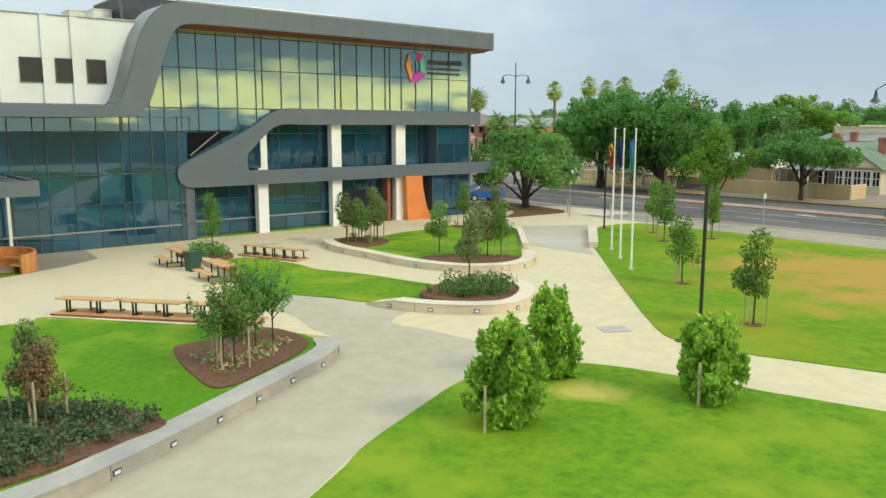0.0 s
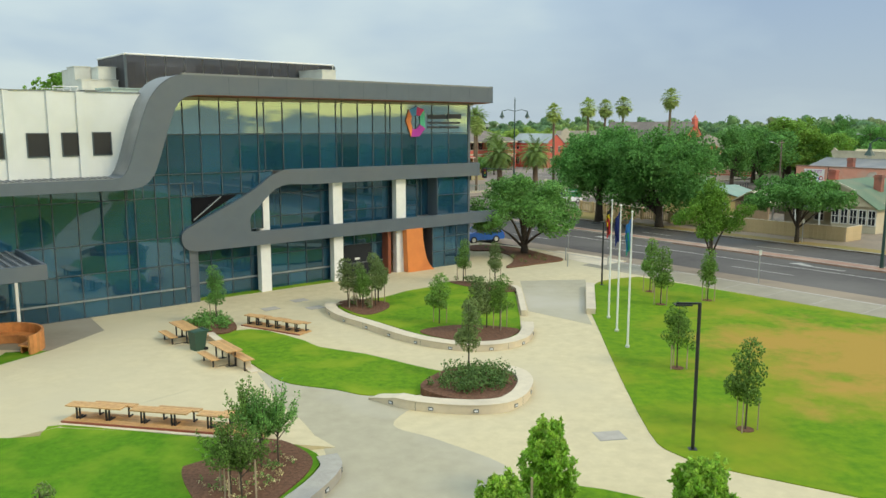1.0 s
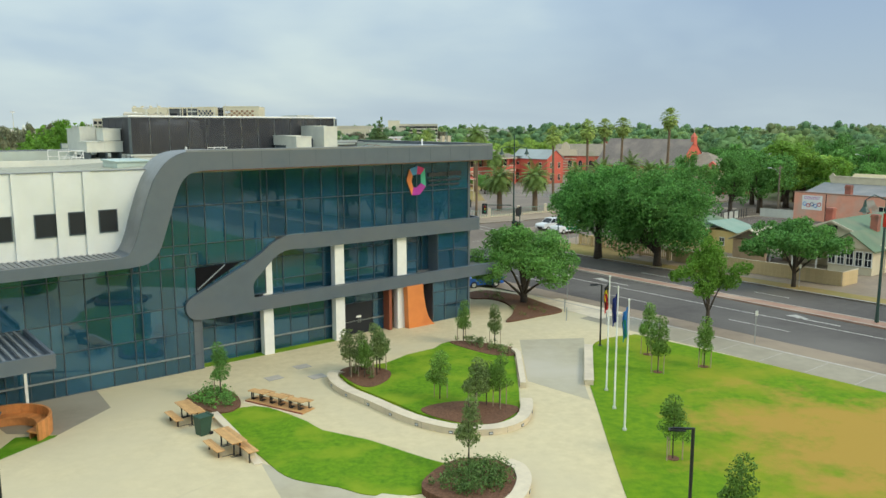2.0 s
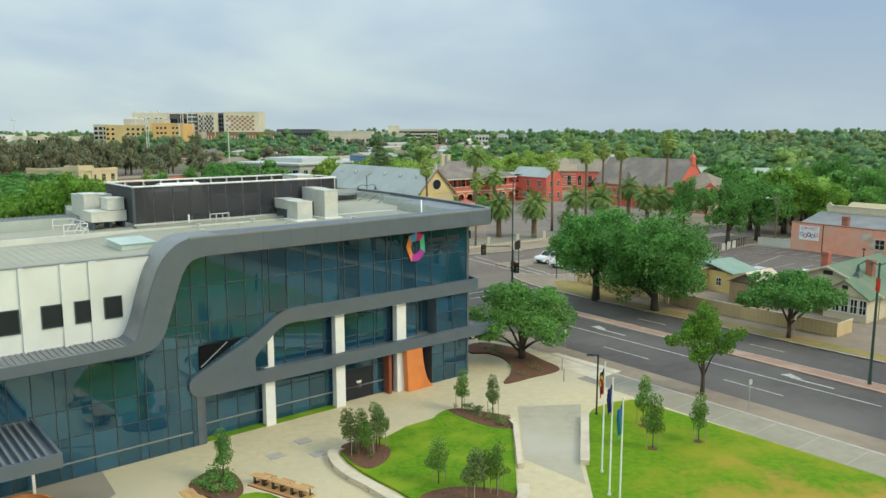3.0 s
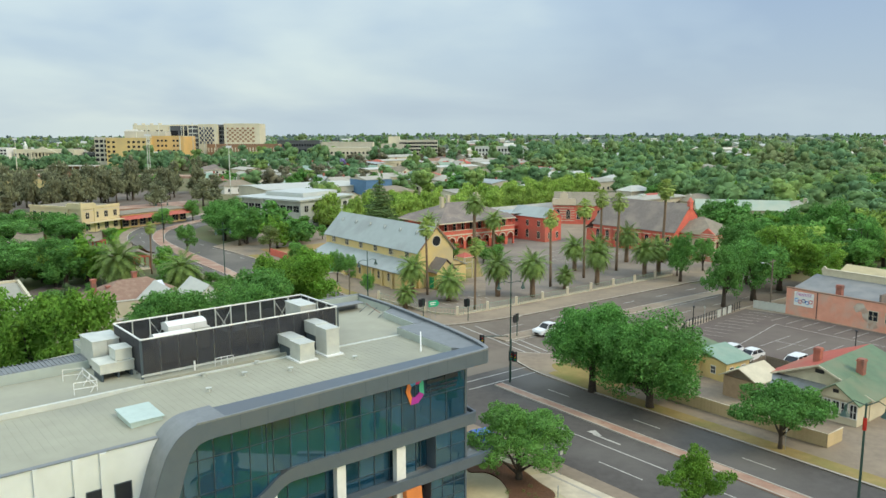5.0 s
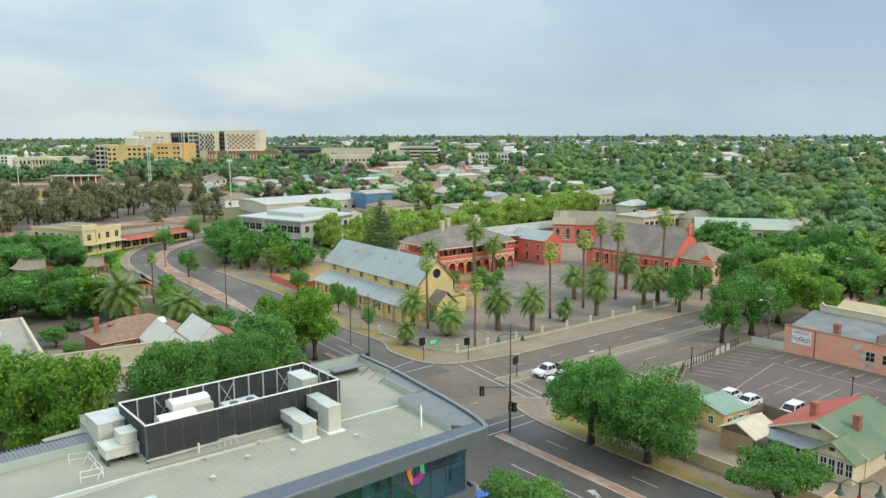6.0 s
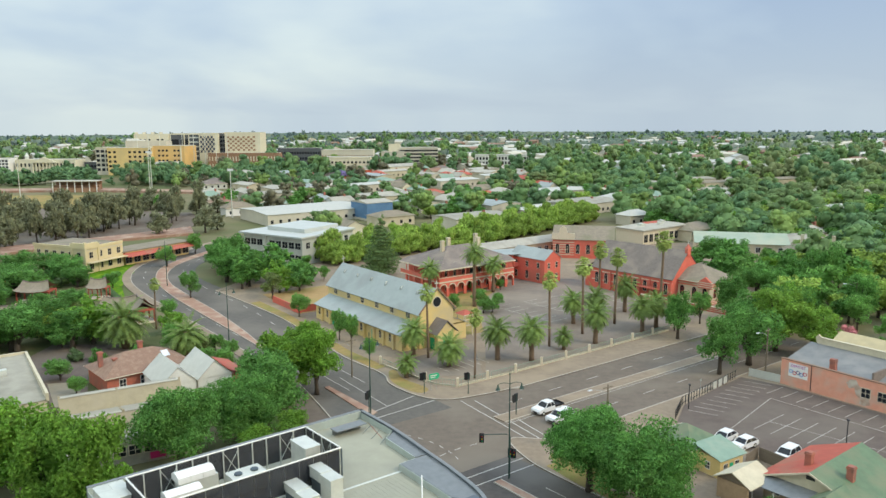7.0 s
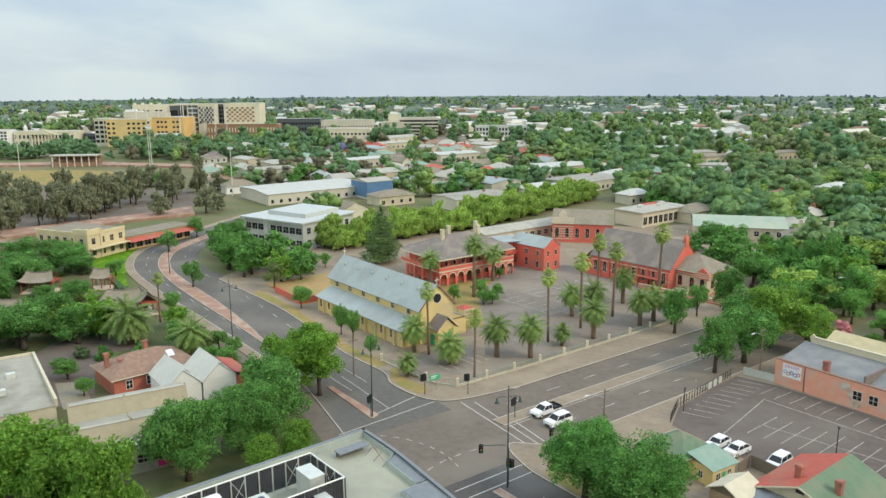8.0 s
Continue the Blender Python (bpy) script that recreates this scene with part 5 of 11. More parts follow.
def pane(u0, u1, w0, w1, v):
    ob = part("pane", Geo().box(u0 + 0.03, v, w0 + 0.03, u1 - 0.03, v + 0.02, w1 - 0.03), GLASS, college)
    ob.visible_shadow = False


def glazing(us, ws, v, m=MULL, keep=None):
    for a, b in zip(us[:-1], us[1:]):
        for c, d in zip(ws[:-1], ws[1:]):
            if keep is None or keep((a + b) / 2, (c + d) / 2):
                pane(a, b, c, d, v)
    for u in us:
        lo_w = [w for w in ws if keep is None or keep(u, w + 0.05) or keep(u, w - 0.05)]
        if lo_w:
            part("mullion", Geo().box(u - 0.025, v - 0.05, min(lo_w), u + 0.025, v + 0.06, max(lo_w)), m, college)
    for w in ws:
        part("transom", Geo().box(us[0], v - 0.05, w - 0.022, us[-1], v + 0.05, w + 0.022), m, college)


GV = 0.38
glazing(MU, [7.95, 10.29, 12.5], GV)
glazing([7.0, 7.9, 8.6, 9.45, 10.45, 11.5, 12.75, 14.0, 15.25, 16.2], [6.6, 7.95], GV + 0.02)
glazing([10.9, 11.9, 12.9, 14.1, 15.4], [4.3, 6.6], GV + 0.02)
LU = [-26, -24, -22, -20, -18, -16, -14, -12, -10, -8, -6, -4.2, -2.8, -1.4, 0.0, 1.2, 2.4, 3.0, 4.3, 5.6, 6.9, 7.4, 8.6, 9.4, 10.15, 10.9]
glazing(LU, [0.1, 1.1, 2.55, 4.2, 6.6, 7.4], GV, MULL)
part("corner_pilaster", Geo().box(10.45, 0.33, 0.05, 11.0, 1.35, 3.3), CLAD, college)
part("base_turf", Geo().box(11.05, 0.55, 0.0, 20.7, 1.25, 0.13), GRASS, college, "narrow turf strip at the foot of the glass")
glazing([11.0, 12.2, 13.6, 14.9, 16.2, 17.6, 19.0, 20.3, 21.4, 22.9, 24.4, 25.5], [0.1, 1.0, 2.4, 3.4], 1.3)
glazing([29.4, 30.6, 31.8, 33.0], [0.1, 1.3, 2.4, 3.4], 0.5)
glazing([14.2, 15.6, 17.2, 18.8, 20.3, 21.8, 23.2, 24.6, 26.0, 27.4, 28.6], [3.9, 4.9, 6.4, 7.0], 1.4)
glazing([29.9, 31.5, 33.0], [3.9, 5.6, 7.0], 0.5)
glazing([28.6, 29.2, 29.9], [3.9, 7.0], 1.6)
# black sheet before the glass paints the shade inside the triangular opening
part("opening_back", Geo().prism([(10.72, 4.97), (13.65, 6.55), (10.74, 6.5)], 0.3, 0.36, "y"), VOID, college, "black panel standing for the unlit opening")
part("opening_bar", Geo().tube([(10.8, 0.27, 5.15), (12.6, 0.27, 6.5)], 0.04, 6), SILVER, college)
for u0, u1 in ((15.25, 15.95), (20.75, 21.5), (26.1, 26.95)):
    part("column", Geo().box(u0, 0.52, 0.05, u1, 1.05, 3.4), WHITE, college, "square white column")
    part("column", Geo().box(u0, 0.52, 3.85, u1, 1.05, 7.05), WHITE, college, "square white column")
part("column_reveal", Geo().box(25.35, 0.55, 0.05, 25.6, 1.3, 3.4), SOFFIT, college, "red-brown panel beside the doors")
curve = smooth_line([(28.1, 3.3), (28.15, 2.6), (28.3, 1.8), (28.55, 0.9), (28.95, 0.3), (29.3, 0.05)], 5)
uwp("entry_fin", [(26.75, 0.05), (26.62, 3.3)] + curve, 0.0, 0.9, ORANGE, "curved orange entrance fin")
part("entry_recess", Geo().box(28.2, 1.5, 0.1, 29.5, 1.6, 3.4), WINDOW, college)
part("recess_side", Geo().box(29.4, 0.5, 0.05, 29.5, 1.6, 3.4).box(29.85, 0.5, 3.9, 29.95, 1.7, 7.0), CLAD, college)
door = part("entry_door", Geo().box(22.0, 1.24, 0.1, 24.3, 1.28, 2.4), WINDOW, college, "dark double glass entrance door")
part("door_sign", Geo().box(22.9, 1.2, 1.3, 23.3, 1.235, 1.45), WHITE, door)
for u in (23.05, 23.22):
    part("door_handle", Geo().box(u, 1.19, 0.9, u + 0.03, 1.23, 1.25), SILVER, door)
# end wall and back
part("east_wall", Geo().box(33.02, 0.6, 0.05, 33.3, 21.9, 12.4), CLAD, college)
part("back_wall", Geo().box(9.0, 21.9, 0.05, 33.3, 22.2, 12.4), CLAD, college)
part("back_wall", Geo().box(-26, 19.0, 0.05, 9.0, 19.2, 12.4), CLAD, college)
# interior storeys
for w in (0.08, 4.05, 7.75):
    part("floor_slab", Geo().box(-26, 1.45 if w == 4.05 else 0.5, w - 0.25 if w > 1 else 0.0, 33.0, 14, w), CARPET, college)
part("inner_wall", Geo().box(-26, 9.0, 0.05, 33.0, 9.2, 12.2), INNER, college)
part("inner_ceiling", Geo().box(-26, 0.5, 11.9, 33.0, 9.0, 12.0), INNER, college)
for k in range(6):
    u = -20 + 9.2 * k
    part("inner_column", Geo().box(u, 3.0, 0.05, u + 0.5, 3.5, 12.0), WHITE, college)
# ring bars across the ground-floor glass
for u0, u1, v in ((-26, 10.1, 0.42), (11.1, 25.4, 1.36)):
    part("glass_manifestation", Geo().box(u0, v - 0.12, 1.02, u1, v - 0.1, 1.12), SILVER, college)

# wall emblem and lettering bars
emblem = thing("wall_sign", "multicoloured six-sided ring emblem with lettering bars on the glass", "sign", pose(-23.22, 39.99, 0, 0, 0, 39.4))
cx, cw = 27.75, 11.1
ring = [(0.10, 1.0), (0.78, 0.80), (0.86, -0.45), (0.30, -0.98), (-0.42, -1.0), (-0.88, 0.05), (-0.62, 0.78)]
hole = [(0.02, 0.42), (0.40, 0.40), (0.42, -0.18), (0.02, -0.50), (-0.30, -0.44), (-0.46, 0.0), (-0.34, 0.34)]
for k, tone in enumerate((LOGO1, LOGO4, LOGO5, LOGO5, LOGO3, LOGO3, LOGO2)):
    j = (k + 1) % 7
    q = [(cx + x * 1.02, cw + z * 1.08) for x, z in (ring[k], ring[j], hole[j], hole[k])]
    part("emblem_plate", Geo().prism(q, 0.30 - 0.004 * k, 0.34, "y"), tone, emblem)
for u0, u1, w0, w1 in ((28.9, 30.65, 11.32, 11.62), (30.75, 32.1, 11.34, 11.68), (28.9, 29.9, 10.95, 11.1), (30.0, 30.15, 10.95, 11.1), (30.25, 32.0, 10.95, 11.1), (28.9, 29.9, 10.62, 10.77), (30.0, 30.3, 10.62, 10.77), (30.4, 31.9, 10.62, 10.77)):
    part("lettering_bar", Geo().box(u0, 0.30, w0, u1, 0.33, w1), SCREENTXT, emblem)

# entrance canopy of the west wing
canopy = thing("entrance_canopy", "low dark entrance canopy with slatted roof", "canopy", pose(-23.22, 39.99, 0, 0, 0, 39.4))
part("fascia", Geo().box(-12, -6.5, 3.75, 1.05, -6.3, 4.45).box(0.9, -6.3, 3.75, 1.05, -0.4, 4.45), CLAD, canopy)
part("roof", Geo().box(-12, -6.3, 4.1, 0.9, 0.2, 4.18), CLAD, canopy)
for k in range(34):
    part("slat", Geo().box(-11.8 + 0.37 * k, -6.25, 4.32, -11.68 + 0.37 * k, -0.4, 4.4), ROOFGREY, canopy)
part("post", Geo().box(0.75, -0.5, 0.05, 0.9, -0.35, 4.1), WHITE, canopy)


# ======== planting ========
def leaf_cloud(g, rng, lobes, n, size, droop=0.0, up=0.25):
    """Many small folded leaf clumps spread over and inside the lobes (centre, radii)."""
    w = np.array([l[3] * l[4] + l[3] * l[5] + l[4] * l[5] for l in lobes])
    pick = rng.choice(len(lobes), n, p=w / w.sum())
    for i in pick:
        x, y, z, a, b, c = lobes[i]
        d = rng.normal(size=3)
        d /= np.linalg.norm(d) + 1e-9
        r = rng.uniform(0.72, 1.06) if rng.random() < 0.85 else rng.uniform(0.3, 0.8)
        p = np.array((x + d[0] * a * r, y + d[1] * b * r, z + d[2] * c * r))
        nrm = d + rng.normal(size=3) * 0.75 + np.array((0, 0, up))
        nrm /= np.linalg.norm(nrm)
        t = np.cross(nrm, rng.normal(size=3))
        t /= np.linalg.norm(t) + 1e-9
        if droop:
            t = t + np.array((0, 0, -droop))
            t /= np.linalg.norm(t)
        s = np.cross(nrm, t)
        L, W = size * rng.uniform(0.7, 1.35), size * rng.uniform(0.45, 0.8)
        k = len(g.v)
        bend = nrm * size * 0.22
        g.v += [tuple(p - t * L * 0.5), tuple(p + s * W * 0.5 - bend), tuple(p + t * L * 0.5 - bend * 0.6), tuple(p - s * W * 0.5 - bend)]
        g.f += [(k, k + 1, k + 2), (k, k + 2, k + 3)]


def crown_lobes(rng, R, H, z0, n, spread=0.62):
    """Lobes of an uneven crown, wider at two fifths of its height."""
    out = [(0, 0, z0 + H * 0.48, R * 0.62, R * 0.62, H * 0.40)]
    for k in range(n):
        a = 6.283 * (k / n) + rng.uniform(-0.5, 0.5)
        h = rng.uniform(0.12, 0.92)
        rad = R * spread * math.sqrt(max(0.08, 1 - abs(h - 0.4) ** 1.5 * 1.9)) * rng.uniform(0.7, 1.15)
        s = R * rng.uniform(0.28, 0.46)
        out.append((rad * math.cos(a), rad * math.sin(a), z0 + H * h, s, s, s * rng.uniform(0.65, 0.95)))
    return out


def core(g, lobes, k=0.74):
    """Inner mass that stops the light, one rough lump a lobe."""
    for x, y, z, a, b, c in lobes:
        vs, fs = [], []
        for i, el in enumerate((-90, -35, 20, 62, 90)):
            for j in range(6):
                az_ = 1.047 * j + 0.5 * i
                r = k * (1 + 0.12 * math.sin(3.1 * j + 2.3 * i))
                vs.append((x + a * r * math.cos(radians(el)) * math.cos(az_), y + b * r * math.cos(radians(el)) * math.sin(az_), z + c * r * math.sin(radians(el))))
        for i in range(4):
            for j in range(6):
                fs.append((i * 6 + j, i * 6 + (j + 1) % 6, (i + 1) * 6 + (j + 1) % 6, (i + 1) * 6 + j))
        g.add(vs, fs)


def tree_meshes(name, seed, R, H, z0, trunk_r, nl, n, size, leaf, bark=BARK, droop=0.0, lobes=None, limbs=6, forked=False, cr=0.7):
    rng = np.random.default_rng(seed)
    lob = lobes or crown_lobes(rng, R, H, z0, nl)
    g = Geo()
    core(g, lob, cr * 0.74)
    # small outer tufts that roughen the outline
    tufts_ = list(lob)
    for x, y, z, a, b, c in lob[1:]:
        for j in range(4):
            d = rng.normal(size=3) + np.array((x, y, 0)) * 0.25 + np.array((0, 0, 0.4))
            d /= np.linalg.norm(d)
            q = rng.uniform(0.26, 0.46)
            tufts_.append((x + d[0] * a * 0.95, y + d[1] * b * 0.95, z + d[2] * c * 0.95, a * q, b * q, c * q * 1.1))
    leaf_cloud(g, rng, tufts_, n, size, droop)
    crown = g.mesh(name + "_crown", leaf)
    t = Geo()
    t.tube([(0, 0, -0.05), (0.03, 0.02, z0 * 0.4), (0.0, 0.05, z0), (0.05, 0.0, z0 + H * 0.45)], [trunk_r * 1.25, trunk_r, trunk_r * 0.85, trunk_r * 0.35], 8)
    trunk = t.mesh(name + "_trunk", bark, True)
    lm = Geo()
    for k in range(limbs):
        x, y, z, a, b, c = lob[1 + k % (len(lob) - 1)]
        h0 = z0 * rng.uniform(0.55, 0.95) if not forked else z0 * rng.uniform(0.1, 0.4)
        lm.tube([(0, 0, h0), (x * 0.4, y * 0.4, h0 + (z - h0) * 0.55), (x * 0.85, y * 0.85, z)], [trunk_r * 0.55, trunk_r * 0.38, trunk_r * 0.14], 5)
    return crown, trunk, lm.mesh(name + "_limbs", bark, True)


def plant_tree(name, meshes, x, y, z, label, turn=0.0, s=1.0, sz=None, category="tree", group=""):
    t = thing(name, label, category, Matrix.LocRotScale((x, y, z), Euler((0, 0, turn)), (s, s, sz or s)), group)
    for n, me in zip(("crown", "trunk", "branch_frame"), meshes):
        part(n, me, None, t)
    return t


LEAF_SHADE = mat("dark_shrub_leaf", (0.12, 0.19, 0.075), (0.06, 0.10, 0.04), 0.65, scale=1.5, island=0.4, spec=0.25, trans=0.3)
rng0 = np.random.default_rng(5)
BIGELM = [tree_meshes("big_elm", 13 + k, (5.3, 6.5)[k], (7.0, 8.1)[k], (2.9, 1.7)[k], 0.42, 30, 21000, 0.31, LEAF_BIGELM, cr=0.62) for k in range(2)]
DARKELM = []
for crown_, *rest_ in BIGELM:
    c_ = crown_.copy()
    c_.materials[0] = LEAF_DARK
    DARKELM.append((c_, *rest_))
ELM = [tree_meshes("elm", 11 + k, 4.6, 6.6, 2.4, 0.42, 18, 5800, 0.36, LEAF_DARK, cr=0.62) for k in range(2)]
PLANE = [tree_meshes("plane_tree", 21 + k, 3.6, 7.5, 2.2, 0.3, 19, 6200, 0.34, LEAF_BRIGHT, cr=0.62) for k in range(2)]
GARDEN = [tree_meshes("garden_tree", 31 + k, 3.0, 4.6, 1.8, 0.2, 14, 3600, 0.30, LEAF_MID, cr=0.62) for k in range(3)]
OLIVE = [tree_meshes("gum_tree", 41 + k, 3.2, 6.2, 2.4, 0.25, 12, 2400, 0.42, LEAF_OLIVE, cr=0.55) for k in range(2)]
WILLOW = [tree_meshes("willow", 51, 3.6, 6.2, 0.4, 0.3, 16, 2300, 0.6, LEAF_WILLOW, droop=1.4)]

LIMET = tree_meshes("lime_tree", 25, 3.6, 7.5, 2.0, 0.3, 19, 6200, 0.34, LEAF_LIME, cr=0.62)
# street trees along the main street
plant_tree("street_tree", BIGELM[0], 17.8, 89.0, 0.1, "large dark green elm on the dry verge", 0.4, 1.0, 1.0, group="street trees")
plant_tree("street_tree", BIGELM[1], 23.2, 83.6, 0.1, "large dark green elm on the dry verge", 1.9, 1.0, 1.0, group="street trees")
flat_lobes = [(0, 0, 4.2, 2.0, 2.0, 1.2), (2.4, 0.6, 3.9, 1.9, 1.7, 1.1), (-2.2, -0.5, 3.9, 1.8, 1.7, 1.1), (0.9, 2.0, 4.3, 1.6, 1.5, 1.0), (-0.8, -1.9, 4.0, 1.6, 1.4, 1.0), (1.2, -1.6, 3.7, 1.4, 1.4, 0.9), (-1.4, 1.7, 4.4, 1.5, 1.4, 1.0), (0.2, 0.4, 5.1, 1.4, 1.4, 0.8), (3.6, -0.6, 3.5, 1.1, 1.1, 0.8), (-3.4, 0.6, 3.5, 1.0, 1.0, 0.8)]
SPREAD = tree_meshes("spreading_tree", 61, 0, 4.5, 1.8, 0.17, 0, 9000, 0.26, LEAF_DARK, lobes=flat_lobes, limbs=8, cr=0.6)
plant_tree("street_tree", SPREAD, 32.9, 72.2, 0.1, "spreading dark green street tree on the dry verge", 0.2, 1.14, 1.1, group="street trees")
street_lobes = [(0.2, 0.2, 4.5, 1.2, 1.1, 0.9), (-0.6, 0.5, 4.4, 1.0, 1.0, 0.8), (0.1, 0, 3.9, 1.3, 1.2, 1.2), (-1.7, -0.4, 3.8, 1.0, 0.9, 0.6), (1.5, 0.5, 3.3, 1.1, 1.0, 0.7), (0.2, 0.4, 5.2, 0.9, 0.9, 0.8), (-0.5, -0.7, 3.0, 1.0, 1.0, 0.8), (2.4, -0.2, 4.1, 0.8, 0.7, 0.5), (-2.6, 0.3, 3.4, 0.6, 0.6, 0.35)]
STREETY = tree_meshes("young_street_tree", 62, 0, 4, 1.7, 0.17, 0, 7000, 0.19, LEAF_BRIGHT, lobes=street_lobes, limbs=6, cr=0.6)
plant_tree("street_tree", STREETY, 19.6, 56.6, 0.05, "young bright green street tree at the kerb", -0.2, 0.88, 1.15, group="street trees")
fork_lobes = [(2.2, 1.2, 1.9, 1.0, 1.0, 0.7), (-2.0, 1.0, 2.0, 1.0, 1.0, 0.7), (0.6, -1.9, 1.8, 1.0, 0.9, 0.6), (0, 0, 3.5, 2.0, 1.8, 1.2), (1.9, 0.5, 3.0, 1.6, 1.5, 1.0), (-1.8, 0.2, 3.2, 1.5, 1.4, 1.0), (0.4, 1.6, 3.8, 1.5, 1.4, 0.9), (-0.3, -1.6, 3.0, 1.4, 1.3, 0.9), (-0.6, 0.5, 4.5, 1.3, 1.2, 0.7), (1.0, -0.8, 4.2, 1.3, 1.2, 0.7), (2.9, -0.4, 2.3, 0.9, 0.9, 0.8), (-2.7, -0.5, 2.6, 0.9, 0.9, 0.7)]
FORK = tree_meshes("forked_tree", 63, 0, 4, 1.5, 0.2, 0, 13000, 0.19, LEAF_MID, lobes=fork_lobes, limbs=9, forked=True, cr=0.6)
plant_tree("plaza_tree", FORK, 6.9, 65.6, 0.2, "multi-stemmed bright green tree in the mulched bed", 0.6, 1.4, 1.26)

# young staked trees
YOUNG = []
for k in range(4):
    rng = np.random.default_rng(70 + k)
    lob = [(rng.uniform(-0.15, 0.15), rng.uniform(-0.15, 0.15), 1.25 + 0.37 * i, 0.54 - 0.07 * abs(i - 1.5), 0.52 - 0.07 * abs(i - 1.5), 0.34) for i in range(5)]
    lob += [(rng.uniform(-0.5, 0.5), rng.uniform(-0.5, 0.5), rng.uniform(1.2, 2.4), 0.3, 0.3, 0.26) for i in range(5)]
    g = Geo()
    lob = [(x, y, z, a * 1.12, b * 1.12, c * 1.1) for x, y, z, a, b, c in lob]
    leaf_cloud(g, rng, lob, 1900, 0.115, 0.3)
    tr = Geo().tube([(0, 0, -0.02), (0.02, 0, 1.2), (0, 0.02, 2.9)], [0.035, 0.03, 0.012], 6)
    lm = Geo()
    for x, y, z, *_ in lob[1:]:
        lm.tube([(0, 0, z - 0.35), (x, y, z)], [0.014, 0.006], 4)
    YOUNG.append((g, tr.mesh("young_trunk", BARK), lm.mesh("young_limbs", BARK)))
YMESH = {}


def young_tree(x, y, z, k=0, s=1.0, leaf=LEAF_MID, label="young staked tree with a thin green crown", stakes=3, sz=None):
    key = (k, leaf.name)
    if key not in YMESH:
        YMESH[key] = YOUNG[k][0].mesh("young_crown", leaf)
    t = thing("young_tree", label, "tree", pose(x, y, z, 0, 0, 77 * k + 31 * x), "young staked trees")
    c = part("crown", YMESH[key], None, t)
    c.scale = (s, s, sz or s)
    b = part("trunk", YOUNG[k][1], None, t)
    b.scale = (1, 1, sz or s)
    l = part("branch_frame", YOUNG[k][2], None, t)
    l.scale = (s, s, sz or s)
    for j in range(stakes):
        a = 2.09 * j + 0.4
        part("stake", Geo().box(0.42 * math.cos(a) - 0.02, 0.42 * math.sin(a) - 0.02, -0.02, 0.42 * math.cos(a) + 0.02, 0.42 * math.sin(a) + 0.02, 1.15), STAKE, t)
    return t


for i, (x, y, s, sz) in enumerate(((13.15, 46.3, 1.1, 1.15), (13.5, 50.1, 0.95, 1.15), (16.35, 47.4, 0.95, 1.05), (10.4, 33.6, 1.0, 1.0), (10.7, 26.4, 1.0, 1.1))):
    young_tree(x, y, 0.1, i % 4, s, LEAF_YOUNG, "young staked tree on the lawn", 3, sz)
    # dark disc painted for the shadow at the trunk's foot, in mulch colour
    struct("ground_tree_ring", Geo().prism([(x + 0.3 * math.cos(a * 0.524), y + 0.3 * math.sin(a * 0.524)) for a in range(12)], 0.0, 0.14), MULCH, "dark disc for the shadow at a young tree", "garden bed")
for i, (x, y, s, sz) in enumerate(((-5.6, 45.3, 1.2, 1.0), (-4.7, 44.9, 0.9, 0.8), (-4.0, 45.4, 1.15, 1.1), (-5.0, 46.4, 0.9, 0.85), (-3.9, 46.4, 0.9, 0.95))):
    young_tree(x, y, 0.22, (i + 1) % 4, s * 0.9, (LEAF_OLIVE, LEAF_YOUNG, LEAF_OLIVE)[i % 3], "slender young tree in the round mulched bed", 2, sz * 0.95)
for i, (x, y, s, sz) in enumerate(((-0.2, 41.2, 1.0, 0.9), (1.7, 39.2, 1.05, 0.95), (3.0, 40.0, 0.85, 0.95), (2.3, 40.2, 0.7, 0.8), (1.4, 53.0, 0.85, 0.95), (3.5, 51.6, 0.8, 0.95))):
    young_tree(x, y, 0.24, i % 4, s, (LEAF_YOUNG, LEAF_OLIVE)[i % 2], "slender young tree in the entry planter", 2, sz)
young_tree(1.1, 32.2, 0.34, 1, 0.85, LEAF_OLIVE, "young olive-green tree in the centre planter", 0, 1.05)
young_tree(-12.3, 41.5, 0.2, 2, 0.9, LEAF_MID, "narrow young tree beside the tables", 1, 1.05)
# vase-shaped young trees: fine leaves along stems that fan out from a clear trunk
VASE = []
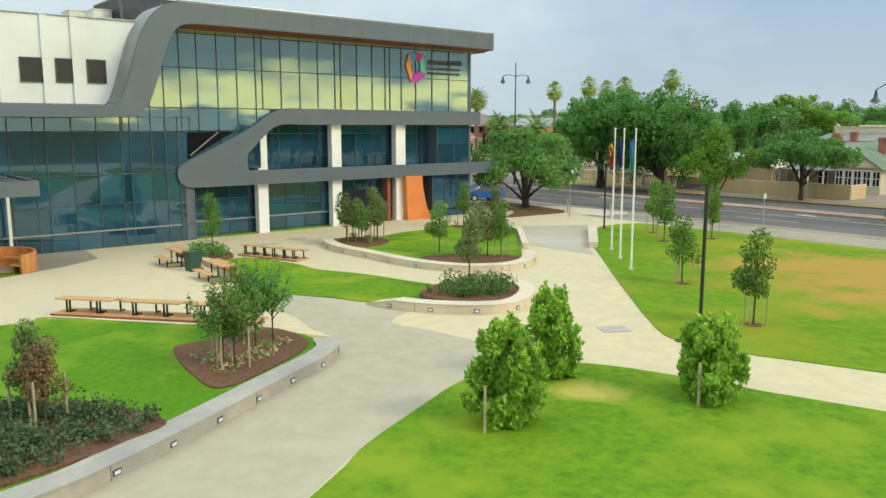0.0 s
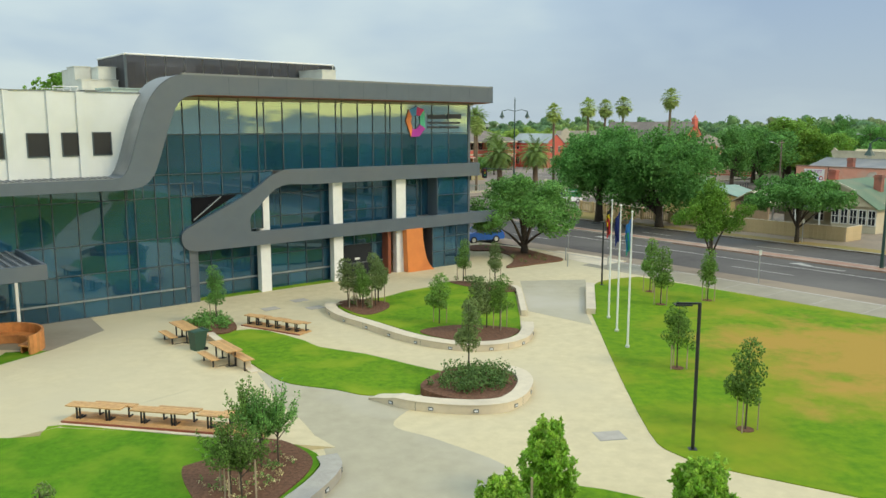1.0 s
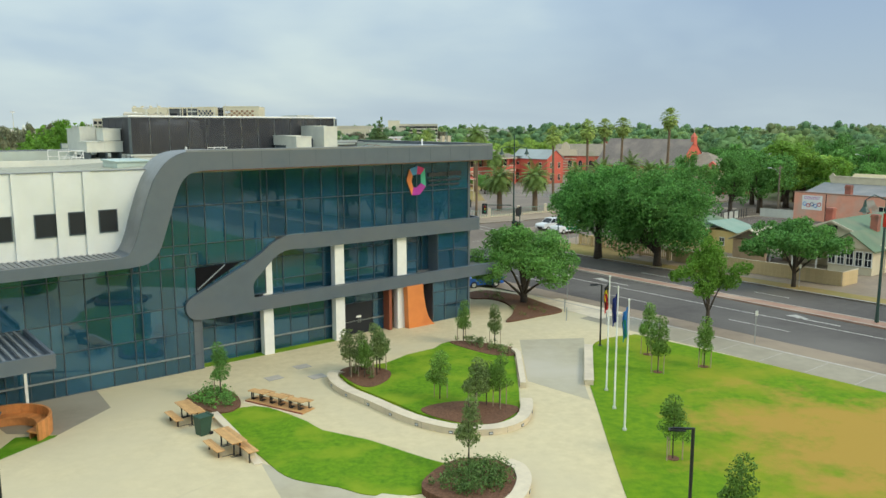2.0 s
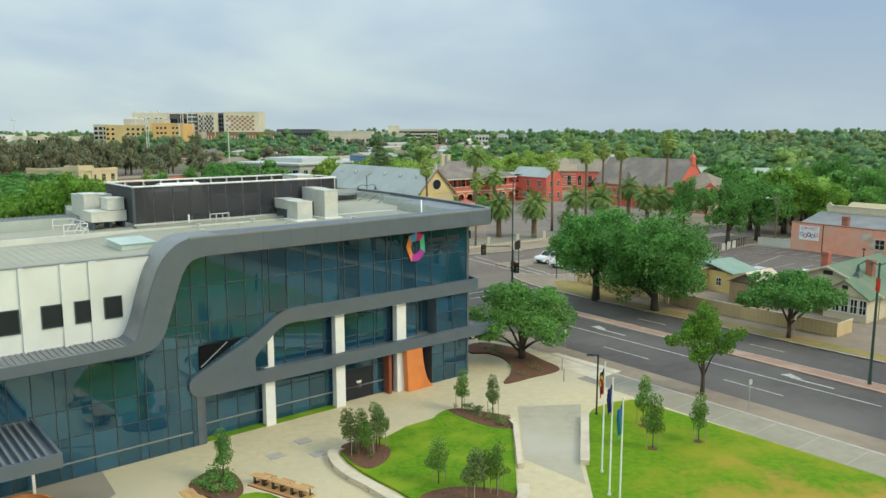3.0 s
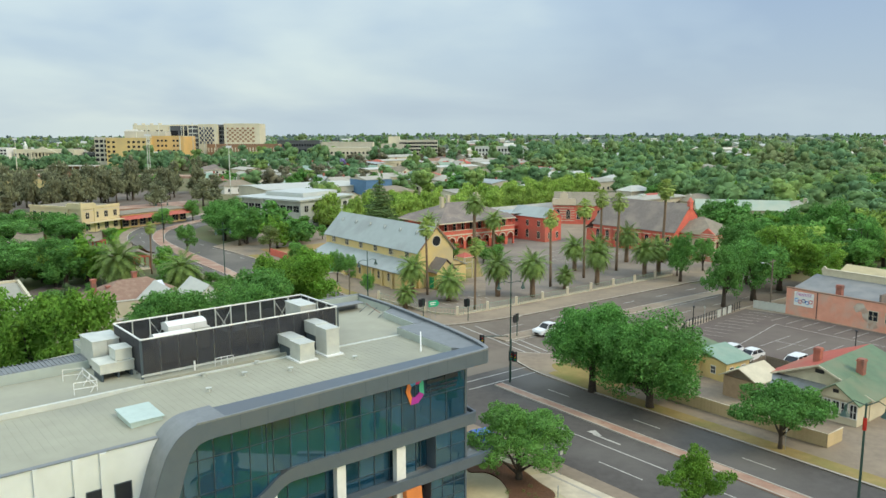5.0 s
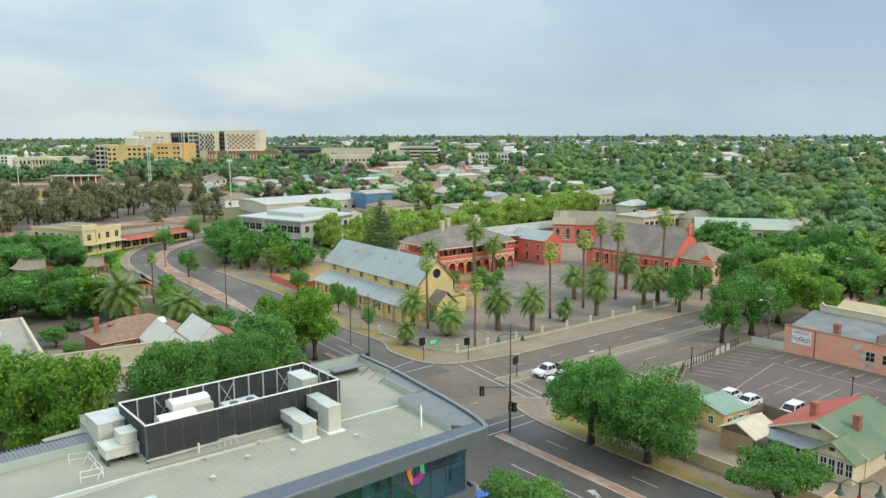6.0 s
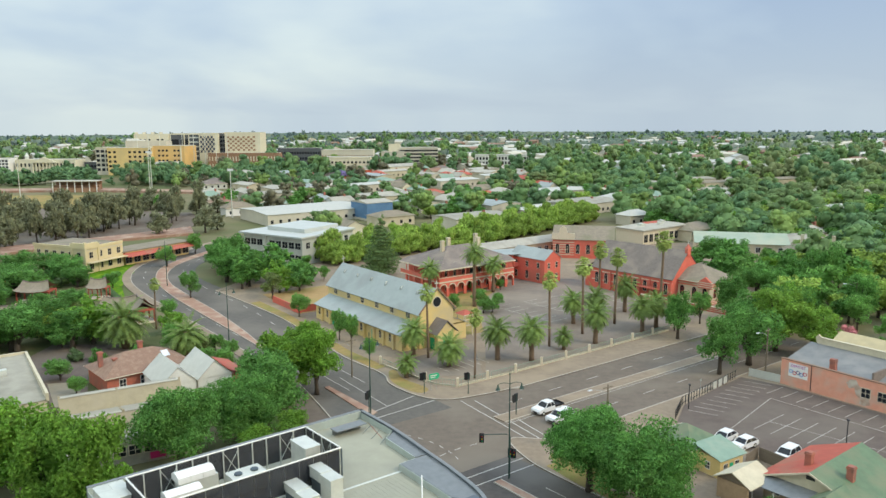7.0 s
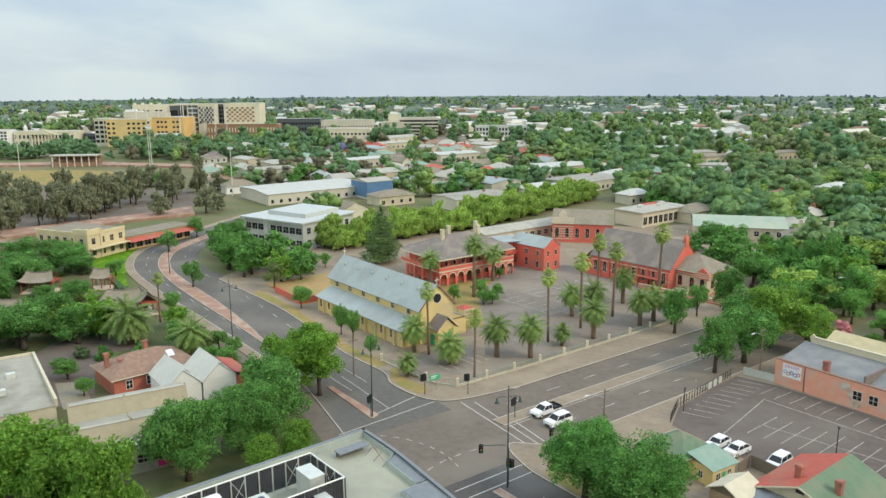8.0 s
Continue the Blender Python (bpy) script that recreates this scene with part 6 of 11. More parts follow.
for k in range(2):
    rng = np.random.default_rng(170 + k)
    g, lm, lob = Geo(), Geo(), []
    for i in range(30):
        a, f = 2.4 * i + rng.uniform(-0.4, 0.4), rng.uniform(0.1, 1.0)
        tip = (0.78 * f * math.cos(a), 0.78 * f * math.sin(a), 2.55 - 0.75 * f ** 1.5 - rng.uniform(0, 0.55))
        z0 = rng.uniform(0.7, 1.25)
        mid = (tip[0] * 0.6, tip[1] * 0.6, z0 + (tip[2] - z0) * 0.42)
        lm.tube([(0, 0, z0), mid, tip], [0.011, 0.007, 0.002], 4)
        for q in (0.3, 0.45, 0.6, 0.72, 0.84, 0.95, 1.04):
            w_ = 0.11 - 0.075 * q * q
            b = q / 0.5 if q < 0.5 else 1.0
            px, pz = (0.6 * b, 0.42 * b) if q < 0.5 else (0.6 + 0.8 * (q - 0.5), 0.42 + 1.16 * (q - 0.5))
            lob.append((tip[0] * px, tip[1] * px, z0 + (tip[2] - z0) * pz, w_ + 0.02, w_ + 0.02, 0.11))
    leaf_cloud(g, rng, lob, 1900, 0.08, -0.9)
    VASE.append((g, Geo().tube([(0, 0, -0.02), (0.01, 0, 0.9), (0, 0.02, 1.9)], [0.03, 0.024, 0.01], 6).mesh("vase_trunk", BARK), lm.mesh("vase_limbs", BARK)))
YOUNG += VASE
for i, (x, y, s, sz, lf) in enumerate(((-6.0, 20.75, 1.55, 0.98, LEAF_YOUNG), (-5.65, 20.6, 1.2, 0.85, LEAF_YOUNG), (-5.55, 22.6, 1.3, 1.05, LEAF_MID), (-5.1, 22.9, 1.25, 1.05, LEAF_MID), (-6.15, 23.5, 1.2, 1.05, LEAF_YOUNG))):
    young_tree(x, y, 0.43, 4 + i % 2, s, lf, "young vase-shaped tree in the terrace bed", (2, 3, 1, 0, 1)[i], sz)
for i, (x, y, s, sz) in enumerate(((-9.05, 16.45, 0.64, 0.76), (-8.6, 16.25, 0.7, 0.66))):
    young_tree(x, y, 0.45, i + 1, s, (LEAF_OLIVE, LEAF_RUST)[i], "young reddish-leaved tree with stakes", 2, sz)

# leafy shrubs on the front lawn
for k, (x, y, r, h) in enumerate(((1.45, 17.4, 0.78, 2.38), (2.95, 20.9, 0.76, 2.4), (6.75, 19.1, 0.82, 2.05))):
    rng = np.random.default_rng(90 + k)
    lob, tips = [(0, 0, h * 0.36, r * 0.6, r * 0.6, h * 0.30), (0, 0.05, h * 0.6, r * 0.5, r * 0.5, h * 0.2)], []
    for j in range(120):
        a = 2.39996 * j + rng.uniform(-0.4, 0.4)
        hh = 0.05 + 0.9 * rng.random()
        prof = 0.78 + 0.5 * hh if hh < 0.4 else 0.98 - 0.26 * (hh - 0.4) / 0.35 if hh < 0.75 else 0.72 - 0.56 * (hh - 0.75) / 0.25
        lump = 1.0 + 0.16 * math.sin(2.0 * a + 4.0 * hh + k * 2.0) + 0.1 * math.sin(5.0 * a - 7.0 * hh)
        d = r * max(0.03, prof * lump * rng.uniform(0.7, 1.12))
        q = (d * math.cos(a), d * math.sin(a), h * hh, r * 0.2, r * 0.2, h * 0.075)
        lob.append(q)
        if hh > 0.62:
            # new shoots stand out of the top
            tips.append((q[0] * 1.05, q[1] * 1.05, q[2] + rng.uniform(0.06, 0.3), r * 0.09, r * 0.09, h * 0.05))
    g, young = Geo(), Geo()
    core(g, lob[:2], 0.66)
    leaf_cloud(g, rng, lob, 5600, 0.16, 0.9)
    leaf_cloud(young, rng, tips, 620, 0.13, 0.5)
    t = thing("lawn_shrub", "dense leafy green bush on the front lawn", "shrub", pose(x, y, 0.12), "lawn shrubs")
    part("foliage", g, LEAF_SHRUB, t)
    tagged(part("new_growth", young, LEAF_SHOOT, t, "yellow-green young leaves"), kind="stuff")
    part("stake", Geo().box(-0.55, -0.75, -0.02, -0.49, -0.69, 1.1), STAKE, t)
    part("stem", Geo().tube([(0, 0, -0.05), (0, 0, 1.2)], [0.05, 0.03], 6), BARK, t)


def low_plants(name, pts, n, z, leaf, size, h, label, seed, leaves=26):
    """Ground cover scattered over an outline."""
    rng = np.random.default_rng(seed)
    xs, ys = [p[0] for p in pts], [p[1] for p in pts]
    g = Geo()
    done = 0
    while done < n:
        x, y = rng.uniform(min(xs), max(xs)), rng.uniform(min(ys), max(ys))
        inside = False
        for (x0, y0), (x1, y1) in zip(pts, pts[1:] + pts[:1]):
            if (y0 > y) != (y1 > y) and x < (x1 - x0) * (y - y0) / (y1 - y0) + x0:
                inside = not inside
        if not inside:
            continue
        done += 1
        hh = h * rng.uniform(0.6, 1.3)
        leaf_cloud(g, rng, [(x, y, z + hh * 0.5, hh * 0.55, hh * 0.55, hh * 0.5)], leaves, size)
    return struct(name, g, leaf, label, "plants", kind="stuff")


low_plants("bed_plants", [(-0.6, 30.4), (0.6, 32.5), (2.5, 32.2), (2.85, 30.6), (2.3, 29.5), (0.6, 29.4)], 120, 0.38, LEAF_BED, 0.12, 0.58, "dense grey-green low shrubs", 1)
low_plants("bed_plants", [(-14.0, 41.3), (-12.2, 39.8), (-11.2, 40.3), (-12, 42.4), (-13.2, 43.0)], 44, 0.18, LEAF_MID, 0.14, 0.55, "low green shrubs beside the tables", 2)
low_plants("bed_plants", [(0.8, 53.3), (1.6, 53.8), (4.6, 50.4), (4.6, 49.3), (3.2, 50.4)], 40, 0.25, LEAF_OLIVE, 0.12, 0.45, "low shrubs in the planter", 3)
low_plants("bed_plants", [(-6.2, 16.6), (-6.6, 15.6), (-7.65, 14.1), (-11.9, 9.7), (-14.3, 13.9), (-9.9, 17.4), (-7.8, 17.4)], 720, 0.44, LEAF_SHADE, 0.10, 0.42, "grey-green shrubs behind the wall", 4)
low_plants("bed_plants", [(-7.4, 22.0), (-7.5, 23.7), (-5.6, 24.4), (-4.6, 23.2), (-4.9, 21.2), (-5.7, 19.6)], 60, 0.44, LEAF_MID, 0.07, 0.17, "small green perennials", 5, 10)
low_plants("bed_flowers", [(-7.2, 21.6), (-5.8, 21.8), (-4.9, 23.6), (-4.6, 23.0), (-4.9, 21.2), (-5.7, 19.6)], 75, 0.44, FLOWERY, 0.05, 0.17, "pale yellow flowers in the terrace bed", 6, 7)
low_plants("bed_plants", [(5.3, 60), (8.7, 61.6), (7, 66), (3.4, 71), (3.2, 69), (5.8, 64.5)], 22, 0.18, LEAF_OLIVE, 0.1, 0.35, "sparse low shrubs in the street bed", 7)
low_plants("bed_plants", [(-6.2, 46.6), (-5.2, 47.4), (-3.6, 46.3), (-3.6, 45), (-4.5, 44.3)], 14, 0.24, LEAF_OLIVE, 0.1, 0.3, "small shrubs in the round bed", 8)


# ======== palms ========
def palm_meshes(seed, trunk_h, r, n, length, leaf, skirt=False, fan=False):
    rng = np.random.default_rng(seed)
    t = Geo()
    ts = [i / 6 for i in range(7)]
    t.tube([(0.25 * math.sin(2 * k) * k * (trunk_h / 14), 0, trunk_h * k) for k in ts], [r * (1.25 - 0.3 * k) for k in ts], 8)
    if not fan:
        t.tube([(0, 0, trunk_h - 0.6), (0, 0, trunk_h), (0, 0, trunk_h + 0.5)], [r, r * 1.6, r * 0.8], 8)
    g = Geo()
    top = (0.25 * math.sin(2) * (trunk_h / 14), 0, trunk_h + 0.2)
    for k in range(n):
        a = 2.39996 * k
        el = radians(78 - 118 * (k / n) ** 0.8 + rng.uniform(-6, 6)) if not fan else radians(88 - 150 * (k / n) + rng.uniform(-10, 10))
        L = length * rng.uniform(0.85, 1.1)
        seg = 6
        p = Vector(top)
        d = Vector((math.cos(a) * math.cos(el), math.sin(a) * math.cos(el), math.sin(el)))
        side = Vector((-math.sin(a), math.cos(a), 0))
        pts = [p.copy()]
        for j in range(seg):
            d = (d + Vector((0, 0, -0.21 if not fan else -0.12))).normalized()
            p = p + d * L / seg
            pts.append(p.copy())
        if fan:
            hub = pts[4]
            dd = (pts[5] - pts[4]).normalized()
            g.tube([pts[0], pts[2], hub], 0.03, 4, False)
            for j in range(9):
                b = radians(-80 + 20 * j)
                q = hub + (dd * math.cos(b) + side * math.sin(b)) * L * 0.42 + Vector((0, 0, -0.18))
                w = side * 0.2
                g.add([hub - w * 0.2, hub.lerp(q, 0.6) + w * 0.5 + Vector((0, 0, 0.05)), q, hub.lerp(q, 0.6) - w * 0.5], [(0, 1, 2), (0, 2, 3)])
        else:
            for j in range(1, seg + 1):
                wid = L * 0.17 * math.sin(math.pi * min(0.95, (j - 0.3) / seg)) + 0.05
                for m in range(4):
                    q = pts[j - 1].lerp(pts[j], m / 4)
                    dirn = (pts[j] - pts[j - 1]).normalized()
                    for sgn in (-1, 1):
                        tip = q + side * sgn * wid + dirn * wid * 0.7 + Vector((0, 0, -wid * 0.35))
                        g.add([q, q + dirn * 0.10, tip], [(0, 1, 2)])
                        if j > 1:
                            g.add([q + dirn * 0.02 + Vector((0, 0, 0.02)), q + dirn * 0.07, tip + Vector((0, 0, wid * 0.3))], [(0, 1, 2)])
    if skirt:
        for k in range(40):
            a = rng.uniform(0, 6.28)
            z = trunk_h - rng.uniform(0.1, 1.5)
            q = Vector((r * math.cos(a), r * math.sin(a), z))
            g.add([q, q + Vector((-math.sin(a) * 0.2, math.cos(a) * 0.2, 0)), q + Vector((math.cos(a) * 0.7, math.sin(a) * 0.7, -0.9))], [(0, 1, 2)])
    return g.mesh("palm_crown", leaf), t.mesh("palm_trunk", BARK2, True)


DATE = [palm_meshes(1 + k, 4.6, 0.36, 70, 2.9, LEAF_PALM) for k in range(2)]
SHORTDATE = palm_meshes(4, 2.8, 0.34, 56, 2.2, LEAF_PALM)
FANP = [palm_meshes(7 + k, 12.5, 0.2, 64, 1.75, LEAF_PALMDRY, True, True) for k in range(2)]


def palm(meshes, x, y, label, s=1.0, sz=None, turn=0.0, grp="date palms"):
    t = thing("palm_tree", label, "palm", Matrix.LocRotScale((x, y, 0.1), Euler((0, 0, turn)), (s, s, s)), grp)
    c = part("crown", meshes[0], None, t)
    b = part("trunk", meshes[1], None, t)
    h = max(v.co.z for v in meshes[1].vertices)
    k = 1.0 if grp == "fan palms" else 1.2
    b.scale = (1, 1, sz or 1.0)
    c.scale = (k, k, k)
    c.location = (0, 0, h * ((sz or 1.0) - 1) - (k - 1) * (h - 0.3))
    return t


# ======== plaza furniture ========
def plank_top(t, L, W, z, n=5, name="slat"):
    for k in range(n):
        y0 = -W / 2 + W * k / n
        part(name, Geo().box(-L / 2, y0 + 0.006, z - 0.04, L / 2, y0 + W / n - 0.006, z), TIMBER, t)


def picnic_table(x, y, z, turn, label, L=2.3, h=0.76):
    t = thing("picnic_table", label, "table", pose(x, y, z, 0, 0, turn), "picnic tables")
    plank_top(t, L, 0.75, h, 6)
    for sx in (-L * 0.33, L * 0.33):
        for sy in (-0.12, 0.12):
            part("leg", Geo().box(sx - 0.03 + sy * 0.6, -0.3, 0.0, sx + 0.03 + sy * 0.6, 0.3, 0.04).box(sx - 0.03 + sy * 0.6, sy - 0.03, 0.0, sx + 0.03 + sy * 0.6, sy + 0.03, h - 0.04), BLACK, t)
    return t


def bench(x, y, z, turn, L, label):
    t = thing("bench", label, "bench", pose(x, y, z, 0, 0, turn), "plaza benches")
    plank_top(t, L, 0.4, 0.46, 3)
    for sx in (-L / 2 + 0.3, L / 2 - 0.3):
        part("leg", Geo().box(sx - 0.03, -0.03, 0.0, sx + 0.03, 0.03, 0.42).box(sx - 0.03, -0.03, 0.0, sx + 0.03, 0.75, 0.05), BLACK, t)
    return t


for x, y in ((-13.0, 38.25), (-9.9, 34.5)):
    picnic_table(x, y, 0.1, -52, "slatted timber picnic table with black steel legs", 2.2, 0.8)
    bench(x - 0.66, y - 0.42, 0.1, -52, 1.7, "slatted timber bench with black steel legs")
for x, y, L in ((-12.35, 38.2, 2.0), (-9.25, 34.2, 2.4)):
    t = thing("timber_bench", "slatted timber seat on the low wall", "bench", pose(x, y, 0.1, 0, 0, -52), "wall seats")
    plank_top(t, L, 0.5, 0.5, 4)
    part("support", Geo().box(-L / 2 + 0.3, -0.15, 0, L / 2 - 0.3, 0.2, 0.45), WALLC, t)
    part("leg", Geo().box(L / 2 - 0.12, -0.22, 0, L / 2 - 0.06, -0.16, 0.46), BLACK, t)
t = thing("wheelie_bin", "dark green plastic wheelie bin beside the tables", "bin", pose(-11.75, 36.45, 0.1, 0, 0, -40))
part("body", Geo().add([(-0.24, -0.28, 0.06), (0.24, -0.28, 0.06), (0.24, 0.22, 0.06), (-0.24, 0.22, 0.06), (-0.3, -0.34, 0.95), (0.3, -0.34, 0.95), (0.3, 0.34, 0.95), (-0.3, 0.34, 0.95)], [(0, 3, 2, 1), (4, 5, 6, 7), (0, 1, 5, 4), (1, 2, 6, 5), (2, 3, 7, 6), (3, 0, 4, 7)]), BIN, t)
part("lid", Geo().box(-0.32, -0.38, 0.95, 0.32, 0.36, 1.0).box(-0.3, 0.3, 0.9, 0.3, 0.42, 1.03), BIN, t)
for sx in (-0.27, 0.27):
    part("wheel", Geo().tube([(sx - 0.03, 0.26, 0.1), (sx + 0.03, 0.26, 0.1)], 0.1, 10), TYRE, t)


def deck_row(x0, y0, x1, y1, z, n, label):
    a = math.degrees(math.atan2(y1 - y0, x1 - x0))
    L = math.hypot(x1 - x0, y1 - y0)
    m = pose((x0 + x1) / 2, (y0 + y1) / 2, z, 0, 0, a)
    t = thing("timber_deck", label, "deck", m, "timber seating decks")
    for k in range(5):
        part("board", Geo().box(-L / 2, 0.03 + 0.19 * k, 0.0, L / 2, 0.03 + 0.19 * k + 0.18, 0.06), TIMBER, t)
    part("edge", Geo().box(-L / 2, -0.03, -0.08, L / 2, 0.025, 0.065), SOFFIT, t)
    part("kerb", Geo().box(-L / 2, -0.2, -0.3, L / 2, -0.035, 0.0), WALLC, t)
    step = L / n
    for k in range(n):
        c = m @ Vector((-L / 2 + step * (k + 0.45), 0.42, 0.06))
        b = thing("plank_table", "low slatted timber table on paired black legs", "table", pose(c.x, c.y, c.z, 0, 0, a), "deck tables")
        plank_top(b, step * 0.86, 0.5, 0.50, 4)
        for sx in (-step * 0.26, step * 0.2):
            for d in (-0.06, 0.06):
                part("leg", Geo().box(sx + d - 0.025, -0.14, 0.0, sx + d + 0.025, -0.09, 0.46).box(sx + d - 0.025, -0.09, 0.0, sx + d + 0.025, 0.2, 0.04), BLACK, b)
        c = m @ Vector((-L / 2 + step * (k + 0.62), 0.86, 0.06))
        b = thing("plank_bench", "low slatted timber bench behind the deck table", "bench", pose(c.x, c.y, c.z, 0, 0, a), "deck benches")
        plank_top(b, step * 0.66, 0.34, 0.42, 3)
        for sx in (-step * 0.22, step * 0.24):
            part("leg", Geo().box(sx - 0.025, -0.12, 0.0, sx + 0.025, -0.07, 0.38).box(sx - 0.025, -0.07, 0.0, sx + 0.025, 0.12, 0.04), BLACK, b)


deck_row(-10.9, 41.25, -7.4, 39.2, 0.1, 3, "low timber deck beside the lawn wedge")
deck_row(-13.3, 26.0, -6.0, 24.6, 0.55, 3, "long low timber deck along the terrace lawn")

OTIMBER = mat("orange_timber", (0.68, 0.29, 0.09), (0.52, 0.20, 0.06), 0.6, scale=4, obvar=0.12)
# curved slatted seat
t = thing("curved_seat", "curved orange slatted timber seat with a high back", "bench", pose(-21.4, 36.3, 0.1))
for k in range(34):
    a = radians(-15 + 6.4 * k)
    c, s = math.cos(a), math.sin(a)
    q = [(r * math.cos(a + d), r * math.sin(a + d)) for r, d in ((2.0, -0.055), (2.12, -0.055), (2.12, 0.055), (2.0, 0.055))]
    part("back_slat", Geo().prism(q, 0.0, 0.92), OTIMBER, t)
    q = [(r * math.cos(a + d), r * math.sin(a + d)) for r, d in ((1.4, -0.06), (1.98, -0.06), (1.98, 0.06), (1.4, 0.06))]
    part("seat_slat", Geo().prism(q, 0.38, 0.46), OTIMBER, t)
arc = [(1.45 * math.cos(radians(-15 + 6.4 * k)), 1.45 * math.sin(radians(-15 + 6.4 * k))) for k in range(35)]
part("front", Geo().strip(arc, offset(arc, -0.06), 0.0, 0.38), OTIMBER, t)
struct("ground_turf_patch", Geo().prism([(-20.8, 36.1), (-18.9, 36.4), (-19.3, 33.6), (-20.7, 33.2)], 0, 0.12), GRASS2, "small wedge of green turf before the curved seat", "lawn")


def lamp_post(x, y, h, turn, label):
    t = thing("lamp_post", label, "lamp", pose(x, y, 0.1, 0, 0, turn), "plaza lamps")
    part("pole", Geo().tube([(0, 0, 0), (0, 0, h)], 0.06, 8), BLACK, t)
    part("base_plate", Geo().box(-0.14, -0.14, 0, 0.14, 0.14, 0.03), BLACK, t)
    part("arm", Geo().box(-0.03, -0.03, h - 0.06, 0.75, 0.03, h), BLACK, t)
    part("lamp_head", Geo().box(0.25, -0.12, h - 0.1, 0.8, 0.12, h - 0.06), BLACK, t)


lamp_post(8.3, 24.7, 5.0, 175, "slim black plaza lamp post on the lawn edge")
lamp_post(10.8, 52.3, 4.3, 170, "slim black plaza lamp post near the flagpoles")
lamp_post(-14.9, 24.6, 5.4, 110, "slim black plaza lamp post beside the terrace lawn")

# flagpoles
for x, y, mats, label in ((9.3, 42.9, "aboriginal", "white flagpole with a hanging black, red and yellow flag"), (9.13, 40.0, "navy", "white flagpole with a hanging navy flag"), (8.98, 36.95, "blue", "white flagpole with a hanging blue and green flag")):
    t = thing("flagpole", label, "flagpole", pose(x, y, 0.1), "flagpoles")
    part("pole", Geo().tube([(0, 0, 0), (0, 0, 3), (0, 0, 6.6)], [0.055, 0.05, 0.03], 8), WHITE, t)
    part("finial", Geo().tube([(0, 0, 6.58), (0, 0, 6.64), (0, 0, 6.7)], [0.05, 0.06, 0.02], 8), GALV, t)
    part("base", Geo().tube([(0, 0, 0), (0, 0, 0.12)], 0.11, 8), GALV, t)

    def drape(z1, z0, x0, x1, k):
        """A limp cloth hanging in folds."""
        g = Geo()
        n = 9
        vs = []
        for r in range(7):
            z = z1 + (z0 - z1) * r / 6
            for i in range(n):
                f = i / (n - 1)
                vs.append((-0.04 - (x0 + (x1 - x0) * f) * (1 - 0.25 * r / 6), 0.09 * math.sin(f * 9 + r * 0.5 + k), z - 0.35 * f))
        return g.add(vs, [(r * n + i, r * n + i + 1, (r + 1) * n + i + 1, (r + 1) * n + i) for r in range(6) for i in range(n - 1)])

    cloths = {"aboriginal": (FLAGK, FLAGR, FLAGY), "navy": (FLAGB, FLAGB, FLAGB), "blue": (FLAGS, FLAGG, FLAGS)}[mats]
    part("flag", drape(6.3, 5.05, 0.0, 0.24, 0), cloths[0], t, "limp hanging flag", True)
    part("flag_field", drape(5.85, 4.85, 0.0, 0.27, 0.3), cloths[1], t, "", True)
    part("flag_device", drape(6.05, 5.5, 0.04, 0.27, 0.5), cloths[2], t, "", True)

# bollard posts and hand rails on the street corner
for x, y in ((9.6, 59.4), (12.4, 58.0), (9.9, 62.3)):
    t = thing("bollard", "slim steel post at the plaza corner", "bollard", pose(x, y, 0.1), "corner posts")
    part("post", Geo().tube([(0, 0, 0), (0, 0, 1.0)], 0.05, 8), POLEGREY, t)
    part("cap", Geo().tube([(0, 0, 1.0), (0, 0, 1.03)], 0.06, 8), POLEGREY, t)


# ======== street furniture ========
def sign_post(x, y, h, turn, label, plate=(0.24, 0.36), mat_plate=GALV):
    t = thing("street_sign", label, "sign", pose(x, y, 0.1, 0, 0, turn), "street signs")
    part("post", Geo().tube([(0, 0, 0), (0, 0, h)], 0.035, 6), POLEGREY, t)
    part("plate", Geo().box(-plate[0] / 2, -0.05, h - plate[1], plate[0] / 2, -0.03, h), mat_plate, t)


sign_post(*rd(-45, 50.3), 2.3, 20, "small white parking sign on a steel post")
sign_post(*rd(-27.5, 50.2), 2.3, 20, "small white parking sign on a steel post")
sign_post(*rd(-35, 71.2), 2.2, 20, "small pale sign on a steel post")
sign_post(*ry(108, 73.0), 2.2, -20, "small white sign on a steel post")


def traffic_light(x, y, turn, label, h=3.4, mast=0.0):
    t = thing("traffic_light", label, "traffic light", pose(x, y, 0.12, 0, 0, turn), "traffic lights")
    part("pole", Geo().tube([(0, 0, 0), (0, 0, h)], 0.07, 8), GREENPOLE, t)

    def head(px, pz, s):
        hd = part("signal_head", Geo().box(px - 0.17, -0.25, pz - 0.5, px + 0.17, -0.02, pz + 0.5).box(px - 0.3, -0.01, pz - 0.62, px + 0.3, 0.02, pz + 0.62), BLACK, t)
        for k in range(3):
            z = pz + 0.3 - 0.3 * k
            part("lens", Geo().tube([(px, -0.24, z), (px, -0.29, z)], 0.1, 8), (LIGHTR, FLAGY, SIGNG)[k], hd)
            part("visor", Geo().box(px - 0.12, -0.42, z + 0.1, px + 0.12, -0.25, z + 0.12), BLACK, hd)

    head(0.0, h - 0.4, 1)
    head(0.45, h - 0.55, 1)
    if mast:
        part("mast", Geo().tube([(0, 0, h - 0.3), (0, 0, 5.3), (-0.5, 0, 5.7), (-mast, 0, 5.75)], [0.07, 0.07, 0.06, 0.05], 8), GREENPOLE, t)
        head(-mast, 5.3, 1)
    return t


traffic_light(8.5, 92.8, 5, "dark green traffic light with a long mast arm on the median", 3.6, 3.6)
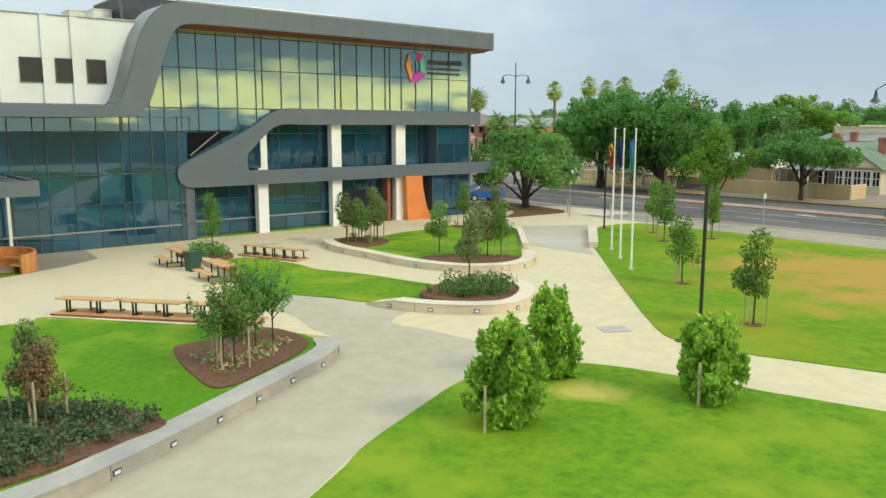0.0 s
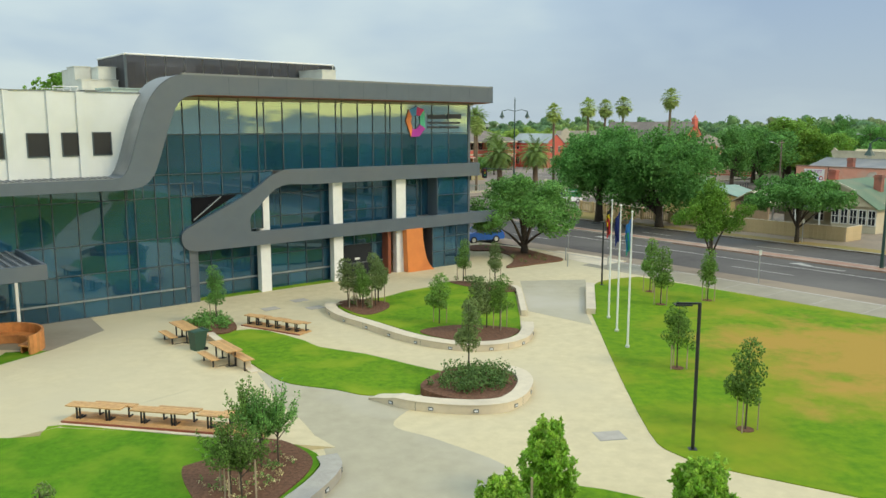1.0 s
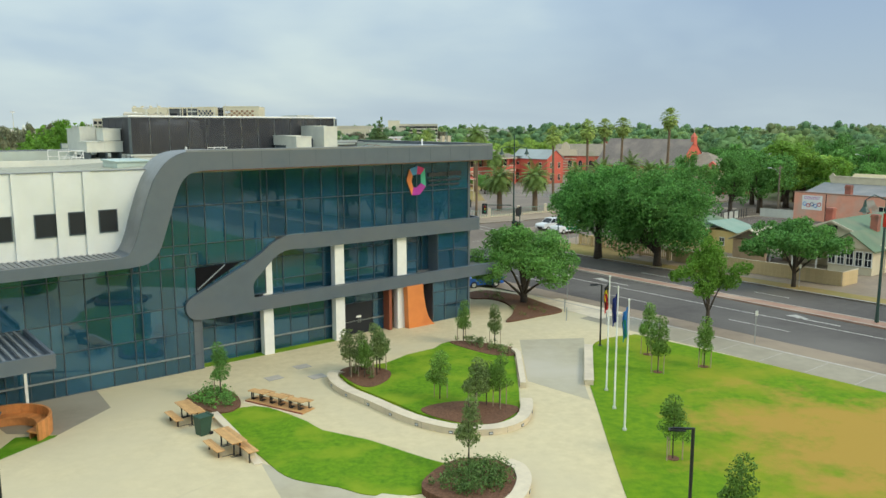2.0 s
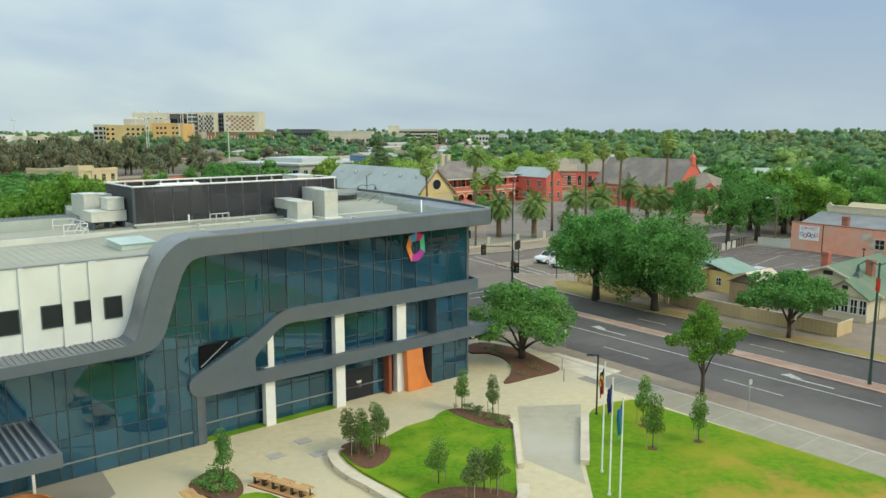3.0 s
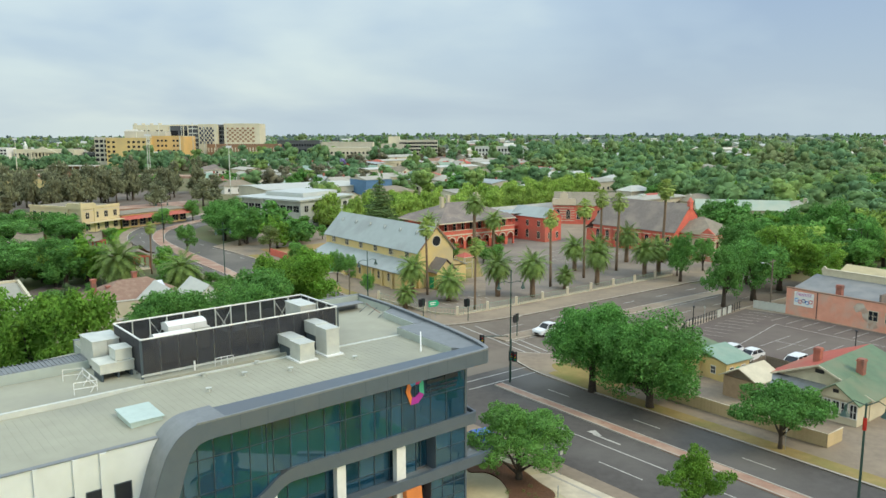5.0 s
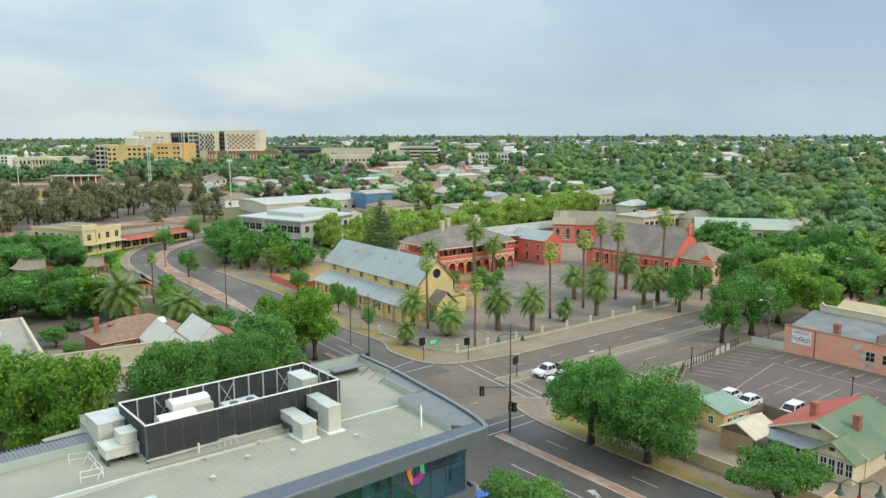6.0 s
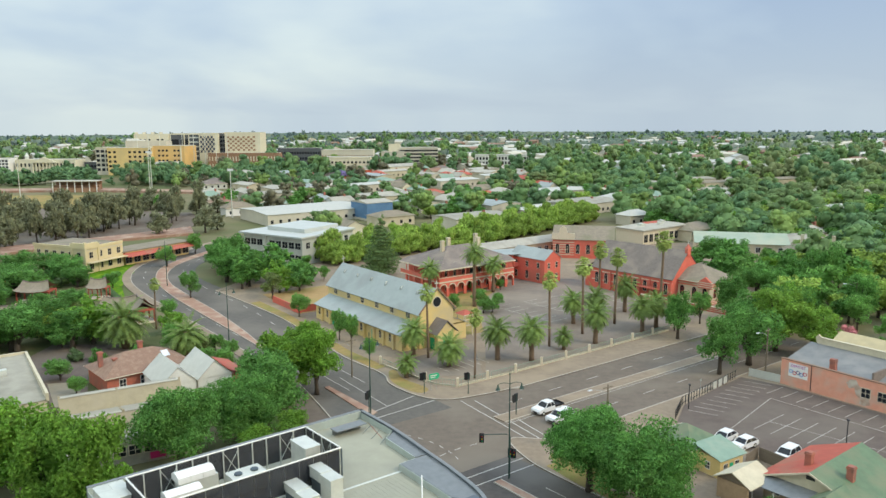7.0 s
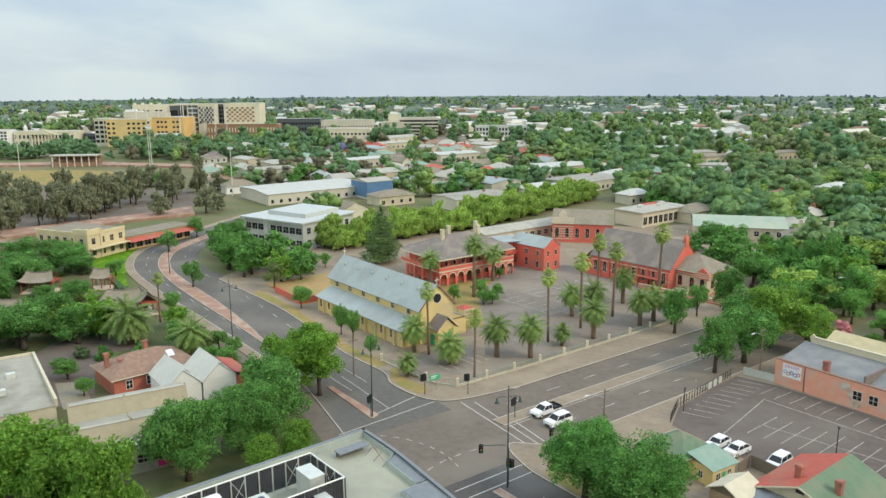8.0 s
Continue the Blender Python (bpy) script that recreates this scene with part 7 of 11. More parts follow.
traffic_light(-11.2, 114.0, -120, "dark traffic light on the traffic island", 3.6)
traffic_light(-3.0, 123.0, 175, "dark traffic light at the church corner", 3.4)
traffic_light(4.2, 122.9, 150, "dark traffic light at the school corner", 3.4)
traffic_light(15.1, 102.0, 60, "dark traffic light at the house corner", 3.4)
traffic_light(11.2, 113.6, 220, "dark traffic light on the cross street median", 3.2, 0)
# tall lamp standards
for x, y, h, turn in ((8.35, 92.3, 13.6, 10), (-11.0, 114.3, 12.5, 40), (-43.0, 152.8, 12.0, 40), (-74.2, 207.0, 12.0, 30)):
    t = thing("street_lamp", "tall dark green street lamp on the median", "lamp", pose(x, y, 0.12, 0, 0, turn), "tall street lamps")
    part("pole", Geo().tube([(0, 0, 0), (0, 0, h)], [0.11, 0.06], 8), GREENPOLE, t)
    for sx in (-1, 1):
        part("arm", Geo().tube([(0, 0, h - 1.2), (sx * 0.8, 0, h - 1.0), (sx * 1.5, 0, h - 1.2)], 0.04, 6), GREENPOLE, t)
        lh = part("lamp_head", Geo().tube([(sx * 1.5, 0, h - 1.2), (sx * 1.5, 0, h - 1.5), (sx * 1.5, 0, h - 1.9)], [0.06, 0.12, 0.32], 8), GREENPOLE, t)
        part("globe", Geo().tube([(sx * 1.5, 0, h - 1.9), (sx * 1.5, 0, h - 2.05)], [0.2, 0.1], 8), LIGHTW, lh)
    part("finial", Geo().tube([(0, 0, h), (0, 0, h + 0.4)], [0.09, 0.02], 6), GREENPOLE, t)
t = thing("street_lamp", "heritage green street lamp with twin bell shades", "lamp", pose(33.3, 58.6, 0.12, 0, 0, -10), "tall street lamps")
H = 9.6
part("pole", Geo().tube([(0, 0, 0), (0, 0, 1.2), (0, 0, H)], [0.16, 0.12, 0.08], 8), GREENPOLE, t)
part("band", Geo().box(-0.12, -0.12, H - 2.2, 0.12, 0.12, H - 1.2), LIGHTR, t)
for sx in (-1, 1):
    part("arm", Geo().tube([(0, 0, H - 0.2), (sx * 0.9, 0, H + 0.2), (sx * 1.5, 0, H - 0.2)], 0.045, 6), GREENPOLE, t)
    lh = part("lamp_head", Geo().tube([(sx * 1.5, 0, H - 0.2), (sx * 1.5, 0, H - 0.7), (sx * 1.5, 0, H - 1.1)], [0.07, 0.15, 0.4], 8), GREENPOLE, t)
    part("globe", Geo().tube([(sx * 1.5, 0, H - 1.1), (sx * 1.5, 0, H - 1.25)], [0.24, 0.1], 8), LIGHTW, lh)
# direction signs
for x, y, turn in ((16.6, 99.2, -25), (-1.4, 124.6, 30)):
    t = thing("direction_sign", "green arrow-shaped road direction sign on two posts", "sign", pose(x, y, 0.12, 0, 0, turn), "direction signs")
    part("panel", Geo().prism([(-0.9, 1.9), (0.7, 1.9), (1.1, 2.4), (0.7, 2.9), (-0.9, 2.9)], -0.04, 0.0, "y"), SIGNG, t)
    part("lettering_bar", Geo().box(-0.7, -0.06, 2.5, 0.5, -0.045, 2.65).box(-0.7, -0.06, 2.2, 0.3, -0.045, 2.32), WHITE, t)
    for sx in (-0.6, 0.4):
        part("post", Geo().tube([(sx, 0.03, 0), (sx, 0.03, 2.9)], 0.04, 6), POLEGREY, t)
# power poles
for x, y, h, turn in ((56.3, 131.5, 8.5, 40), (24.6, 111.5, 5.5, 30), (-15.8, 131.5, 7.0, 30), (89, 165, 9.5, 20)):
    t = thing("power_pole", "weathered timber power pole with a cross-arm", "power pole", pose(x, y, 0.1, 0, 0, turn), "power poles")
    part("pole", Geo().tube([(0, 0, 0), (0, 0, h)], [0.16, 0.11], 8), WOODPOLE, t)
    part("cross_arm", Geo().box(-0.9, -0.06, h - 0.5, 0.9, 0.06, h - 0.36), WOODPOLE, t)
    part("lamp_arm", Geo().tube([(0, 0, h - 1.4), (-1.6, 0, h - 0.6), (-3.2, 0, h - 0.3)], 0.035, 6), POLEGREY, t)
    part("lamp_head", Geo().box(-3.8, -0.12, h - 0.36, -3.1, 0.12, h - 0.24), LIGHTW, t)


# ======== vehicles ========
def car(x, y, turn, paint, label, kind="hatch", z=0.02):
    t = thing("car", label, "car", pose(x, y, z, 0, 0, turn), "cars")
    L = {"hatch": 4.1, "suv": 4.5, "ute": 5.2}[kind]
    W = 1.76 if kind == "hatch" else 1.86
    prof = {"hatch": [(-2.0, 0.3), (-2.05, 0.6), (-1.95, 0.95), (-1.1, 1.0), (1.5, 0.98), (2.0, 0.92), (2.05, 0.55), (2.0, 0.3)],
            "suv": [(-2.2, 0.35), (-2.25, 0.7), (-2.15, 1.05), (-1.1, 1.12), (1.8, 1.1), (2.2, 1.05), (2.25, 0.6), (2.2, 0.35)],
            "ute": [(-2.6, 0.4), (-2.65, 0.75), (-2.5, 1.0), (-1.3, 1.12), (0.7, 1.12), (0.75, 0.75), (2.5, 0.75), (2.5, 0.5)]}[kind]
    roof = {"hatch": [(-1.15, 0.98), (-0.4, 1.46), (1.1, 1.46), (1.85, 0.98)], "suv": [(-1.2, 1.1), (-0.5, 1.72), (1.7, 1.7), (2.1, 1.1)], "ute": [(-1.4, 1.1), (-0.7, 1.72), (0.5, 1.72), (0.68, 1.1)]}[kind]
    part("body", Geo().prism(prof, -W / 2, W / 2, "y"), paint, t)
    cab = Geo()
    n = len(roof)
    tw = W / 2 - 0.22
    vs = [(roof[0][0], -W / 2 + 0.05, roof[0][1]), (roof[1][0], -tw, roof[1][1]), (roof[2][0], -tw, roof[2][1]), (roof[3][0], -W / 2 + 0.05, roof[3][1])]
    vs += [(a, -b, c) for a, b, c in vs]
    cab.add(vs, [(0, 3, 2, 1), (4, 5, 6, 7), (0, 1, 5, 4), (3, 7, 6, 2), (1, 2, 6, 5)])
    part("cabin_glass", cab, WINDOW, t, "dark car windows")
    r1, r2 = roof[1], roof[2]
    part("roof", Geo().box(r1[0] - 0.05, -tw - 0.03, r1[1] - 0.03, r2[0] + 0.08, tw + 0.03, r1[1] + 0.04), paint, t)
    for sy in (-1, 1):
        for a, b in ((0, 1), (3, 2)):
            part("pillar", Geo().tube([(roof[a][0], sy * (W / 2 - 0.04), roof[a][1]), (roof[b][0], sy * (tw + 0.01), roof[b][1])], 0.045, 5), paint, t)
        mid = (r1[0] + r2[0]) / 2
        part("pillar", Geo().tube([(mid, sy * (W / 2 - 0.04), roof[0][1]), (mid, sy * (tw + 0.01), r1[1])], 0.04, 5), paint, t)
        for wx in (-L / 2 + 0.85, L / 2 - 0.9):
            w = part("wheel", Geo().tube([(wx, sy * (W / 2 - 0.2), 0.33), (wx, sy * (W / 2 + 0.02), 0.33)], 0.34, 12), TYRE, t)
            part("rim", Geo().tube([(wx, sy * (W / 2 + 0.0), 0.33), (wx, sy * (W / 2 + 0.03), 0.33)], 0.2, 10), GALV, w)
        part("headlight", Geo().box(prof[1][0] - 0.02, sy * 0.75 - 0.15, 0.65, prof[1][0] + 0.15, sy * 0.75 + 0.15, 0.82), LIGHTW, t)
        part("tail_light", Geo().box(L / 2 - 0.12 if kind != "ute" else 2.42, sy * 0.76 - 0.1, 0.62, (L / 2 if kind != "ute" else 2.52), sy * 0.76 + 0.1, 0.9), LIGHTR, t)
    part("grille", Geo().box(prof[1][0] - 0.03, -0.45, 0.42, prof[1][0] + 0.1, 0.45, 0.6), BLACK, t)
    if kind == "ute":
        part("tray", Geo().box(0.8, -0.95, 0.85, 2.6, 0.95, 0.9).box(0.8, -0.95, 0.9, 0.85, 0.95, 1.3).box(0.8, -0.95, 0.9, 2.6, -0.9, 1.15).box(0.8, 0.9, 0.9, 2.6, 0.95, 1.15).box(2.55, -0.95, 0.9, 2.6, 0.95, 1.15), BLACK, t, "black flat tray with low sides")
        part("rack", Geo().tube([(0.9, -0.85, 1.3), (0.9, -0.85, 1.8), (0.9, 0.85, 1.8), (0.9, 0.85, 1.3)], 0.035, 6), BLACK, t)
    return t


car(16.2, 115.1, 37, CARW, "white utility truck with a black tray waiting at the crossing", "ute")
car(17.6, 111.3, 37, CARW, "white four-wheel-drive car waiting at the crossing", "suv")
car(3.6, 73.2, 25, CARB, "blue car on the cross street", "hatch")
car(39.3, 103.4, 40, CARW, "white hatchback parked beside a shed", "hatch", 0.15)
car(41.2, 101.2, 35, CARW, "white hatchback in the car park", "hatch", 0.15)
car(45.4, 97.4, 40, CARW, "white station wagon at the car park fence", "suv", 0.15)


# ======== houses and old buildings ========
def walls(t, L, W, h, material, name="wall"):
    return part(name, Geo().box(-L / 2, -W / 2, 0, L / 2, W / 2, h), material, t)


def gable_roof(t, L, W, h, rise, material, over=0.5, name="roof", x0=0.0, y0=0.0, th=0.12, gable=None):
    a, b = L / 2 + over, W / 2 + over
    dz = rise * over / (W / 2)
    g = Geo()
    for sgn in (-1, 1):
        e = [(x0 - a, y0 + sgn * b, h - dz), (x0 + a, y0 + sgn * b, h - dz), (x0 + a, y0, h + rise), (x0 - a, y0, h + rise)]
        g.add(e + [(x, y, z + th) for x, y, z in e], [(0, 1, 2, 3), (4, 5, 6, 7), (0, 1, 5, 4), (1, 2, 6, 5), (2, 3, 7, 6), (3, 0, 4, 7)])
    r = part(name, g, material, t)
    if gable:
        for sx in (-1, 1):
            x = x0 + sx * L / 2
            part("gable", Geo().add([(x - 0.1, y0 - W / 2, h), (x - 0.1, y0 + W / 2, h), (x - 0.1, y0, h + rise - 0.02), (x + 0.1, y0 - W / 2, h), (x + 0.1, y0 + W / 2, h), (x + 0.1, y0, h + rise - 0.02)],
                                    [(0, 1, 2), (3, 5, 4), (0, 3, 4, 1), (1, 4, 5, 2), (2, 5, 3, 0)]), gable, t)
    return r


def hip_roof(t, L, W, h, rise, material, over=0.5, name="roof", x0=0.0, y0=0.0):
    a, b = L / 2 + over, W / 2 + over
    i = min(a, b)
    rx, rw = max(0.05, a - i), max(0.05, b - i)
    vs = [(x0 - a, y0 - b, h), (x0 + a, y0 - b, h), (x0 + a, y0 + b, h), (x0 - a, y0 + b, h), (x0 - rx, y0 - rw, h + rise), (x0 + rx, y0 - rw, h + rise), (x0 + rx, y0 + rw, h + rise), (x0 - rx, y0 + rw, h + rise)]
    g = Geo().add(vs, [(0, 1, 5, 4), (1, 2, 6, 5), (2, 3, 7, 6), (3, 0, 4, 7), (4, 5, 6, 7), (0, 3, 2, 1)])
    r = part(name, g, material, t)
    part("gutter", Geo().box(x0 - a, y0 - b - 0.06, h - 0.1, x0 + a, y0 - b + 0.02, h + 0.03).box(x0 - a, y0 + b - 0.02, h - 0.1, x0 + a, y0 + b + 0.06, h + 0.03), TRIM, t)
    return r


def chimney(roof, x, y, z0, z1, material=CHIMNEY, w=0.7):
    c = part("chimney", Geo().box(x - w / 2, y - w / 2, z0, x + w / 2, y + w / 2, z1), material, roof)
    roof_cap = Geo().box(x - w / 2 - 0.1, y - w / 2 - 0.1, z1 - 0.25, x + w / 2 + 0.1, y + w / 2 + 0.1, z1 - 0.05)
    ob = part("chimney_cap", roof_cap, material, c.parent)
    return c


def win(t, x, y, z, w, h, face, frame_mat=WHITE, arched=False):
    """A window on a wall: face is -y, +y, -x or +x."""
    d = {"-y": (0, -1), "+y": (0, 1), "-x": (-1, 0), "+x": (1, 0)}[face]
    if d[0] == 0:
        a = (x - w / 2, y + (d[1] * 0.03 if d[1] < 0 else 0.0), x + w / 2, y + (0.0 if d[1] < 0 else 0.03))
        f = Geo().box(a[0] - 0.1, min(a[1], a[3]) - (0.01 if d[1] < 0 else -0.01) * 1, z - 0.12, a[2] + 0.1, max(a[1], a[3]) - (0.012 if d[1] < 0 else -0.012), z + h + 0.12)
        p = Geo().box(a[0], y + d[1] * 0.06 - 0.02, z, a[2], y + d[1] * 0.06 + 0.02, z + h)
        bar = Geo().box(x - 0.03, y + d[1] * 0.09 - 0.015, z, x + 0.03, y + d[1] * 0.09 + 0.015, z + h).box(a[0], y + d[1] * 0.09 - 0.015, z + h * 0.5 - 0.03, a[2], y + d[1] * 0.09 + 0.015, z + h * 0.5 + 0.03)
        if arched:
            p.prism([(x + w / 2 * math.cos(k * 0.3927), z + h + w / 2 * math.sin(k * 0.3927)) for k in range(9)], y + d[1] * 0.06 - 0.02, y + d[1] * 0.06 + 0.02, "y")
    else:
        f = Geo().box(x + d[0] * 0.03 - 0.015, y - w / 2 - 0.1, z - 0.12, x + d[0] * 0.03 + 0.015, y + w / 2 + 0.1, z + h + 0.12)
        p = Geo().box(x + d[0] * 0.06 - 0.02, y - w / 2, z, x + d[0] * 0.06 + 0.02, y + w / 2, z + h)
        bar = Geo().box(x + d[0] * 0.09 - 0.015, y - 0.03, z, x + d[0] * 0.09 + 0.015, y + 0.03, z + h).box(x + d[0] * 0.09 - 0.015, y - w / 2, z + h * 0.5 - 0.03, x + d[0] * 0.09 + 0.015, y + w / 2, z + h * 0.5 + 0.03)
    o = part("window", p, WINDOW, t)
    part("window_frame", f, frame_mat, o)
    part("glazing_bar", bar, frame_mat, o)


SAGE = mat("sage_tin_roof", (0.34, 0.40, 0.31), (0.29, 0.35, 0.27), 0.65, scale=0.5, c3=(0.38, 0.40, 0.30), big_scale=0.15)
# church: long axis runs away from the street corner
church = thing("church", "cream rendered church with blue-grey metal roofs", "church", pose(-12.0, 164.3, 0.1, 0, 0, -52.0))
CL = 35.2
walls(church, CL, 8.4, 7.2, CREAMB, "nave_wall")
r = gable_roof(church, CL, 8.4, 7.2, 4.3, SLATEBLUE, 0.45, gable=CREAMB)
for sy, nm in ((-1, "aisle_near"), (1, "aisle_far")):
    y0, y1 = sy * 4.2, sy * 8.0
    a, b = min(y0, y1), max(y0, y1)
    part("aisle_wall", Geo().box(-CL / 2 + 1.0, a, 0, CL / 2 - 0.6, b, 3.3), CREAMB, church)
    g = Geo().add([(-CL / 2 + 0.7, y0, 5.0), (CL / 2 - 0.4, y0, 5.0), (CL / 2 - 0.4, sy * 8.5, 3.2), (-CL / 2 + 0.7, sy * 8.5, 3.2), (-CL / 2 + 0.7, y0, 5.12), (CL / 2 - 0.4, y0, 5.12), (CL / 2 - 0.4, sy * 8.5, 3.32), (-CL / 2 + 0.7, sy * 8.5, 3.32)], [(0, 1, 2, 3), (4, 5, 6, 7), (0, 1, 5, 4), (1, 2, 6, 5), (2, 3, 7, 6), (3, 0, 4, 7)])
    part("aisle_roof", g, SLATEBLUE, church)
    part("aisle_gable", Geo().add([(CL / 2 - 0.6, y0, 3.6), (CL / 2 - 0.6, y1, 3.6), (CL / 2 - 0.6, y0, 5.0), (CL / 2 - 0.8, y0, 3.6), (CL / 2 - 0.8, y1, 3.6), (CL / 2 - 0.8, y0, 5.0)], [(0, 1, 2), (3, 5, 4), (1, 4, 5, 2), (0, 3, 4, 1)]), CREAMB, church)
for k in range(6):
    x = -CL / 2 + 3.4 + 5.6 * k
    for j in (-0.42, 0, 0.42):
        win(church, x + j, -4.22, 5.55, 0.34, 1.1, "-y", TRIM)
for k in range(9):
    x = -CL / 2 + 2.6 + 3.5 * k
    if k not in (2, 6):
        win(church, x, -8.02, 1.3, 0.6, 1.2, "-y", TRIM, True)
    part("buttress", Geo().box(x + 1.3, -8.5, 0, x + 1.75, -7.98, 2.9), CREAMB, church)
for x in (-CL / 2 + 8.8, CL / 2 - 10.6):
    d = part("side_door", Geo().box(x - 0.6, -8.08, 0, x + 0.6, -8.0, 2.3), SIGNG, church, "green arched side door")
    part("door_frame", Geo().box(x - 0.75, -8.05, 0, x + 0.75, -7.99, 2.5), TRIM, d)
for k in range(6):
    x = -CL / 2 + 3.0 + 5.6 * k
    v = part("roof_vent", Geo().add([(x - 0.3, -1.9, 9.9), (x + 0.3, -1.9, 9.9), (x, -1.7, 10.6), (x, -1.0, 10.6)], [(0, 1, 2), (0, 2, 3), (1, 3, 2)]), SLATEBLUE, church)
part("oculus", Geo().tube([(CL / 2 + 0.08, 0, 8.9), (CL / 2 + 0.2, 0, 8.9)], 0.95, 20), WINDOW, church, "round window in the gable")
part("oculus_ring", Geo().tube([(CL / 2 + 0.05, 0, 8.9), (CL / 2 + 0.15, 0, 8.9)], 1.15, 20), TRIM, church)
for sx in (-1, 1):
    part("cross", Geo().box(sx * CL / 2 - 0.06, -0.06, 11.6, sx * CL / 2 + 0.06, 0.06, 13.2).box(sx * CL / 2 - 0.06, -0.45, 12.5, sx * CL / 2 + 0.06, 0.45, 12.64), GALV, church)
for sy in (-1, 1):
    part("barge_board", Geo().add([(CL / 2 + 0.5, sy * 4.65, 6.75), (CL / 2 + 0.5, 0, 11.55), (CL / 2 + 0.5, 0, 11.95), (CL / 2 + 0.5, sy * 4.65, 7.15), (CL / 2 + 0.4, sy * 4.65, 6.75), (CL / 2 + 0.4, 0, 11.55), (CL / 2 + 0.4, 0, 11.95), (CL / 2 + 0.4, sy * 4.65, 7.15)], [(0, 1, 2, 3), (7, 6, 5, 4), (0, 4, 5, 1), (2, 6, 7, 3)]), TERRA, church)
porch = part("porch_wall", Geo().box(CL / 2, -2.2, 0, CL / 2 + 3.2, 2.2, 3.4), CREAMB, church)
g = Geo()
for sgn in (-1, 1):
    e = [(CL / 2, sgn * 2.7, 3.2), (CL / 2 + 3.6, sgn * 2.7, 3.2), (CL / 2 + 3.6, 0, 5.7), (CL / 2, 0, 5.7)]
    g.add(e + [(x, y, z + 0.12) for x, y, z in e], [(0, 1, 2, 3), (4, 5, 6, 7), (0, 1, 5, 4), (1, 2, 6, 5), (2, 3, 7, 6), (3, 0, 4, 7)])
part("porch_roof", g, SLATE, church)
part("porch_gable", Geo().add([(CL / 2 + 3.2, -2.2, 3.4), (CL / 2 + 3.2, 2.2, 3.4), (CL / 2 + 3.2, 0, 5.5)], [(0, 1, 2)]), CREAMB, church)
part("porch_door", Geo().box(CL / 2 + 3.2, -0.9, 0, CL / 2 + 3.26, 0.9, 2.5).box(CL / 2 + 0.8, -2.26, 0, CL / 2 + 2.2, -2.2, 2.3), SIGNG, church, "green porch door")
t = thing("kiosk", "small red-roofed timber shelter beside the church", "kiosk", pose(4.6, 158.0, 0.1, 0, 0, 39))
for sx in (-1.1, 1.1):
    for sy in (-1.1, 1.1):
        part("post", Geo().box(sx - 0.07, sy - 0.07, 0, sx + 0.07, sy + 0.07, 4.6), TRIM, t)
part("rail", Geo().box(-1.1, -1.14, 2.2, 1.1, -1.06, 2.4).box(-1.1, -1.14, 3.4, 1.1, -1.06, 3.55), TRIM, t)
hip_roof(t, 2.4, 2.4, 4.6, 0.8, REDROOF, 0.3)

# old school: two storeys of arcades in red brick
school = thing("old_school", "two-storey red brick school with arched verandahs", "school", pose(4.2, 207.5, 0.1, 0, 0, 36))
SL, SW = 22.0, 15.0
walls(school, SL, SW, 7.4, BRICK)
rf = hip_roof(school, SL - 1, SW - 1, 7.9, 3.0, SLATE, 0.2)
for x, y in ((-6, -1), (-1.5, 2.5), (5.5, -1.5), (9, 4)):
    chimney(rf, x, y, 9.0, 12.6, CREAM2, 0.9)
VY = -SW / 2 - 2.6
part("verandah_floor", Geo().box(-SL / 2, VY, 3.7, SL / 2, -SW / 2, 3.95).box(-SL / 2 - 2.6, VY, 3.7, -SL / 2, SW / 2, 3.95), TRIM, school)
part("verandah_roof", Geo().add([(-SL / 2 - 3.0, VY - 0.4, 7.0), (SL / 2 + 0.2, VY - 0.4, 7.0), (SL / 2 + 0.2, -SW / 2 + 0.5, 8.0), (-SL / 2 + 0.5, -SW / 2 + 0.5, 8.0), (-SL / 2 - 3.0, SW / 2, 7.0), (-SL / 2 + 0.5, SW / 2, 8.0)], [(0, 1, 2, 3), (0, 3, 5, 4)]), SLATE, school, "dull brown verandah roof skirt")
part("verandah_fascia", Geo().box(-SL / 2 - 3.0, VY - 0.45, 6.75, SL / 2 + 0.2, VY - 0.38, 7.05).box(-SL / 2 - 3.05, VY - 0.4, 6.75, -SL / 2 - 2.98, SW / 2, 7.05), TRIM, school)
part("parapet", Geo().box(-SL / 2 - 2.6, VY, 3.95, SL / 2, VY + 0.2, 4.9).box(-SL / 2 - 2.6, VY, 3.95, -SL / 2 - 2.4, SW / 2, 4.9), BRICK, school)
part("string_course", Geo().box(-SL / 2 - 2.65, VY - 0.06, 3.6, SL / 2, VY + 0.05, 3.9).box(-SL / 2 - 2.65, VY - 0.06, 4.85, SL / 2, VY + 0.05, 5.0), TRIM, school)


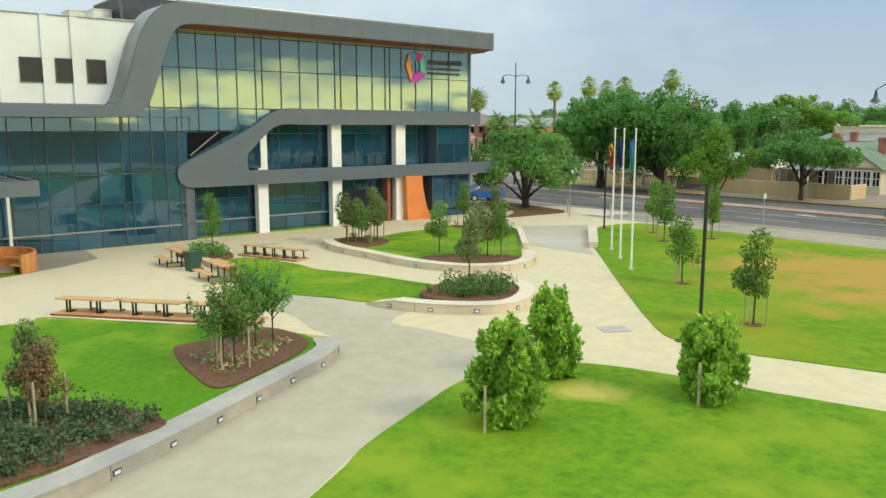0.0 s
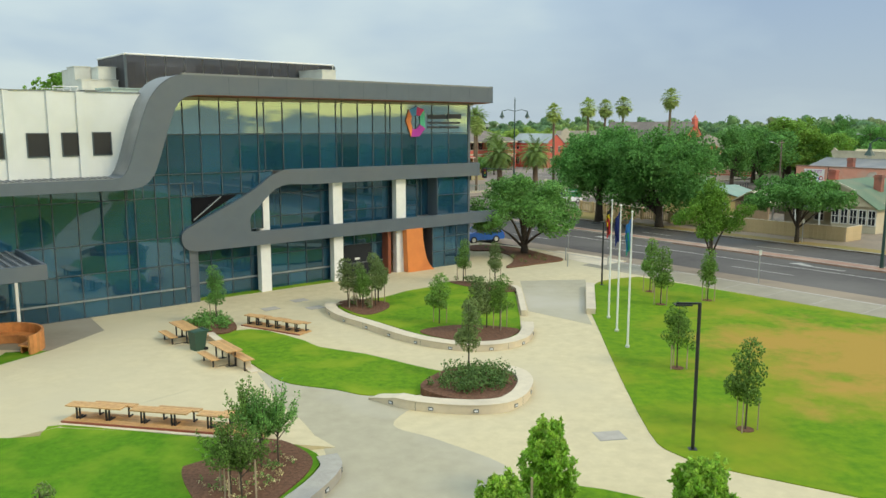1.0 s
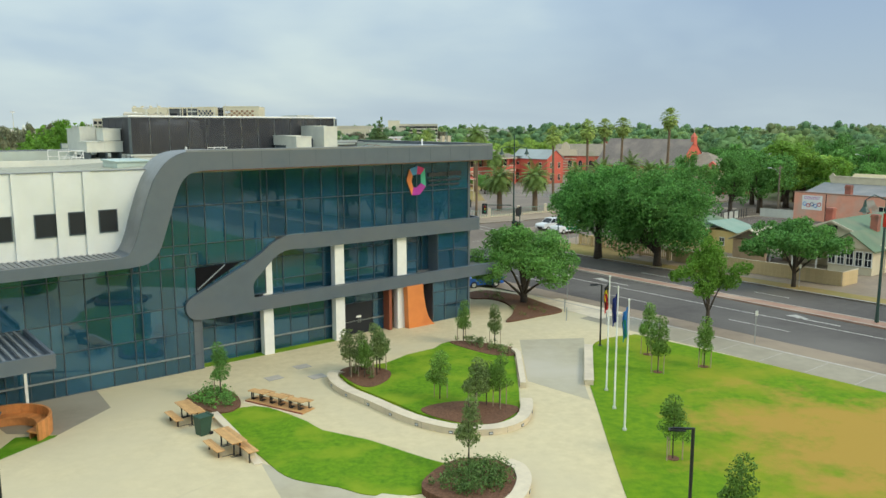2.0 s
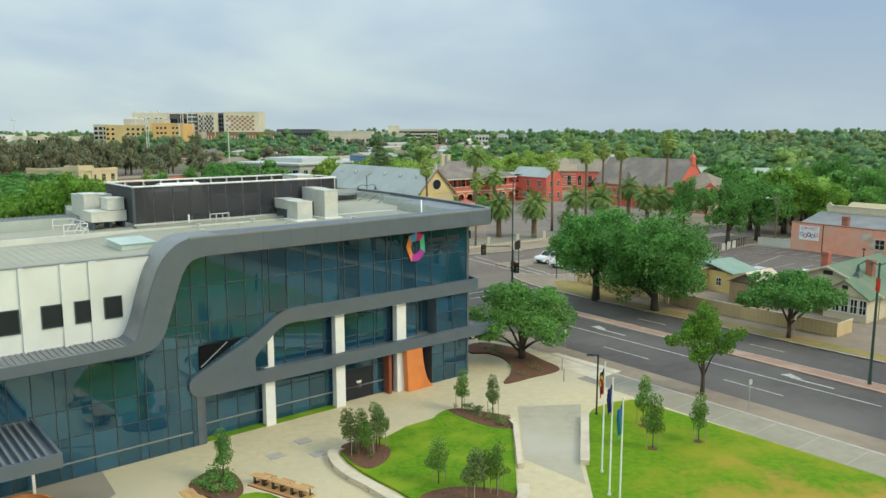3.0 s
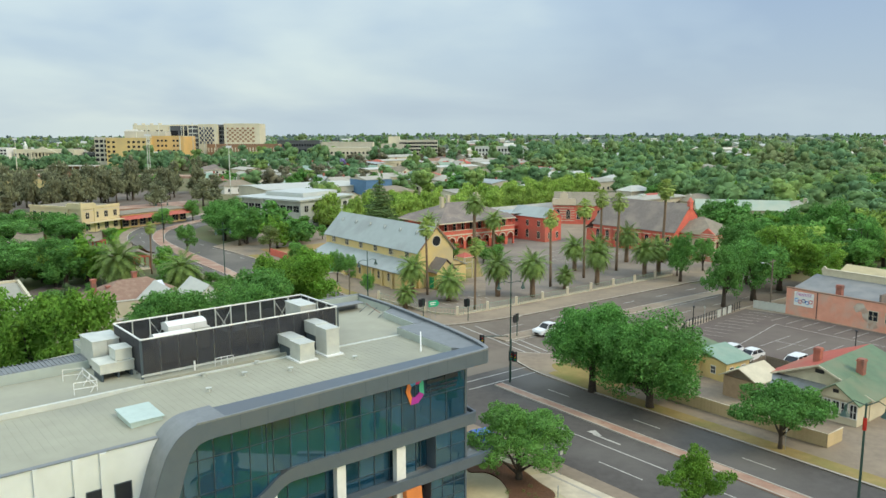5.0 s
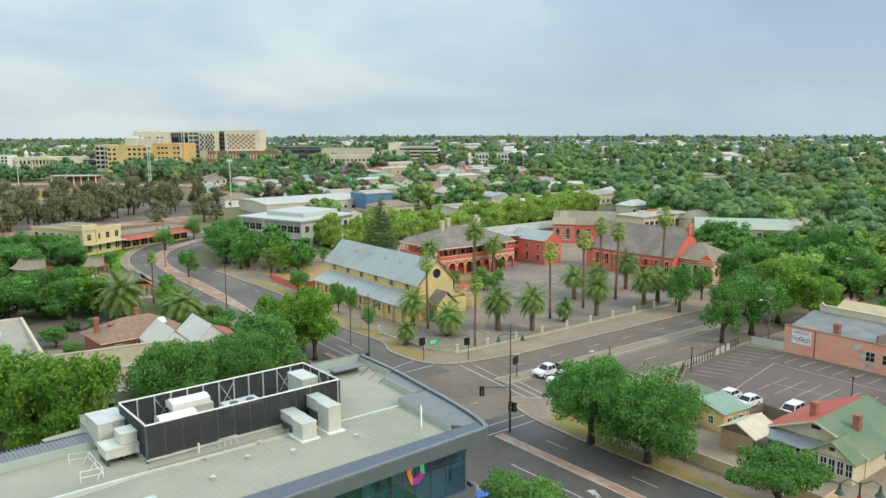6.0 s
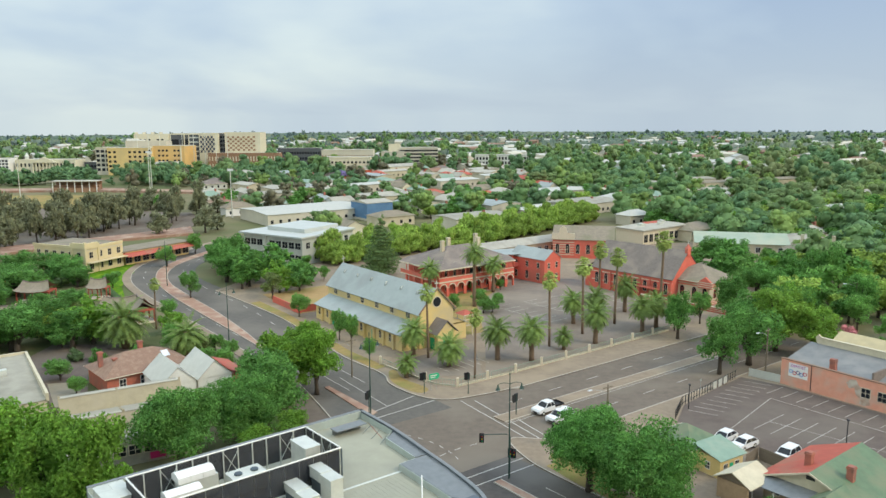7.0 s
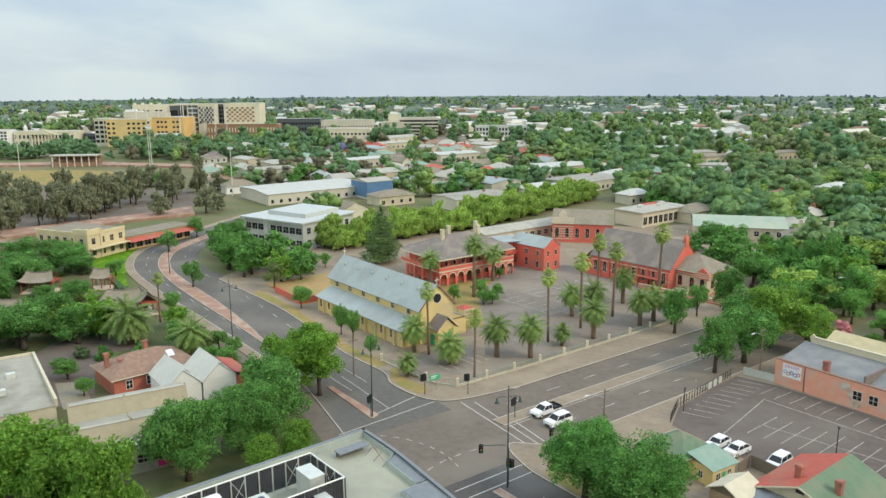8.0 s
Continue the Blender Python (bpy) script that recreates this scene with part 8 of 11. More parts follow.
def arcade(x0, x1, n, y, z0, z1):
    """A brick wall with round-headed arches, each with a pale rim."""
    w = (x1 - x0) / n
    for k in range(n):
        a, b = x0 + k * w, x0 + (k + 1) * w
        m, r_, sp = (a + b) / 2, w * 0.36, z1 - w * 0.36 - 0.45
        arch = [(m - r_, z0), (m - r_, sp)] + [(m - r_ * math.cos(j * 0.3927), sp + r_ * math.sin(j * 0.3927)) for j in range(1, 8)] + [(m + r_, sp), (m + r_, z0)]
        part("arch", Geo().prism([(a, z0)] + arch + [(b, z0), (b, z1), (a, z1)], y, y + 0.45, "y"), BRICK, school)
        rim = [(m - (r_ + 0.25) * math.cos(j * 0.3927), sp + (r_ + 0.25) * math.sin(j * 0.3927)) for j in range(9)] + [(m - r_ * math.cos(j * 0.3927), sp + r_ * math.sin(j * 0.3927)) for j in range(8, -1, -1)]
        part("arch_rim", Geo().prism(rim, y - 0.05, y, "y"), TRIM, school)


arcade(-SL / 2 - 2.6, SL / 2, 9, VY, 0.0, 3.6)
for k in range(10):
    x = -SL / 2 - 2.5 + 2.72 * k
    part("verandah_post", Geo().box(x - 0.1, VY + 0.02, 4.9, x + 0.1, VY + 0.2, 6.9), BRICK, school)
for k in range(5):
    yv = VY + 0.5 + 3.6 * k
    part("side_pier", Geo().box(-SL / 2 - 2.6, yv - 0.4, 0, -SL / 2 - 2.2, yv + 0.4, 3.7), BRICK, school)
    part("verandah_post", Geo().box(-SL / 2 - 2.55, yv - 0.1, 4.9, -SL / 2 - 2.4, yv + 0.1, 6.9), BRICK, school)
for k in range(8):
    for z in (0.9, 4.6):
        win(school, -SL / 2 + 1.6 + 2.7 * k, -SW / 2 - 0.02, z, 1.1, 2.0, "-y", TRIM)
# linking wing with balcony and the gabled brick block
wing = thing("school_wing", "red brick school wing with upper balcony", "school", pose(20.0, 219.5, 0.1, 0, 0, 20))
walls(wing, 11.0, 6.0, 7.0, BRICK)
part("roof", Geo().box(-5.8, -5.6, 7.0, 5.8, 3.2, 7.15), SLATEBLUE, wing)
part("balcony", Geo().box(-5.5, -5.4, 3.6, 5.5, -3.0, 3.85).box(-5.5, -5.4, 3.85, 5.5, -5.3, 4.8), BRICK, wing)
for k in range(5):
    part("post", Geo().box(-5.4 + 2.7 * k - 0.1, -5.4, 0, -5.4 + 2.7 * k + 0.1, -5.2, 7.0), BRICK, wing)
for k in range(4):
    win(wing, -4 + 2.6 * k, -3.02, 4.4, 1.0, 1.9, "-y", TRIM)
block = thing("school_block", "gabled red brick block with blue-grey tin roof", "school", pose(25.6, 214.0, 0.1, 0, 0, -48))
walls(block, 12.5, 6.6, 6.6, BRICK)
gable_roof(block, 12.5, 6.6, 6.6, 2.2, SLATEBLUE, 0.3, gable=BRICK)
for x in (-4.0, 0.0, 4.0):
    win(block, x, -3.32, 4.1, 0.8, 1.4, "-y", TRIM)
    win(block, x, -3.32, 0.9, 0.9, 1.7, "-y", TRIM, x == 0.0)
for y in (-1.6, 1.6):
    win(block, 6.27, y, 4.1, 0.8, 1.4, "+x", TRIM)
    win(block, 6.27, y, 0.9, 0.8, 1.5, "+x", TRIM)
t = thing("school_hall_grey", "red brick hall with ornate cream gable and grey roof", "hall", pose(46.0, 253.0, 0.1, 0, 0, -12))
walls(t, 19.0, 16.0, 6.0, BRICK)
gable_roof(t, 19.0, 16.0, 6.0, 3.4, SLATE2, 0.3, gable=TRIM)
part("gable_front", Geo().prism([(-9.8, 6.0), (-9.8, 8.0), (-7.6, 8.0), (-7.2, 9.6), (-6.2, 10.4), (-5.2, 9.6), (-4.8, 8.0), (-2.6, 8.0), (-2.6, 6.0)], -8.4, -8.0, "y"), TRIM, t, "curved cream parapet")
for k in range(6):
    win(t, -8 + 3.2 * k, -8.02, 1.6, 1.1, 2.4, "-y", TRIM, True)
for k in range(7):
    part("band", Geo().box(-9.5, -8.08, 1.0 + 0.8 * k, -2.8, -8.0, 1.2 + 0.8 * k), TRIM, t)
t = thing("long_shed", "long low school building with pale metal roof", "building", pose(24.0, 254.0, 0.1, 0, 0, 37))
walls(t, 34.0, 9.0, 3.6, CREAM2)
gable_roof(t, 34.0, 9.0, 3.6, 1.4, TINWHITE, 0.4, gable=CREAM2)
for k in range(11):
    win(t, -15.5 + 3.1 * k, -4.52, 1.0, 1.6, 1.4, "-y", WHITE)
t = thing("flat_block", "white flat-roofed school block", "building", pose(76.0, 282.0, 0.1, 0, 0, 38))
walls(t, 26.0, 12.0, 5.0, TRIM)
part("roof", Geo().box(-13.5, -6.5, 5.0, 13.5, 6.5, 5.4), TINWHITE, t)
for k in range(9):
    win(t, -11.5 + 2.9 * k, -6.02, 1.0, 1.9, 2.6, "-y", CREAM2)
for x, y, w in ((-5, 1, 2), (3, -1, 1.5), (8, 2, 2)):
    part("roof_unit", Geo().box(x, y, 5.4, x + w, y + w, 6.3), GALV, t)
t = thing("green_roof_hall", "wide hall with a pale green gabled tin roof", "hall", pose(98.0, 257.0, 0.1, 0, 0, -14))
walls(t, 28.0, 16.0, 4.0, CREAM2)
gable_roof(t, 28.0, 16.0, 4.0, 2.4, SAGE, 0.6, gable=CREAM2)
for k in range(8):
    win(t, -12 + 3.4 * k, -8.02, 1.2, 1.4, 1.6, "-y", WHITE)

t = thing("villa", "large house with brown hipped roof and pale chimneys", "house", pose(112.0, 232.0, 0.1, 0, 0, -20))
walls(t, 17.0, 13.0, 4.0, CREAM2)
rf = hip_roof(t, 17.0, 13.0, 4.0, 3.6, SLATE2, 0.7)
for x, y in ((-4.0, 1.5), (1.0, -2.0), (4.5, 1.0)):
    chimney(rf, x, y, 5.6, 9.0, CREAM2, 0.9)
for k in range(5):
    win(t, -6.6 + 3.3 * k, -6.52, 1.1, 1.2, 1.7, "-y", WHITE)
t = thing("villa", "white-roofed house behind the brown-roofed one", "house", pose(118.0, 252.0, 0.1, 0, 0, -20))
walls(t, 20.0, 12.0, 4.2, WHITE)
hip_roof(t, 20.0, 12.0, 4.2, 2.4, TINWHITE, 0.7)
for k in range(5):
    win(t, -7.6 + 3.6 * k, -6.02, 1.1, 1.2, 1.7, "-y", WHITE)

# chapel hall with steep slate roof, and the stucco lodge beside it
hall = thing("slate_hall", "red brick hall with a steep slate roof", "hall", pose(52.4, 199.5, 0.1, 0, 0, -48))
walls(hall, 24.0, 13.0, 5.6, BRICK)
gable_roof(hall, 24.0, 13.0, 5.6, 6.2, SLATE, 0.3, gable=BRICK)
for k in range(8):
    x = -10.4 + 2.95 * k
    win(hall, x, -6.52, 1.6, 0.9, 2.2, "-y", TRIM, True)
    part("buttress", Geo().box(x + 1.25, -7.0, 0, x + 1.7, -6.48, 4.6), BRICK, hall)
for z in (2.2, 4.4):
    part("band", Geo().box(-12.0, -6.56, z, 12.0, -6.48, z + 0.2), TRIM, hall)
part("annex_wall", Geo().box(-14.5, -6.0, 0, -12.0, 2.0, 4.0), BRICK, hall)
part("annex_roof", Geo().add([(-15.0, -6.4, 4.0), (-12.0, -6.4, 6.6), (-12.0, 2.4, 6.6), (-15.0, 2.4, 4.0)], [(0, 1, 2, 3)]), SLATE, hall)
part("bell_cote", Geo().box(11.6, -0.7, 10.6, 12.4, 0.7, 12.4).add([(11.5, -0.8, 12.4), (12.5, -0.8, 12.4), (12.5, 0.8, 12.4), (11.5, 0.8, 12.4), (12, 0, 13.6)], [(0, 1, 4), (1, 2, 4), (2, 3, 4), (3, 0, 4)]), BRICK, hall, "small brick bell-cote")
part("cross", Geo().box(11.95, -0.05, 13.4, 12.05, 0.05, 14.6).box(11.95, -0.3, 14.1, 12.05, 0.3, 14.2), GALV, hall)
part("awning", Geo().box(3.0, -8.4, 2.7, 10.0, -6.5, 2.85), REDROOF, hall)
lodge = thing("lodge", "cream stucco lodge with arched windows and mossy roof", "house", pose(63.3, 190.0, 0.1, 0, 0, -48))
walls(lodge, 12.0, 11.0, 5.4, CREAM2)
rf = hip_roof(lodge, 12.0, 11.0, 5.4, 3.4, SLATE2, 0.5)
chimney(rf, -4.6, -3.0, 6.0, 9.6)
for x in (-4.2, -1.2, 2.0, 4.8):
    win(lodge, x, -5.52, 1.6, 1.0, 1.9, "-y", BRICK, True)
for y in (-3, 0, 3):
    win(lodge, 6.02, y, 1.6, 1.0, 1.9, "+x", BRICK)
part("plinth", Geo().box(-6.1, -5.6, 0, 6.1, 5.6, 1.0), BRICK, lodge)
for z in (0.28, 0.72, 4.3, 4.9):
    part("band", Geo().box(-6.14, -5.64, z, 6.14, 5.64, z + 0.2), (TRIM, BRICK)[z > 4], lodge)
for z in (4.5, 5.0, 5.5):
    part("gable_band", Geo().box(3.38, -6.44, z, 7.02, -5.86, z + 0.2), TRIM, lodge)
part("steps", Geo().box(-2.0, -8.2, 0, 1.6, -5.6, 0.5).box(-1.8, -7.4, 0.5, 1.4, -5.6, 0.9), TRIM, lodge)
part("porch_gable", Geo().prism([(3.4, 4.2), (3.4, 5.6), (5.2, 7.0), (7.0, 5.6), (7.0, 4.2)], -6.4, -5.9, "y"), BRICK, lodge)
wallp = thing("boundary_wall", "low red brick boundary wall with pale coping", "wall", pose(58.0, 180.5, 0.1, 0, 0, -46))
part("wall_body", Geo().box(-13, -0.2, 0, 13, 0.2, 1.1), BRICK, wallp)
part("coping", Geo().box(-13, -0.28, 1.1, 13, 0.28, 1.25), TRIM, wallp)
for z in (0.3, 0.7):
    part("band", Geo().box(-13.01, -0.22, z, 13.01, 0.22, z + 0.14), TRIM, wallp)

SHOPROOF = mat("blue_grey_sheet_roof", (0.215, 0.215, 0.21), (0.175, 0.175, 0.172), 0.6, scale=0.8, c3=(0.25, 0.24, 0.225), big_scale=0.3)
CREAMTIN = mat("cream_tin_roof", (0.52, 0.43, 0.24), (0.44, 0.36, 0.20), 0.6, scale=0.8, c3=(0.40, 0.33, 0.20), big_scale=0.25)
FLAKED = mat("flaked_plaster", (0.50, 0.40, 0.31), (0.40, 0.24, 0.18), 0.9, scale=2.4, bump=0.3, c3=(0.56, 0.50, 0.42), big_scale=0.8)
# salmon shop with its painted sign wall
shop = thing("dental_surgery", "salmon painted brick shop with a grey roof", "shop", pose(62.6, 120.2, 0.1, 0, 0, -54))
part("side_wall", Geo().box(-9.0, -0.2, 0, 26.0, 0.2, 4.4), PINK, shop, "salmon side wall with worn patches")
part("wall_coping", Geo().box(-9.1, -0.26, 4.4, 26.0, 0.26, 4.55), TERRA, shop)
part("rear_wall", Geo().box(-9.0, 0.2, 0, -8.7, 9.0, 3.6).box(-8.7, 8.7, 0, 26, 9.0, 3.6), PINK, shop)
part("roof", Geo().add([(-9.2, 0.2, 3.6), (26, 0.2, 3.6), (26, 9.2, 5.6), (-9.2, 9.2, 5.6)], [(0, 1, 2, 3)]), SHOPROOF, shop)
part("rear_parapet", Geo().box(-7.4, 9.1, 3.6, 26, 9.45, 6.6).box(-7.5, 9.0, 6.6, 26, 9.55, 6.75), CREAM2, shop, "cream rendered parapet behind the roof")
part("parapet_scroll", Geo().prism([(-9.0, 3.8), (-7.4, 3.8), (-7.4, 6.7), (-7.9, 7.2), (-8.4, 6.6), (-8.1, 5.6), (-8.7, 5.0)], 9.1, 9.45, "y"), CREAM2, shop)
part("roof_valley", Geo().box(5.6, 0.2, 4.1, 5.9, 9.0, 5.65), SLATE, shop)
part("chimney", Geo().box(-1.6, 1.2, 3.6, -0.7, 2.0, 5.9).box(-1.68, 1.12, 5.5, -0.62, 2.08, 5.65), CHIMNEY, shop)
part("plaster_patch", Geo().prism([(2.6, 3.9), (2.0, 3.2), (2.5, 2.4), (3.3, 2.7), (3.6, 1.6), (4.4, 1.2), (4.2, 0.3), (5.0, 0.2), (5.9, 0.6), (5.6, 1.5), (4.9, 1.9), (4.3, 2.9), (3.9, 3.3), (3.5, 4.0)], -0.215, -0.2, "y"), FLAKED, shop, "bare pale plaster patch")
part("down_pipe", Geo().tube([(-3.7, -0.26, 0), (-3.7, -0.26, 4.4)], 0.06, 6), BLACK, shop)
for x in (5.1, 7.6, 10.6):
    win(shop, x, -0.2, 1.6, 1.3, 1.4, "-y", TRIM)
board = thing("shop_sign", "white painted sign board with lettering and rings", "sign", pose(62.6, 120.2, 0.1, 0, 0, -54))
part("board", Geo().box(-7.6, -0.27, 1.75, -4.3, -0.215, 4.05), WHITE, board)
tx = bpy.data.curves.new("sign_text", "FONT")
tx.body, tx.size, tx.extrude, tx.align_x = "DENTIST", 0.66, 0.01, "CENTER"
tx.materials.append(LOGO5)
ob = new("lettering", tx)
ob.parent = board
ob.matrix_local = pose(-5.95, -0.285, 3.42, 90, 0, 0)
for k, m_ in enumerate((LOGO2, FLAGR, FLAGB, FLAGS, FLAGR)):
    c = []
    cx_, cz_ = -7.15 + 0.6 * k, 2.65 - (0.22 if k % 2 else 0)
    ring = [(cx_ + 0.34 * math.cos(j * 0.5236), cz_ + 0.34 * math.sin(j * 0.5236)) for j in range(13)] + [(cx_ + 0.22 * math.cos(j * 0.5236), cz_ + 0.22 * math.sin(j * 0.5236)) for j in range(12, -1, -1)]
    part("ring", Geo().prism(ring, -0.285, -0.27, "y"), m_, board)
t = thing("shop_front_building", "brick shop with a cream painted tin roof", "shop", pose(79.8, 122.8, 0.1, 0, 0, -54))
walls(t, 30.0, 10.0, 4.6, BRICK)
gable_roof(t, 30.0, 10.0, 4.6, 2.2, CREAMTIN, 0.3, gable=BRICK)
part("parapet", Geo().box(-15.4, -5.6, 4.2, 15.0, -5.2, 5.4), CREAM2, t)
chimney(t, 2.0, 3.0, 5.6, 8.4)

# yellow cottage, carport, and gabled house along the main street
COT = Matrix.LocRotScale((35.4, 94.5, 0.1), Euler((0, 0, radians(33))), (0.74, 0.74, 0.85))
t = thing("yellow_cottage", "yellow weatherboard cottage with green tin roofs", "house", COT)
walls(t, 6.0, 5.0, 3.0, CREAMB)
part("roof", Geo().add([(-3.5, -3.0, 2.9), (3.5, -3.0, 2.9), (3.5, 2.8, 4.1), (-3.5, 2.8, 4.1), (-3.5, -3.0, 3.0), (3.5, -3.0, 3.0), (3.5, 2.8, 4.2), (-3.5, 2.8, 4.2)], [(0, 3, 2, 1), (4, 5, 6, 7), (0, 1, 5, 4), (1, 2, 6, 5), (2, 3, 7, 6), (3, 0, 4, 7)]), TEALROOF, t, "pale green lean-to roof")
for x in (-1.6, 1.4):
    win(t, x, -2.52, 1.0, 0.9, 1.1, "-y", WHITE)
win(t, 3.02, 0.0, 1.0, 0.8, 1.0, "+x", WHITE)
win(t, -3.02, 0.0, 1.0, 0.8, 1.0, "-x", WHITE)
part("door", Geo().box(-0.5, -2.56, 0, 0.4, -2.5, 2.05), SIGNG, t)
part("rear_wall", Geo().box(-4.5, 2.5, 0, 3.6, 11.0, 3.2), CREAMB, t)
hip_roof(t, 8.1, 8.6, 3.3, 2.2, GREENROOF, 0.5, "main_roof", -0.45, 6.8)
TANW = mat("tan_board_wall", (0.42, 0.30, 0.19), (0.34, 0.24, 0.15), 0.85, scale=2)
t = thing("carport", "timber carport with a cream tin gable roof", "shed", pose(35.9, 87.6, 0.1, 0, 0, 38))
part("wall", Geo().box(-2.4, 1.8, 0, 2.4, 2.0, 2.4).box(-2.4, -2.0, 0, -2.2, 1.8, 2.4), TANW, t)
for x, y in ((2.3, -1.9), (-2.3, -1.9), (2.3, 1.8)):
    part("post", Geo().box(x - 0.08, y - 0.08, 0, x + 0.08, y + 0.08, 2.5), WOODPOLE, t)
gable_roof(t, 4.6, 4.2, 2.5, 1.1, CREAM2, 0.4, gable=WOODPOLE)
t = thing("street_house", "cream weatherboard house, roof half red half green, red chimneys", "house", pose(46.5, 87.2, 0.1, 0, 0, 39))
walls(t, 12.0, 11.0, 2.7, CREAM2)
for sgn, m_, nm in ((1, REDROOF, "red_roof_slope"), (-1, GREENROOF, "green_roof_slope")):
    e = [(-6.6, sgn * 6.2, 2.45), (6.6, sgn * 6.2, 2.45), (6.6, 0, 4.95), (-6.6, 0, 4.95)]
    part(nm, Geo().add(e + [(x, y, z + 0.12) for x, y, z in e], [(0, 1, 2, 3), (4, 5, 6, 7), (0, 1, 5, 4), (1, 2, 6, 5), (2, 3, 7, 6), (3, 0, 4, 7)]), m_, t)
for sx in (-6.0, 6.0):
    part("gable", Geo().add([(sx - 0.1, -5.5, 2.7), (sx - 0.1, 5.5, 2.7), (sx - 0.1, 0, 4.93), (sx + 0.1, -5.5, 2.7), (sx + 0.1, 5.5, 2.7), (sx + 0.1, 0, 4.93)], [(0, 1, 2), (3, 5, 4), (0, 3, 4, 1), (1, 4, 5, 2), (2, 5, 3, 0)]), CREAM2, t)
for sgn in (1, -1):
    part("barge_board", Geo().add([(-6.68, sgn * 6.2, 2.35), (-6.68, 0, 4.87), (-6.68, 0, 5.07), (-6.68, sgn * 6.2, 2.57), (-6.6, sgn * 6.2, 2.35), (-6.6, 0, 4.87), (-6.6, 0, 5.07), (-6.6, sgn * 6.2, 2.57)], [(0, 1, 2, 3), (7, 6, 5, 4), (0, 4, 5, 1), (2, 6, 7, 3)]), TRIM, t)
part("wing_wall", Geo().box(-8.8, -5.4, 0, -5.9, -1.0, 2.7), CREAM2, t)
gable_roof(t, 3.6, 4.4, 2.7, 1.5, GREENROOF, 0.4, "wing_roof", -7.2, -3.2, gable=CREAM2)
part("verandah_roof", Geo().add([(-8.6, -0.9, 2.25), (-6.0, -0.9, 2.9), (-6.0, 5.8, 2.9), (-8.6, 5.8, 2.25), (-8.6, -0.9, 2.15), (-8.6, 5.8, 2.15)], [(0, 1, 2, 3), (0, 3, 5, 4)]), ROOFGREY, t, "grey tin verandah roof")
for y in (0.4, 3.0, 5.6):
    part("verandah_post", Geo().box(-8.5, y - 0.07, 0, -8.36, y + 0.07, 2.25), WHITE, t)
for k in range(5):
    win(t, -8.82, -5.0 + 0.9 * k, 0.9, 0.6, 1.4, "-x", WHITE)
for y in (1.6, 4.0):
    win(t, -6.02, y, 0.7, 0.9, 1.4, "-x", WHITE)
for x in (-1.0, 2.2, 4.6):
    win(t, x, -5.52, 0.9, 0.8, 1.3, "-y", WHITE)
part("gable_vent", Geo().box(-6.16, -0.5, 4.0, -6.1, 0.5, 4.45), BLACK, t)
part("wing_vent", Geo().box(-9.14, -3.5, 3.3, -8.98, -2.9, 3.7), BLACK, t)
for x, y, z in ((-3.1, 1.7, 6.0), (-2.4, -2.8, 5.6)):
    part("chimney", Geo().box(x - 0.38, y - 0.38, 3.2, x + 0.38, y + 0.38, z).box(x - 0.46, y - 0.46, z - 0.3, x + 0.46, y + 0.46, z - 0.14), CHIMNEY, t)
t = thing("green_shed", "low house with bright green tin roof", "house", pose(66.5, 91.5, 0.1, 0, 0, 36))
walls(t, 10.0, 7.0, 3.0, CREAM2)
hip_roof(t, 10.0, 7.0, 3.0, 1.8, TEALROOF, 0.4)
for x in (-2.5, 1.0):
    win(t, x, -3.52, 1.0, 1.2, 1.0, "-y", WHITE)

TANF = mat("tan_fence_paint", (0.60, 0.46, 0.26), (0.52, 0.39, 0.21), 0.8, scale=3, obvar=0.06)
# cream fence with slotted panels, then palings
t = thing("street_fence", "cream timber fence with slotted panels along the footpath", "fence")
run = [(17.6, 99.6), (25.6, 86.8)]
for x, y, a in along(run, 0.30):
    ob = part("picket", Geo().box(-0.09, -0.03, 0.1, 0.09, 0.03, 1.15), TANF, t)
    ob.matrix_local = pose(x, y, 0.1, 0, 0, math.degrees(a))
for x, y, a in along(run, 2.1):
    ob = part("post", Geo().box(-0.14, -0.14, 0, 0.14, 0.14, 1.4), TANF, t)
    ob.matrix_local = pose(x, y, 0.1, 0, 0, math.degrees(a))
for z in (0.15, 1.15):
    part("rail", Geo().strip(run, offset(run, 0.1), 0.1 + z, 0.25 + z), TANF, t)
t = thing("paling_fence", "tan timber paling fence along the footpath", "fence")
run = [(25.8, 86.5), (31.5, 79.4), (37.6, 72.4), (40.0, 74.2)]
for x, y, a in along(run, 0.42):
    ob = part("paling", Geo().box(-0.2, -0.03, 0.0, 0.2, 0.03, 1.35), TANF, t)
    ob.matrix_local = pose(x, y, 0.1, 0, 0, math.degrees(a))
part("cap_rail", Geo().strip(run, offset(run, 0.12), 1.43, 1.5), TRIM, t)
t = thing("yard_fence", "brown paling fence behind the carport", "fence")
run = [(39.2, 95.2), (41.6, 97.6), (44.2, 93.6), (48.5, 95.4)]
for x, y, a in along(run, 0.42):
    ob = part("paling", Geo().box(-0.2, -0.03, 0.0, 0.2, 0.03, 1.8), WOODPOLE, t)
    ob.matrix_local = pose(x, y, 0.1, 0, 0, math.degrees(a))
t = thing("lot_fence", "black steel fence along the car park", "fence")
run = [(34.8, 111.5), (37.4, 117.0), (45.4, 124.8), (51.0, 130.4)]
for x, y, a in along(run, 0.9):
    part("post", Geo().box(x - 0.04, y - 0.04, 0.1, x + 0.04, y + 0.04, 1.6), BLACK, t)
for z in (0.5, 1.5):
    part("rail", Geo().strip(run, offset(run, 0.05), z, z + 0.06), BLACK, t)
